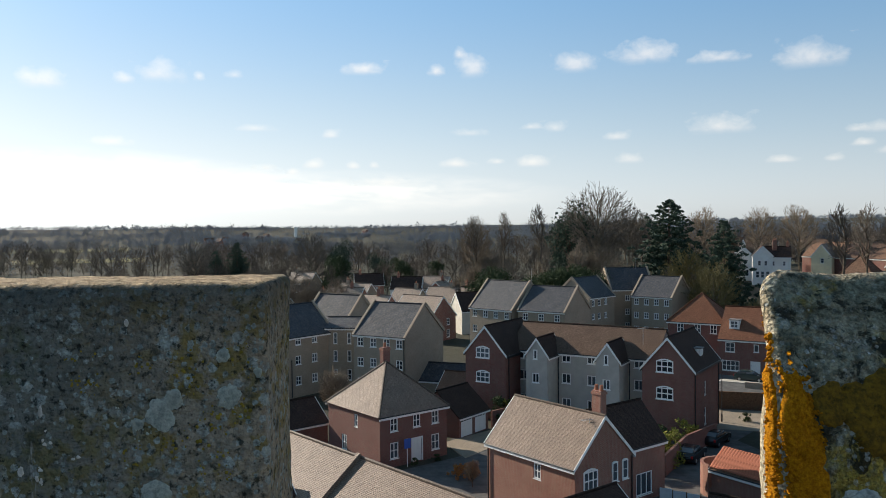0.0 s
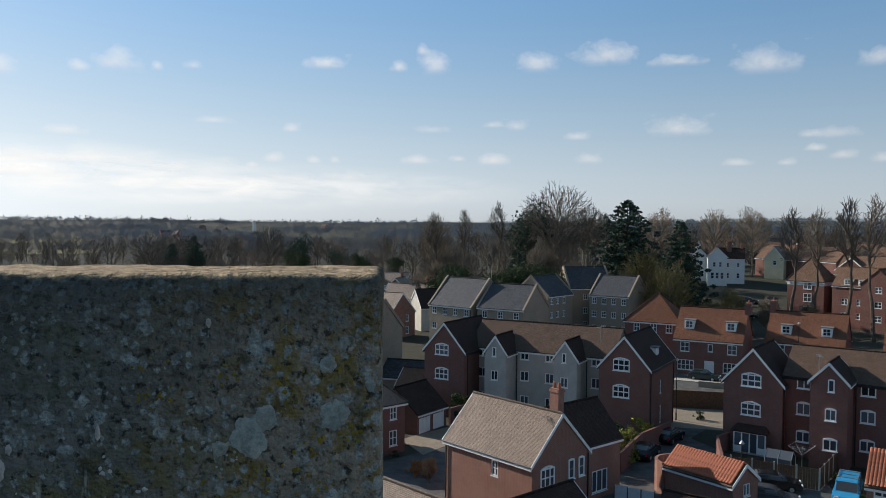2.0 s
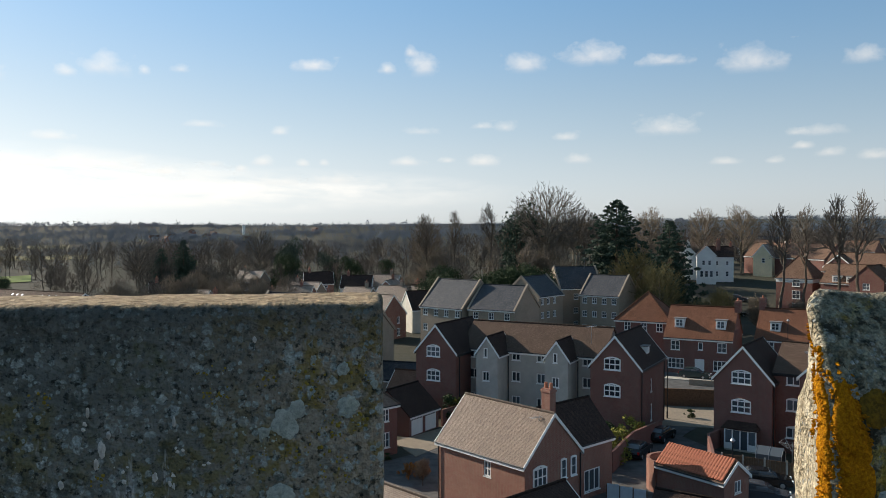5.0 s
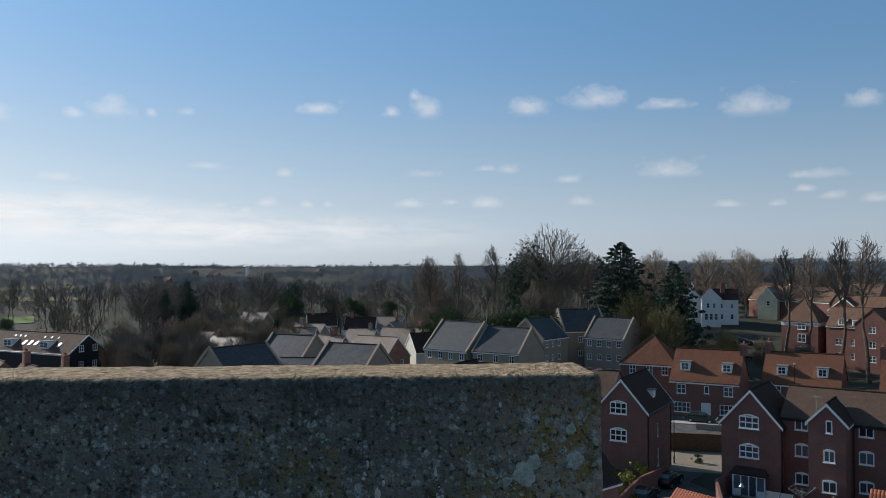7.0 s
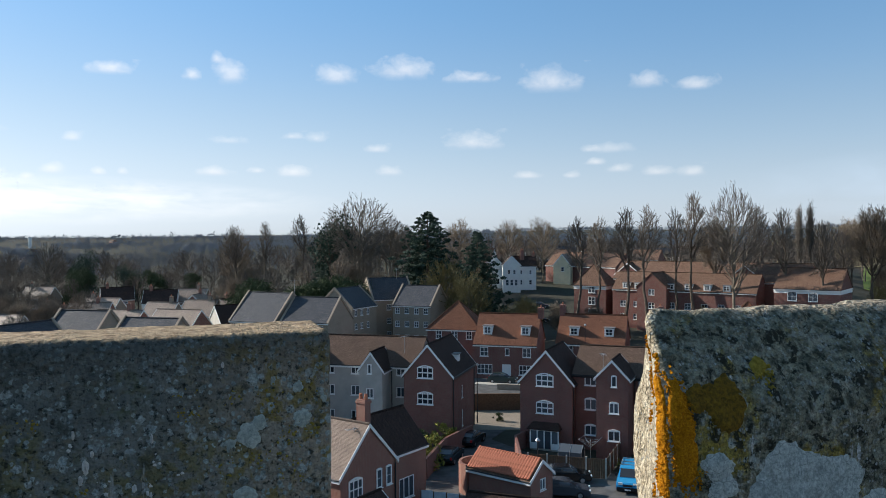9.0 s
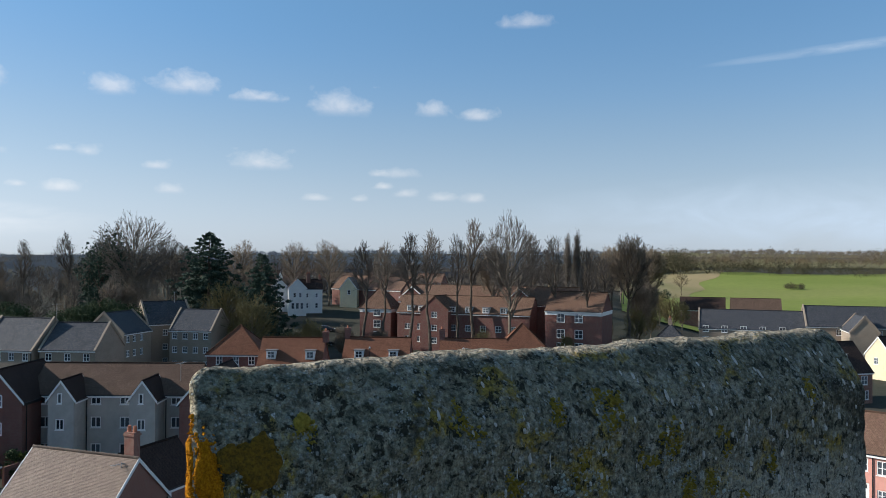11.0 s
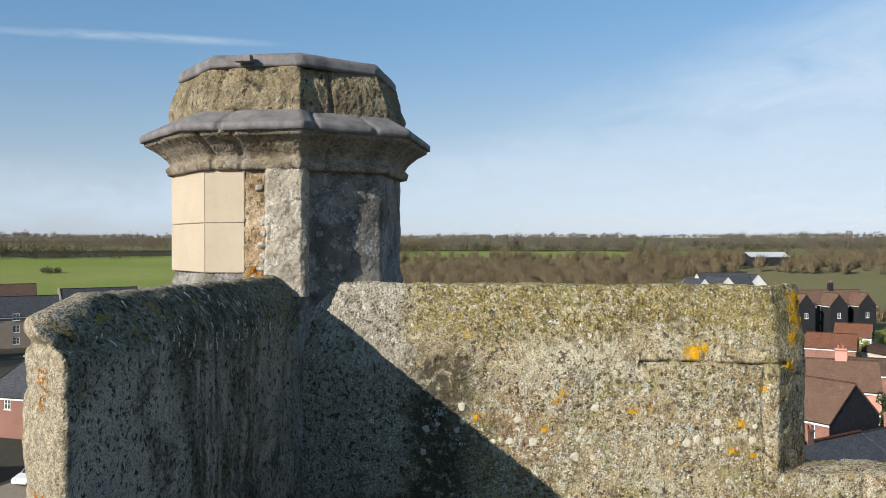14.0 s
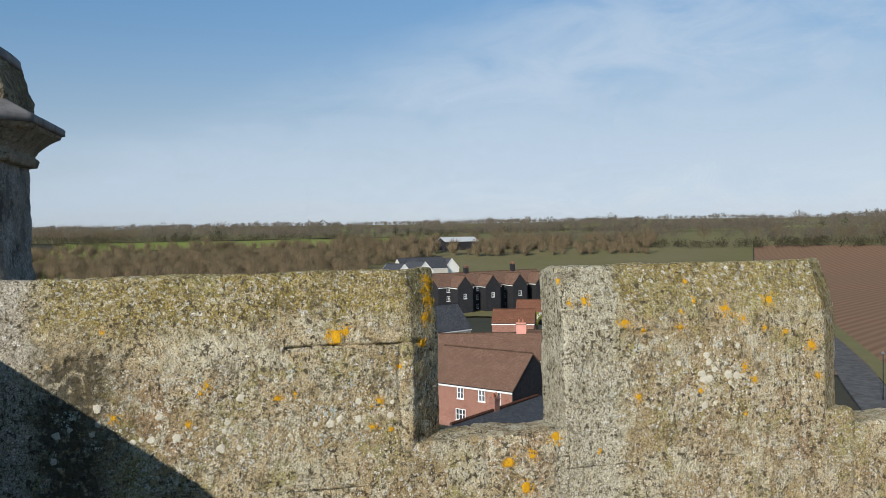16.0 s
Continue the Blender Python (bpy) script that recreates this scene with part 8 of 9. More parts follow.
def grow_limbs(rng, height, crown, base, limbs, twigs, lift=0.0, low=0.4, girth=0.016, tips=5, open_=0.75):
    """A tree whose limbs rise from the stem and divide until their twigs fill a rounded crown.
    crown: its radius over the height; low: where it begins; base: the clear stem; open_: how near the shell the twigs begin."""
    out = []
    zc, rz, ra = height * (1 + low) / 2, height * (1 - low) / 2, height * crown

    def sweep(p, q, bulge, r, tip, n, level):
        mid = p.lerp(q, 0.5) + bulge
        a, pts = p, [p]
        for i in range(n):
            f = (i + 1) / n
            b = p * (1 - f) ** 2 + mid * 2 * f * (1 - f) + q * f * f + Vector((rng.gauss(0, 1), rng.gauss(0, 1), rng.gauss(0, 1))) * (q - p).length * ((0.007 if level == 0 else 0.025) if i < n - 1 else 0)
            out.append((a, b, r + (tip - r) * i / n, r + (tip - r) * f, level))
            a = b
            pts.append(b)
        return pts

    def on_shell(i, n, k):
        up = 1 - 1.75 * (i + 0.5) / n
        a = i * 2.39996 + rng.gauss(0, 0.25)
        c = math.sqrt(max(0.0, 1 - up * up))
        k *= 0.92 + 0.34 * noise.noise(Vector((c * math.cos(a), c * math.sin(a), up)) * 1.9 + Vector((height * 3.7, crown * 50, 0)))
        return Vector((ra * c * math.cos(a) * k, ra * c * math.sin(a) * k, zc + rz * up * k))

    lean = Vector((rng.gauss(0, 0.02), rng.gauss(0, 0.02), 0)) * height
    stem = sweep(Vector((0, 0, -0.3)), Vector((0, 0, zc + rz * 0.45)) + lean, Vector((rng.gauss(0, 0.02), rng.gauss(0, 0.02), 0)) * height, height * girth, 0.05, 9, 0)
    arms = []
    for i in range(limbs):
        goal = on_shell(i, limbs, rng.uniform(0.55, 0.78))
        f = base + (0.92 - base) * (1 - i / limbs) * rng.uniform(0.55, 1.0)
        g = f * 9
        j = min(8, int(g))
        p = stem[j].lerp(stem[j + 1], g - j)
        arms.append(sweep(p, goal, Vector((goal.x * 0.16, goal.y * 0.16, -abs(goal.z - p.z) * 0.10)), height * girth * (1.05 - f) * 0.62 + 0.03, 0.035, 5, 1))
    count = limbs * twigs
    for i in range(count):
        goal = on_shell(i, count, rng.uniform(open_, 1.0))
        arm = min(arms, key=lambda a: (a[-1] - goal).length)
        j = rng.choice((1, 2, 2, 3, 3, 4))
        p = arm[j].lerp(arm[j + 1], rng.random())
        way = sweep(p, goal, Vector((0, 0, (goal - p).length * (0.06 - lift))), 0.045, 0.022, 3, 2)
        out_ = (goal - Vector((0, 0, zc - rz * 0.6))).normalized()
        for m_ in range(tips):
            q = way[2].lerp(way[3], rng.random()) if m_ else goal
            d = (out_ + Vector((rng.gauss(0, 0.55), rng.gauss(0, 0.55), rng.gauss(0.15, 0.45)))).normalized()
            e = q + d * height * rng.uniform(0.025, 0.06)
            sweep(q, e, Vector((0, 0, 0)), 0.018, 0.012, 1, 3)
    top = max(s[1].z for s in out)
    k = height / top
    return [(a * k, b * k, ra_, rb_, lv) for a, b, ra_, rb_, lv in out]


def tubes(name, segs, sides, least):
    verts, faces = [], []
    for a, b, ra, rb, _ in segs:
        d = (b - a).normalized()
        s = d.orthogonal().normalized()
        t = d.cross(s)
        base = len(verts)
        for p, r in ((a, max(ra, least)), (b, max(rb, least))):
            for i in range(sides):
                c = i * math.tau / sides
                verts.append((p + (s * math.cos(c) + t * math.sin(c)) * r)[:])
        for i in range(sides):
            j = (i + 1) % sides
            faces.append((base + i, base + j, base + sides + j, base + sides + i))
    me = bpy.data.meshes.new(name)
    me.from_pydata(verts, [], faces)
    return me


def bare_tree(seed, height, label, bark, twig, least=0.018, **how):
    segs = grow_limbs(random.Random(seed), height, **how)
    root = thing("bare_tree", label, "tree", Matrix.Translation((0, 0, -200)), "bare winter trees")
    link("trunk", tubes("trunk", [s for s in segs if s[4] <= 1], 7, 0.03), bark, root)
    link("crown", tubes("crown", [s for s in segs if s[4] > 1], 3, least), twig, root)
    root["height"] = height
    return root


def puffs(rng, centres, size, count, flat_=1.0):
    """Many small leaf clumps scattered about the given centres: (point, radius) rows."""
    verts, faces = [], []
    total = sum(r ** 2 for _, r in centres)
    for c, r in centres:
        for _ in range(max(4, int(count * r * r / total))):
            v = Vector((rng.gauss(0, 1), rng.gauss(0, 1), rng.gauss(0, 1))).normalized() * r * rng.uniform(0.45, 1.08)
            p = Vector(c) + Vector((v.x, v.y, v.z * flat_))
            s = size * rng.uniform(0.5, 1.3)
            base = len(verts)
            q = [Vector((rng.gauss(0, 1), rng.gauss(0, 1), rng.gauss(0, 1))).normalized() * s for _ in range(4)]
            verts += [(p + w)[:] for w in q]
            faces += [(base, base + 1, base + 2), (base, base + 3, base + 1), (base, base + 2, base + 3), (base + 1, base + 3, base + 2)]
    me = bpy.data.meshes.new("leaves")
    me.from_pydata(verts, [], faces)
    return me


def conifer(seed, height, width, label):
    rng = random.Random(seed)
    root = thing("conifer", label, "tree", Matrix.Translation((0, 0, -200)), "dark conifers")
    bm = bmesh.new()
    add_tube(bm, (0, 0, -0.3), (0, 0, height * 0.95), height * 0.02, 0.04, 8)
    finish("trunk", bm, BARK, root)
    centres = []
    n = 150
    for i in range(n):
        f = (i + 0.5) / n
        z = height * (0.08 + 0.9 * f)
        reach = width * (1 - f) ** 0.52 * rng.uniform(0.55, 1.2) * (1 + 0.18 * math.sin(f * 17 + i)) + 0.15
        a = i * 2.4 + rng.gauss(0, 0.3)
        for g in (0.35, 0.65, 0.95):
            centres.append(((reach * g * math.cos(a), reach * g * math.sin(a), z - 0.22 * reach * g + rng.gauss(0, 0.2)), 0.25 + 0.75 * (1 - f) * (1.1 - 0.4 * g)))
    link("crown", puffs(rng, centres, 0.21, 30000, 0.6), CONIFER_GREEN, root)
    root["height"] = height
    return root


def evergreen(seed, height, label, mat=EVERGREEN, size=0.22, count=6000, name="evergreen_tree", category="tree", wide=0.42):
    rng = random.Random(seed)
    root = thing(name, label, category, Matrix.Translation((0, 0, -200)), category + "s with leaves")
    bm = bmesh.new()
    add_tube(bm, (0, 0, -0.3), (0, 0, height * 0.6), height * 0.025, height * 0.01, 7)
    for i in range(6):
        a = i * 1.05
        add_tube(bm, (0, 0, height * (0.2 + 0.05 * i)), (math.cos(a) * height * wide * 0.6, math.sin(a) * height * wide * 0.6, height * (0.45 + 0.06 * i)), height * 0.012, height * 0.004, 5)
    finish("trunk", bm, BARK, root)
    centres = [((rng.gauss(0, height * wide * 0.42), rng.gauss(0, height * wide * 0.42), height * rng.uniform(0.18, 0.86)), height * rng.uniform(0.09, 0.19)) for _ in range(20)]
    link("crown", puffs(rng, centres, size, count), mat, root)
    root["height"] = height
    return root


def plant(proto, az_, dist, top=None, height=None, turn=0.0, wide=1.0, x=None, y=None):
    """A copy of a tree on the land, at a bearing and distance, scaled to reach the height top above the datum."""
    if x is None:
        x, y = polar(az_, dist)
    z = terrain(x, y)
    h = height if height else top - z
    s = h / proto["height"]
    o = copy_thing(proto, Matrix.Identity(4))
    o.matrix_world = pose(x, y, z - 0.05, 0, 0, turn) @ Matrix.Diagonal((s * wide, s * wide, s, 1))
    return o


def at_el(dist, el):
    return 22 + dist * math.tan(radians(el))


ROUND = bare_tree(11, 20, "spreading bare tree with a wide rounded crown", PALE_BARK, TWIG, 0.026, crown=0.34, base=0.36, limbs=17, twigs=17, low=0.38, girth=0.022, open_=0.8)
OVAL = bare_tree(61, 22, "tall bare tree with an oval crown of fine brown twigs", BARK, TAN_TWIG, 0.020, crown=0.175, base=0.5, limbs=20, twigs=30, low=0.47, tips=6, open_=0.45)
TALL = bare_tree(5, 18, "tall narrow bare tree with upright limbs", BARK, TWIG, 0.026, crown=0.085, base=0.55, limbs=12, twigs=8, low=0.5)
TALL2 = bare_tree(8, 18, "tall bare tree with a long trunk and sparse crown", BARK, TWIG, 0.026, crown=0.10, base=0.55, limbs=10, twigs=8, low=0.52)
LIME = bare_tree(21, 18, "pollarded bare tree with a dense fan of twigs", PALE_BARK, TAN_TWIG, 0.024, crown=0.27, base=0.3, limbs=18, twigs=18, low=0.28)
FINE = bare_tree(33, 14, "bare tree with a haze of fine brown twigs", BARK, TAN_TWIG, 0.020, crown=0.30, base=0.22, limbs=22, twigs=34, low=0.2, tips=6, open_=0.5)
IVIED = bare_tree(41, 14, "bare tree with olive ivy-clad branches", PALE_BARK, IVY_TWIG, 0.024, crown=0.34, base=0.22, limbs=20, twigs=24, low=0.18, open_=0.45)
POPLAR = bare_tree(52, 22, "slim bare poplar with upright twigs", BARK, TWIG, 0.024, crown=0.075, base=0.2, limbs=22, twigs=14, low=0.12, open_=0.4)
FIR = conifer(3, 20, 6.6, "tall dark green conifer with drooping branches")
HOLM = evergreen(7, 12, "dark evergreen tree with dense leaves", size=0.17, count=11000)
PINE = evergreen(13, 18, "dark pine with a ragged crown", CONIFER_GREEN, 0.27, 6000, "pine_tree", "tree", 0.22)

for proto, az_, d, el, w in ((ROUND, 11.8, 205, 3.05, 1.0), (FIR, 16.5, 190, 1.77, 1.45), (IVIED, 17.7, 166, -1.1, 1.0), (IVIED, 19.4, 160, -2.2, 1.0), (FIR, 20.0, 175, 0.35, 1.1), (PINE, 9.8, 212, 1.68, 1.0), (TALL, 3.15, 240, 0.81, 1), (TALL, 5.35, 230, 1.04, 1), (TALL2, 7.6, 225, 1.6, 1),
                             (TALL2, 26.8, 175, 1.33, 1.0), (TALL2, 28.3, 178, 1.32, 0.9), (TALL, 30.1, 172, 1.93, 1), (TALL2, 31.8, 170, 2.19, 0.9), (TALL2, 33.6, 176, 1.9, 0.8), (TALL, 34.8, 178, 2.91, 0.9), (ROUND, 37.2, 165, 3.6, 0.58),
                             (POPLAR, 41.3, 260, 2.05, 0.8), (POPLAR, 41.95, 262, 2.22, 0.8), (OVAL, 45.5, 178, 1.9, 1.0), (OVAL, 44.3, 205, 1.1, 0.9), (TALL2, 43.6, 176, 0.6, 1.0), (OVAL, 36.2, 185, 1.2, 0.9), (TALL, 40.1, 175, 1.75, 1), (LIME, 18.7, 250, 1.28, 1), (LIME, 24.6, 240, 1.34, 1.1), (LIME, 22.3, 262, 1.2, 1.1), (FINE, 46.8, 330, 1.2, 1.2),
                             (LIME, 35.6, 230, 0.8, 0.8), (TALL2, 39.0, 190, 1.3, 0.9), (TALL, 42.6, 170, 0.9, 0.9), (TALL, 38.6, 205, 1.9, 0.9), (ROUND, 13.9, 228, 1.5, 1.1), (ROUND, 10.3, 240, 1.3, 1.1), (LIME, 43.2, 200, 0.9, 0.7), (IVIED, 48.3, 222, -2.3, 0.9), (IVIED, 47.5, 232, -2.1, 0.9), (FINE, 46.6, 215, -1.0, 0.9), (FINE, 46.2, 200, -1.4, 0.8), (IVIED, 49.0, 238, -2.6, 0.9), (HOLM, 47.0, 245, -1.6, 1.2), (IVIED, 46.9, 205, -3.2, 0.9), (IVIED, 45.9, 190, -3.0, 0.9)):
    plant(proto, az_, d, top=at_el(d, el), turn=az_ * 37, wide=w)
rng = random.Random(77)
for i in range(84):
    a, d = rng.uniform(2, 20.6), rng.uniform(178, 300)
    plant(rng.choice((ROUND, TALL, FINE, LIME, TALL2)), a, d, height=rng.uniform(9, 14) + (4 if 8 < a < 16 else 0), turn=rng.uniform(0, 360))
for i in range(42):
    a, d = rng.uniform(-18.4, -6), rng.uniform(150, 232)
    plant(rng.choice((ROUND, FINE, LIME)), a, d, height=rng.uniform(8, 12), turn=rng.uniform(0, 360))
for i in range(70):
    x, y = rng.uniform(-62, -24), rng.uniform(126, 176)
    if x / y > -0.325:
        plant(rng.choice((FINE, LIME, FINE, TALL2)), 0, 0, x=x, y=y, height=rng.uniform(6, 10), turn=rng.uniform(0, 360))
for proto, az_, d, el, w in ((FIR, -13.2, 262, -0.95, 1.1), (FIR, -14.6, 268, -1.5, 1.2), (PINE, -6.1, 270, -0.8, 0.9), (LIME, 3.3, 245, 0.7, 0.9), (ROUND, -16.0, 250, -0.7, 1.0), (ROUND, -8.2, 280, -0.2, 0.9), (PINE, -3.4, 262, -1.8, 1.0), (HOLM, -2.0, 255, -2.0, 0.9)):
    plant(proto, az_, d, top=at_el(d, el), turn=az_ * 37, wide=w)
for x, y, h, proto in ((-10.5, 90, 7, FINE), (-24, 134, 9, FINE), (-30, 140, 8, LIME), (-38, 150, 9, FINE), (-44, 158, 9, LIME), (-22, 150, 8, FINE), (60, 148, 9, IVIED), (66, 152, 10, IVIED), (72, 150, 9, FINE), (52, 158, 9, IVIED), (80, 150, 8, FINE), (98, 138, 8, IVIED), (112, 128, 7, IVIED), (122, 121, 7, FINE), (34, 172, 9, FINE), (26, 178, 8, FINE), (3.4, 68.5, 2.6, FINE), (70, 163, 9, IVIED), (56, 170, 10, FINE)):
    plant(proto, 0, 0, x=x, y=y, height=h, turn=x * 13)
for a, d, h in ((4.8, 176, 14), (3.9, 178, 12), (7.6, 168, 13), (8.6, 166, 14.5), (9.5, 166, 15), (10.5, 167, 14), (11.3, 168, 12), (-6.4, 260, 14), (6.2, 196, 8), (7.4, 190, 9), (8.8, 188, 9), (9.9, 186, 8), (4.6, 200, 8), (13.5, 190, 9), (-13, 300, 12), (-14.5, 305, 11), (-6.5, 320, 13), (0.5, 300, 10), (-24, 260, 8)):
    plant(HOLM, a, d, height=h, turn=a * 50)

SHRUB = evergreen(17, 2.4, "yellow-green flowering shrub in the garden", YELLOW_SHRUB, 0.10, 1500, "garden_shrub", "shrub", 0.5)
LAUREL = evergreen(19, 2.6, "dark green garden shrub", EVERGREEN, 0.11, 1500, "garden_shrub", "shrub", 0.5)
RUSSET = evergreen(23, 1.6, "russet beech hedge clump beside the drive", RUSSET_SHRUB, 0.08, 1000, "garden_shrub", "shrub", 0.6)
for x, y, h, p in ((17.2, 71.5, 3.4, SHRUB), (19.2, 73.0, 3.6, SHRUB), (21.0, 75.0, 3.2, SHRUB), (22.6, 77.0, 2.6, SHRUB), (25.6, 80.4, 2.8, SHRUB), (22.0, 79.0, 2.6, LAUREL), (8.0, 90.5, 3.2, LAUREL), (9.2, 91.4, 2.8, SHRUB), (3.2, 70.4, 1.5, RUSSET), (2.2, 71.2, 1.3, RUSSET), (-1.5, 75.0, 0.8, LAUREL), (0.6, 76.3, 0.8, LAUREL), (35.0, 89.5, 1.2, LAUREL), (38.6, 69.5, 1.0, SHRUB), (70.2, 38.3, 1.5, SHRUB), (69.2, 37.8, 0.9, LAUREL), (67.2, 47.0, 1.6, LAUREL), (66.5, 46.2, 1.2, SHRUB), (96.5, -37.5, 6.5, LAUREL), (98, -40, 5.0, LAUREL), (186, -69, 4.5, SHRUB), (179, -65, 4.0, LAUREL), (173, -60.5, 3.5, SHRUB), (192, -76, 5, LAUREL), (172, -58, 4, SHRUB), (128, -32, 2.6, SHRUB), (-31, 119, 3.5, LAUREL), (-24.5, 116, 3.5, LAUREL)):
    plant(p, 0, 0, x=x, y=y, height=h, turn=x * 41)
for proto in (ROUND, OVAL, TALL, TALL2, LIME, FINE, IVIED, POPLAR, FIR, HOLM, PINE, SHRUB, LAUREL, RUSSET):
    for o in list(proto.children_recursive) + [proto]:
        bpy.data.objects.remove(o)

# ---- woods, hedges and scrub that nobody could count ----


def woodland(name, label, material, spots, blades, height, spread, seed, slim=0.10, category="woodland"):
    """Joined leafless trees and bushes: each a short stem under a fan of tapering shoots."""
    r = np.random.default_rng(seed)
    n = len(spots)
    base = np.array([(x, y, terrain(x, y)) for x, y in spots])
    h = r.uniform(0.6, 1.15, n) * height
    h *= np.where(r.random(n) < 0.12, 1.25, 1.0)
    k = n * blades
    tree = np.repeat(np.arange(n), blades)
    f = r.uniform(0.12, 0.55, k)
    az_ = r.uniform(0, math.tau, k)
    lean = np.abs(r.normal(0, 0.45, k))
    start = base[tree] + np.stack([np.cos(az_) * 0.12 * h[tree] * spread, np.sin(az_) * 0.12 * h[tree] * spread, f * h[tree]], 1)
    d = np.stack([np.cos(az_) * np.sin(lean) * spread, np.sin(az_) * np.sin(lean) * spread, np.cos(lean)], 1)
    tip = start + d * (h[tree] * (1 - f) * r.uniform(0.55, 1.0, k))[:, None]
    stem = np.arange(0, k, blades)
    start[stem], tip[stem] = base - (0, 0, 0.3), base + np.stack([0 * h, 0 * h, h * 0.7], 1)
    w = slim * h[tree] * r.uniform(0.25, 0.6, k)
    w[stem] = 0.03 * h
    ang = r.uniform(0, math.tau, k)
    ring = [start + (w * np.cos(ang + i * 2.094))[:, None] * (1, 0, 0) + (w * np.sin(ang + i * 2.094))[:, None] * (0, 1, 0) for i in range(3)]
    verts = np.stack([*ring, tip], 1).reshape(-1, 3)
    b = (np.arange(k) * 4)[:, None]
    tri = np.concatenate([b + (0, 1, 3), b + (1, 2, 3), b + (2, 0, 3)], 1).reshape(-1, 3)
    me = bpy.data.meshes.new(name)
    me.vertices.add(len(verts))
    me.vertices.foreach_set("co", verts.ravel())
    me.loops.add(tri.size)
    me.loops.foreach_set("vertex_index", tri.ravel())
    me.polygons.add(len(tri))
    me.polygons.foreach_set("loop_start", np.arange(0, tri.size, 3))
    me.update()
    me.validate()
    return tagged(link(name, me, material), label, category, kind="stuff")


def canopy(name, label, material, spots, lumps, height, wide, size, seed, category="woodland"):
    """Far woods: each tree a short stem under a rounded, gappy crown of small twig clumps."""
    r = np.random.default_rng(seed)
    n = len(spots)
    base = np.array([(x, y, terrain(x, y)) for x, y in spots])
    swell = np.array([0.8 + 0.55 * noise.noise(Vector((x * 0.006, y * 0.006, seed))) for x, y in spots])
    h = r.uniform(0.65, 1.15, n) * height * swell * np.where(r.random(n) < 0.08, 1.35, 1.0)
    k = n * lumps
    tree = np.repeat(np.arange(n), lumps)
    q = r.normal(0, 1, (k, 3))
    q /= np.linalg.norm(q, axis=1)[:, None]
    q *= (r.random(k) ** 0.45)[:, None]
    centre = base[tree] + np.stack([0 * h[tree], 0 * h[tree], h[tree] * 0.56], 1) + q * np.stack([h[tree] * wide, h[tree] * wide, h[tree] * 0.44], 1)
    corner = r.normal(0, 1, (k, 4, 3))
    corner /= np.linalg.norm(corner, axis=2)[:, :, None]
    corner *= (size * h[tree] * r.uniform(0.5, 1.3, k))[:, None, None]
    corner[:, :, 2] *= 1.5
    stem = np.arange(0, k, lumps)
    verts = centre[:, None, :] + corner
    verts[stem, 0] = base - (0, 0, 0.5)
    verts[stem, 1] = base + np.stack([0.03 * h, 0 * h, -0.5 + 0 * h], 1)
    verts = verts.reshape(-1, 3)
    b = (np.arange(k) * 4)[:, None]
    tri = np.concatenate([b + (0, 1, 2), b + (0, 3, 1), b + (0, 2, 3), b + (1, 3, 2)], 1).reshape(-1, 3)
    me = bpy.data.meshes.new(name)
    me.vertices.add(len(verts))
    me.vertices.foreach_set("co", verts.ravel())
    me.loops.add(tri.size)
    me.loops.foreach_set("vertex_index", tri.ravel())
    me.polygons.add(len(tri))
    me.polygons.foreach_set("loop_start", np.arange(0, tri.size, 3))
    me.update()
    me.validate()
    return tagged(link(name, me, material), label, category, kind="stuff")


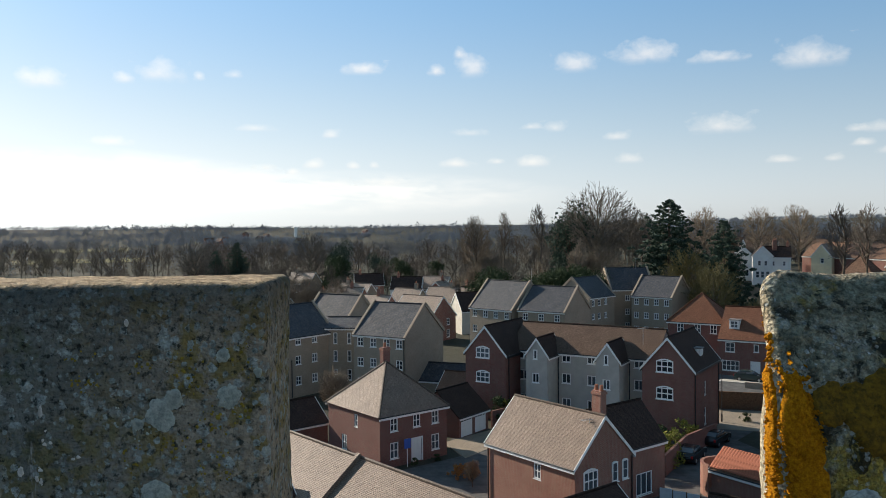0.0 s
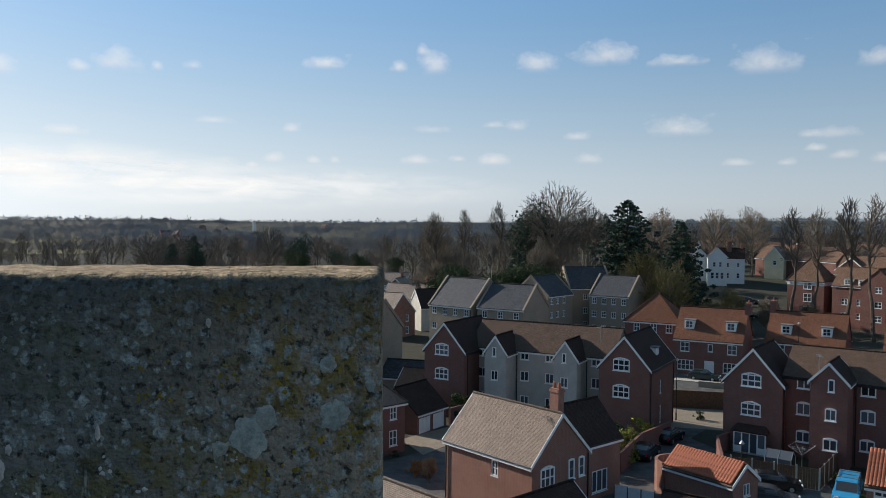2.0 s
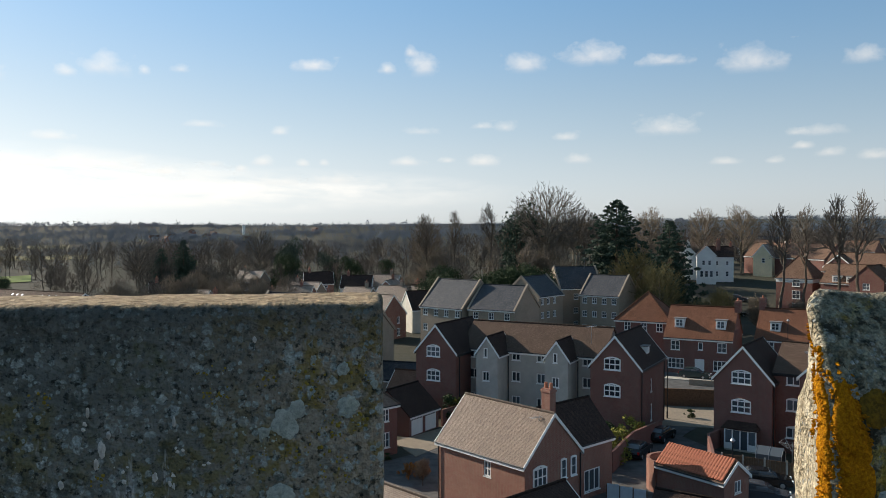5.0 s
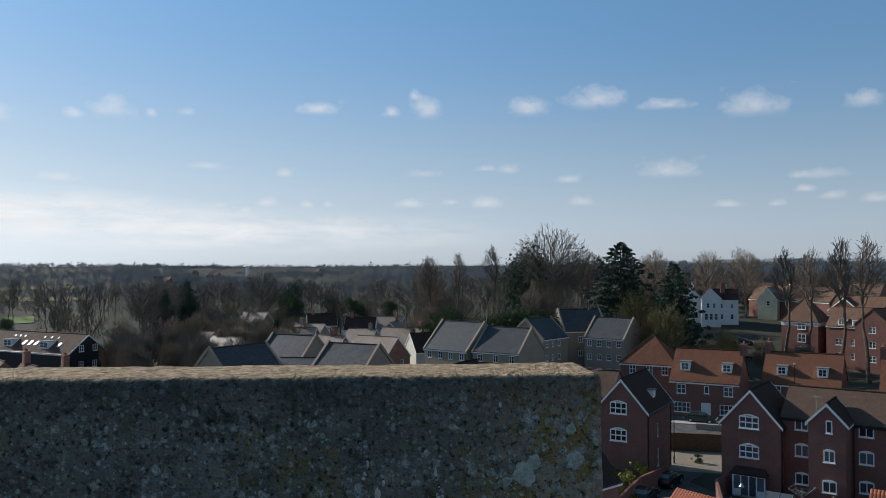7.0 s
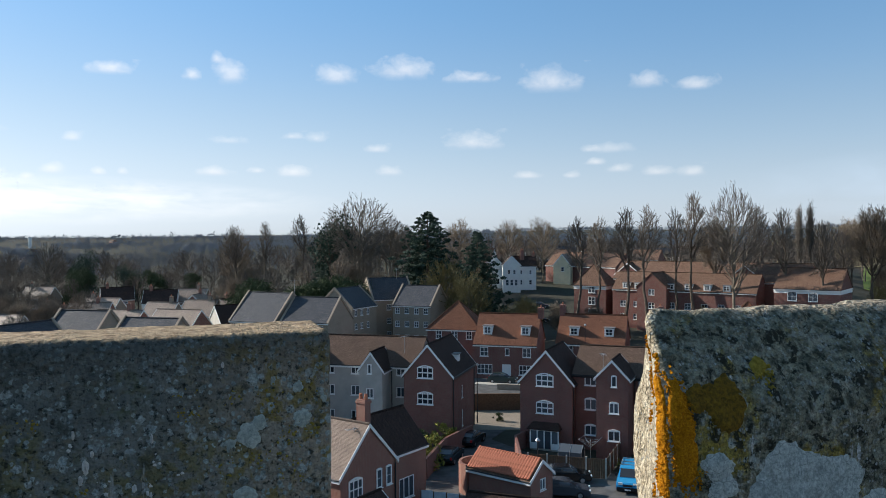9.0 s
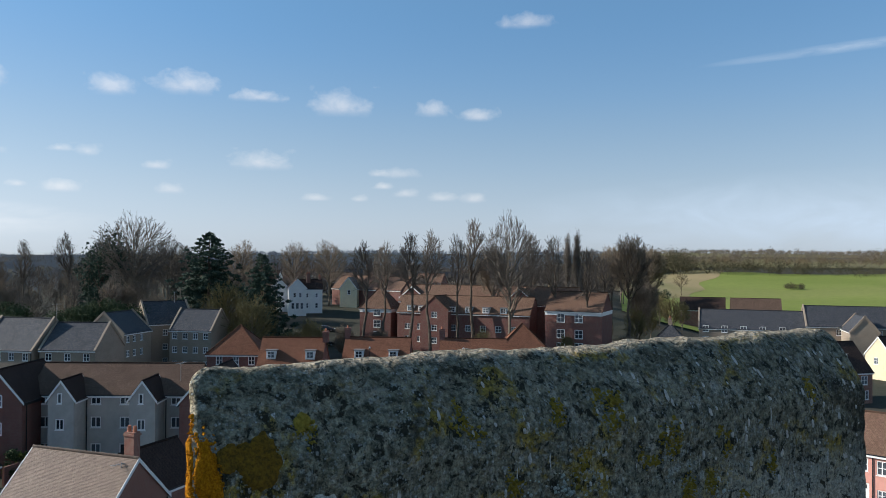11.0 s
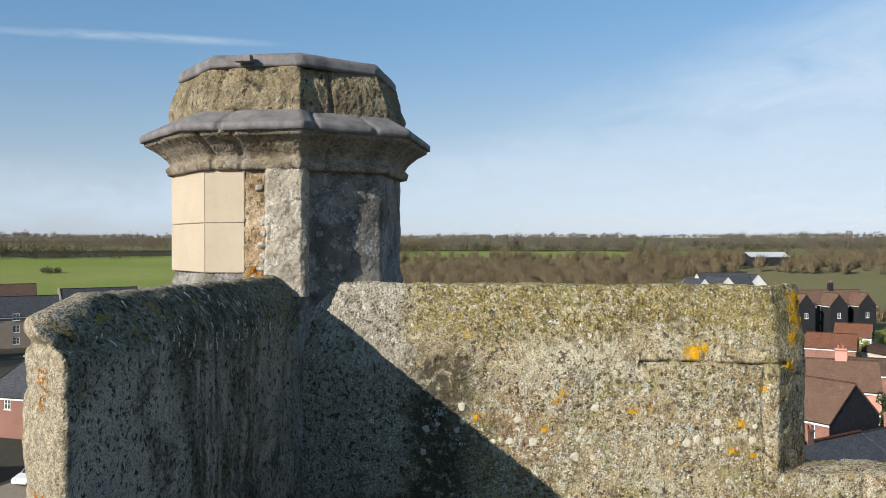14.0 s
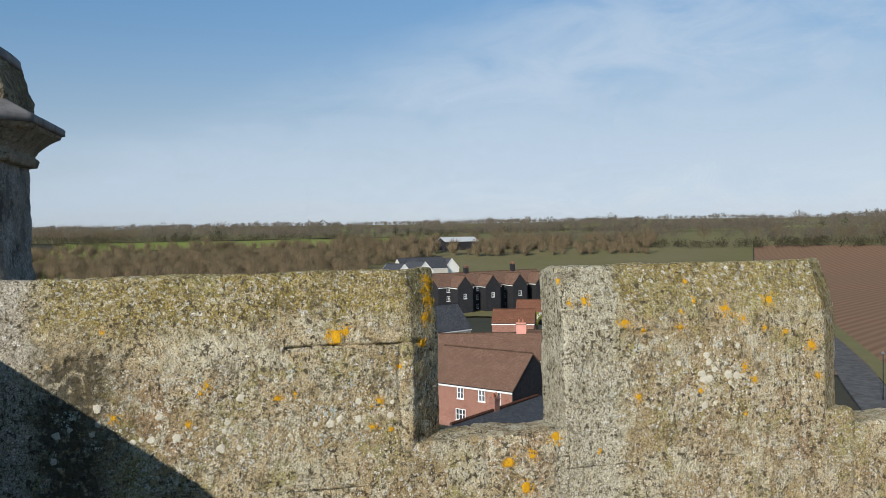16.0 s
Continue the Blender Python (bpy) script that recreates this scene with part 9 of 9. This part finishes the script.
def far_trees(name, label, material, shapes, groups, seed):
    """Far leafless trees, joined: a few light shapes of stem, limbs and twigs, set down at many spots.
    groups: (count, bearing, bearing, distance, distance, least height, most height)."""
    r = random.Random(seed)
    kinds = []
    for k, how in enumerate(shapes):
        segs = grow_limbs(random.Random(seed * 10 + k), 12, **how)
        a, b = (np.array([s_[i][:] for s_ in segs]) for i in (0, 1))
        ra, rb = (np.maximum([s_[i] for s_ in segs], 0.035) for i in (2, 3))
        d = b - a
        d /= np.linalg.norm(d, axis=1)[:, None]
        side = np.cross(d, np.where(np.abs(d[:, 2:]) > 0.9, (1.0, 0, 0), (0, 0, 1.0)))
        side /= np.linalg.norm(side, axis=1)[:, None]
        up = np.cross(d, side)
        ring = [p + (side * math.cos(q * 2.094) + up * math.sin(q * 2.094)) * w[:, None] for p, w in ((a, ra), (b, rb)) for q in range(3)]
        v = np.stack(ring, 1).reshape(-1, 3)
        base = (np.arange(len(segs)) * 6)[:, None]
        quads = np.concatenate([base + (0, 1, 4), base + (0, 4, 3), base + (1, 2, 5), base + (1, 5, 4), base + (2, 0, 3), base + (2, 3, 5)], 1).reshape(-1, 3)
        kinds.append((v, quads))
    verts, tris, n = [], [], 0
    for count, a0, a1, d0, d1, h0, h1 in groups:
        for _ in range(count):
            x, y = polar(r.uniform(a0, a1), r.uniform(d0, d1))
            v, f = r.choice(kinds)
            h, w, turn = r.uniform(h0, h1) / 12, r.uniform(0.95, 1.4), r.uniform(0, math.tau)
            c, s_ = math.cos(turn), math.sin(turn)
            verts.append(np.stack([(v[:, 0] * c - v[:, 1] * s_) * h * w + x, (v[:, 0] * s_ + v[:, 1] * c) * h * w + y, v[:, 2] * h + terrain(x, y)], 1))
            tris.append(f + n)
            n += len(v)
    verts, tri = np.concatenate(verts), np.concatenate(tris)
    me = bpy.data.meshes.new(name)
    me.vertices.add(len(verts))
    me.vertices.foreach_set("co", verts.ravel())
    me.loops.add(tri.size)
    me.loops.foreach_set("vertex_index", tri.ravel())
    me.polygons.add(len(tri))
    me.polygons.foreach_set("loop_start", np.arange(0, tri.size, 3))
    me.update()
    me.validate()
    return tagged(link(name, me, material), label, "woodland", kind="stuff")


def scatter(seed, count, az0, az1, d0, d1, clump=0.0, size=140):
    """Spots between two bearings and two distances; clump gathers them into copses."""
    r = random.Random(seed)
    spots = [polar(r.uniform(az0, az1), math.sqrt(r.uniform(d0 * d0, d1 * d1))) for _ in range(count * (3 if clump else 1))]
    if clump:
        spots = [p for p in spots if noise.noise(Vector((p[0] / size, p[1] / size, seed))) + 0.4 * noise.noise(Vector((p[0] / size * 3, p[1] / size * 3, seed))) > clump - 0.25]
    return spots[:count]


def line(seed, count, az0, d0, az1, d1, thick):
    r = random.Random(seed)
    out = []
    p, q = Vector(polar(az0, d0)), Vector(polar(az1, d1))
    for _ in range(count):
        f = r.random()
        out.append((p.lerp(q, f).x + r.gauss(0, thick), p.lerp(q, f).y + r.gauss(0, thick)))
    return out


canopy("woodland", "brown leafless undergrowth beyond the houses", WOOD_BROWN, scatter(1, 420, -22.2, 20, 238, 430) + scatter(41, 170, -42, -22.2, 405, 470), 120, 7.5, 0.5, 0.028, 1)
canopy("woodland", "leafless woodland in the valley, greyed for haze", WOOD_HAZY, scatter(2, 2300, -42, 26, 400, 900), 46, 9.5, 0.42, 0.055, 2)
canopy("woodland", "far woodland below the skyline, tinted for haze", FAR_WOOD_HAZY, scatter(3, 4600, -45, 45, 900, 1700, 0.2, 170), 20, 11, 0.46, 0.09, 3)
canopy("woodland", "wooded skyline tinted blue-grey for haze", FAR_WOOD_HAZY, scatter(33, 3600, -45, 45, 1700, 2700), 12, 12, 0.6, 0.13, 33)
woodland("woodland", "leafless trees among the houses on the rise", WOOD_BROWN, scatter(4, 480, 18, 44, 255, 520), 110, 8, 0.9, 4, 0.03)
canopy("woodland", "far wooded ridge beyond the rise", WOOD_HAZY, scatter(14, 1300, 18, 46, 520, 1500), 24, 9, 0.45, 0.07, 14)
canopy("hedgerow", "olive hedgerow and bushes along the top of the meadow", HEDGE_GREEN, line(5, 330, 42, 612, 80, 600, 8) + line(6, 220, 44, 640, 80, 640, 20), 60, 8.5, 0.6, 0.045, 5, "hedge")
canopy("woodland", "tan and brown bushes beyond the meadow hedge", SCRUB_TAN, scatter(7, 620, 42, 82, 700, 900), 90, 12, 0.46, 0.032, 7)
canopy("woodland", "far wooded skyline beyond the meadow", EAST_WOOD, scatter(8, 4200, 42, 140, 1000, 2500, 0.2, 190), 34, 13, 0.5, 0.085, 8)
canopy("scrub", "dark thicket of bare trees behind the straw-coloured grass", HEDGE_GREEN, scatter(9, 210, 40, 49.6, 575, 650) + scatter(42, 70, 40, 46, 400, 575), 110, 13.5, 0.5, 0.03, 9)
woodland("scrub", "tan willow scrub below the green pasture", SCRUB_TAN, scatter(10, 520, 74, 97, 330, 470), 170, 8, 1.15, 10, 0.022)
woodland("scrub", "brown scrub and trees behind the terrace", SCRUB_TAN, scatter(11, 280, 95, 117, 470, 570), 100, 8, 1.1, 11, 0.04)
canopy("hedgerow", "dark hedgerow along the pasture strip", HEDGE_GREEN, line(12, 240, 76, 655, 103, 655, 6) + line(13, 130, 100, 770, 116, 770, 8), 50, 7, 0.6, 0.06, 12, "hedge")
canopy("woodland", "brown leafless wood on the far valley side", EAST_WOOD, scatter(15, 1300, 76, 140, 680, 1000, 0.32, 90), 60, 12, 0.42, 0.04, 15)
canopy("woodland", "dark evergreen clumps among the far woods", EVERGREEN, scatter(35, 160, 74, 135, 700, 1500, 0.45, 60), 60, 10, 0.4, 0.07, 35)
woodland("scrub", "tan scrub and bare bushes in front of the pasture", SCRUB_TAN, scatter(36, 420, 72, 101, 430, 556), 140, 7.5, 1.15, 36, 0.024)
canopy("woodland", "brown leafless thickets beyond the ploughed field", EAST_WOOD, scatter(40, 520, 106, 142, 530, 690, 0.2, 60), 110, 10, 0.45, 0.035, 40)
canopy("hedgerow", "hedgerow at the top of the ploughed field", HEDGE_GREEN, line(16, 200, 113, 525, 140, 530, 5), 60, 6, 0.6, 0.06, 16, "hedge")
canopy("scrub", "bush standing alone in the meadow", HEDGE_GREEN, line(17, 14, 55.3, 480, 56.6, 478, 1.5), 90, 4.4, 0.6, 0.06, 17, "bush")
woodland("scrub", "russet bushes below the houses at the gap", SCRUB_TAN, scatter(18, 60, 98, 114, 235, 262), 50, 4, 1.3, 18, 0.09)
woodland("roadside_scrub", "brown brambles beside the country lane", SCRUB_TAN, scatter(19, 40, 126, 138, 76, 92), 60, 1.8, 1.6, 19, 0.06)

LIGHT_SHAPES = (dict(crown=0.36, base=0.25, limbs=9, twigs=11, low=0.22, tips=3), dict(crown=0.28, base=0.3, limbs=8, twigs=11, low=0.3, tips=3, open_=0.6), dict(crown=0.17, base=0.4, limbs=8, twigs=7, low=0.4, tips=3))
far_trees("far_trees", "leafless trees among the houses on the rise", WOOD_BROWN, LIGHT_SHAPES, ((60, 21, 46, 240, 420, 9, 15), (95, -22.2, 16, 300, 430, 11, 17), (40, -22.2, 3, 236, 300, 9, 13), (46, -40, -22.2, 405, 480, 12, 17), (8, -30, -22.4, 350, 400, 10, 14)), 91)
far_trees("far_trees", "bare brown trees among the scrub and hedges of the valley", SCRUB_TAN, LIGHT_SHAPES, ((60, 73, 98, 330, 470, 6, 10), (40, 73, 101, 440, 560, 6, 10), (30, 95, 117, 470, 570, 8, 13), (26, 40, 49, 400, 640, 8, 12), (22, 112, 140, 520, 560, 8, 13)), 92)
far_trees("far_trees", "bare trees along the far hedgerows", EAST_WOOD, LIGHT_SHAPES, ((44, 44, 103, 645, 690, 9, 14), (70, 76, 138, 700, 1000, 11, 17)), 93)

# ---- clouds, far behind everything ----


def cloud_shape(k):
    sub = k.n.new("ShaderNodeVectorMath")
    sub.operation = 'SUBTRACT'
    sub.inputs[1].default_value = (0.5, 0.5, 0)
    k.l.new(k.tc.outputs["UV"], sub.inputs[0])
    ln = k.n.new("ShaderNodeVectorMath")
    ln.operation = 'LENGTH'
    k.l.new(sub.outputs[0], ln.inputs[0])
    return ln.outputs["Value"]


def cloud_look(k, alpha, colour, strength):
    em = k.n.new("ShaderNodeEmission")
    if hasattr(colour, "is_linked"):
        k.l.new(colour, em.inputs[0])
    else:
        em.inputs[0].default_value = (*colour, 1)
    em.inputs[1].default_value = strength
    tr = k.n.new("ShaderNodeBsdfTransparent")
    mx = k.n.new("ShaderNodeMixShader")
    k.l.new(alpha, mx.inputs[0])
    k.l.new(tr.outputs[0], mx.inputs[1])
    k.l.new(em.outputs[0], mx.inputs[2])
    k.l.new(mx.outputs[0], k.n["Material Output"].inputs[0])
    return k.m


def puffy(name, most):
    k = Mat(name, 1.0)
    body = k.math('ADD', k.ramp(cloud_shape(k), 0.0, 0.5, 1.0, 0.0), k.math('MULTIPLY', k.math('SUBTRACT', k.noise(0.011, 6, 0.55, k.place((1, 1, 1.3)), warp=0.2), 0.5), 1.5))
    sep = k.n.new("ShaderNodeSeparateXYZ")
    k.l.new(k.tc.outputs["UV"], sep.inputs[0])
    alpha = k.math('MULTIPLY', k.ramp(body, 0.12, 1.0), k.math('MULTIPLY', k.ramp(k.random(), 0, 1, 0.7 * most, most), k.ramp(sep.outputs[1], 0.22, 0.42)))
    # Greyer undersides are shade painted into the glowing cloud cards.
    tone = k.mix(k.ramp(sep.outputs[1], 0.3, 0.62), (0.80, 0.78, 0.79), (1.0, 0.95, 0.90))
    return cloud_look(k, alpha, tone, 0.90)


CLOUD = puffy("white_cloud", 0.54)
WISP = puffy("faint_white_cloud", 0.42)
k2 = Mat("thin_cloud_veil", 1.0)
ns = k2.noise(0.0016, 8, 0.62, k2.place((1, 1, 2.6)), warp=0.6)
VEIL = cloud_look(k2, k2.math('MULTIPLY', k2.ramp(cloud_shape(k2), 0.10, 0.5, 1.0, 0.0), k2.ramp(ns, 0.32, 0.62, 0.05, 0.66)), (0.72, 0.87, 1.04), 0.70)
k2 = Mat("faint_cloud_streak", 1.0)
STREAK = cloud_look(k2, k2.math('MULTIPLY', k2.ramp(cloud_shape(k2), 0.0, 0.5, 1.0, 0.0), k2.ramp(k2.noise(0.003, 7, 0.6, k2.place((1, 1, 4)), warp=0.4), 0.3, 0.7, 0.05, 0.5)), (0.9, 0.95, 1.0), 0.8)
k2 = Mat("bright_horizon_haze", 1.0)
ns = k2.noise(0.003, 7, 0.6, k2.place((1, 1, 5)), warp=0.4)
HAZE = cloud_look(k2, k2.math('MULTIPLY', k2.ramp(cloud_shape(k2), 0.05, 0.5, 1.0, 0.0), k2.ramp(ns, 0.35, 0.65, 0.15, 0.8)), (1.0, 0.98, 0.96), 0.90)


def cloud(az_, el, w, h, label, mat=CLOUD, grow_=1.55, dist=4300, roll=0):
    x, y = polar(az_, dist)
    z = 22 + dist * math.tan(radians(el))
    W, H = dist * math.tan(radians(w / 2)) * grow_, dist * math.tan(radians(h / 2)) * grow_ * 1.25
    me = bpy.data.meshes.new("cloud")
    me.from_pydata([(-W, 0, -H), (W, 0, -H), (W, 0, H), (-W, 0, H)], [], [(0, 1, 2, 3)])
    uv = me.uv_layers.new()
    for i, c in enumerate(((0, 0), (1, 0), (1, 1), (0, 1))):
        uv.data[i].uv = c
    ob = link("cloud", me, mat)
    ob.matrix_world = pose(x, y, z, 0, 0, -az_) @ Matrix.Rotation(radians(-roll), 4, 'Y')
    tagged(ob, label, "cloud", "clouds", "structure")


CUMULUS = ((-25.05, 9.34, 3.16, 1.34), (-20.15, 9.71, 1.42, 0.79), (-17.98, 10.19, 2.96, 1.58), (-15.54, 10.05, 0.79, 0.71), (-4.5, 10.8, 3.0, 0.9), (0.6, 10.7, 1.1, 0.85), (2.3, 11.85, 1.0, 0.8), (3.2, 10.88, 2.2, 1.75), (10.5, 10.95, 2.9, 1.4), (15.1, 11.38, 4.2, 1.6), (19.9, 10.9, 3.4, 0.87), (25.4, 10.49, 4.1, 1.75), (31.94, 10.3, 2.45, 1.1), (35.1, 9.9, 2.5, 0.87), (19.8, 6.45, 4.0, 1.25))
SMALL = ((38.36, 16.18, 3.4, 0.9), (-13.2, 10.28, 1.2, 0.5), (-21.1, 5.63, 2.17, 0.6), (-23.8, 3.93, 3.6, 0.7), (-19.3, 3.94, 6.3, 0.7), (-14.6, 3.55, 2.0, 0.45), (-11.2, 4.11, 1.6, 0.45), (-9.4, 3.81, 0.8, 0.5), (-7.9, 4.28, 1.3, 0.6), (-6.75, 6.35, 1.0, 0.5), (-11.8, 6.75, 2.0, 0.45), (-7.4, 2.91, 3.2, 0.6), (-2.7, 3.05, 3.6, 0.6), (-24.4, 2.91, 7.9, 0.6), (-5.2, 4.2, 0.8, 0.45), (-3.8, 4.26, 0.6, 0.45), (2.9, 6.5, 2.4, 0.5), (7.2, 6.83, 1.4, 0.4), (8.9, 6.7, 1.25, 0.6), (13.1, 6.0, 1.4, 0.5), (2.0, 4.36, 2.4, 0.6), (4.9, 4.47, 1.0, 0.42), (7.4, 4.32, 2.0, 0.65), (14.0, 4.48, 1.45, 0.7), (23.8, 4.1, 1.6, 0.42), (26.7, 4.07, 1.0, 0.42), (28.5, 4.97, 1.2, 0.42), (29.6, 5.87, 2.4, 0.65), (30.1, 4.48, 1.6, 0.55), (32.6, 4.2, 2.0, 0.55), (34.7, 4.15, 1.8, 0.63), (28.0, 5.84, 1.2, 0.42))
for row_ in CUMULUS:
    cloud(*row_, "small white fair-weather cloud", CLOUD, 1.32)
for row_ in SMALL:
    cloud(*row_, "little pale cloud low over the horizon", WISP)
cloud(61, 13.4, 16, 0.45, "faint streak of high white cloud", STREAK, 1.4, 4400, 2)
for az_, el, w, h in ((-14, 2.4, 40, 2.2), (-24, 3.6, 22, 2.2)):
    cloud(az_, el, w, h, "bright haze low in the sky", HAZE, 1.3, 4500)
for az_, el, w, h, roll in ((104, 8.0, 44, 8.5, 16), (121, 10.5, 40, 14, 12), (86, 4.2, 44, 4.5, 4), (60, 3.0, 36, 3.4, 0), (120, 4, 40, 6, 0)):
    cloud(az_, el, w, h, "thin veil of high white cloud", VEIL, 1.4, 4500, roll)
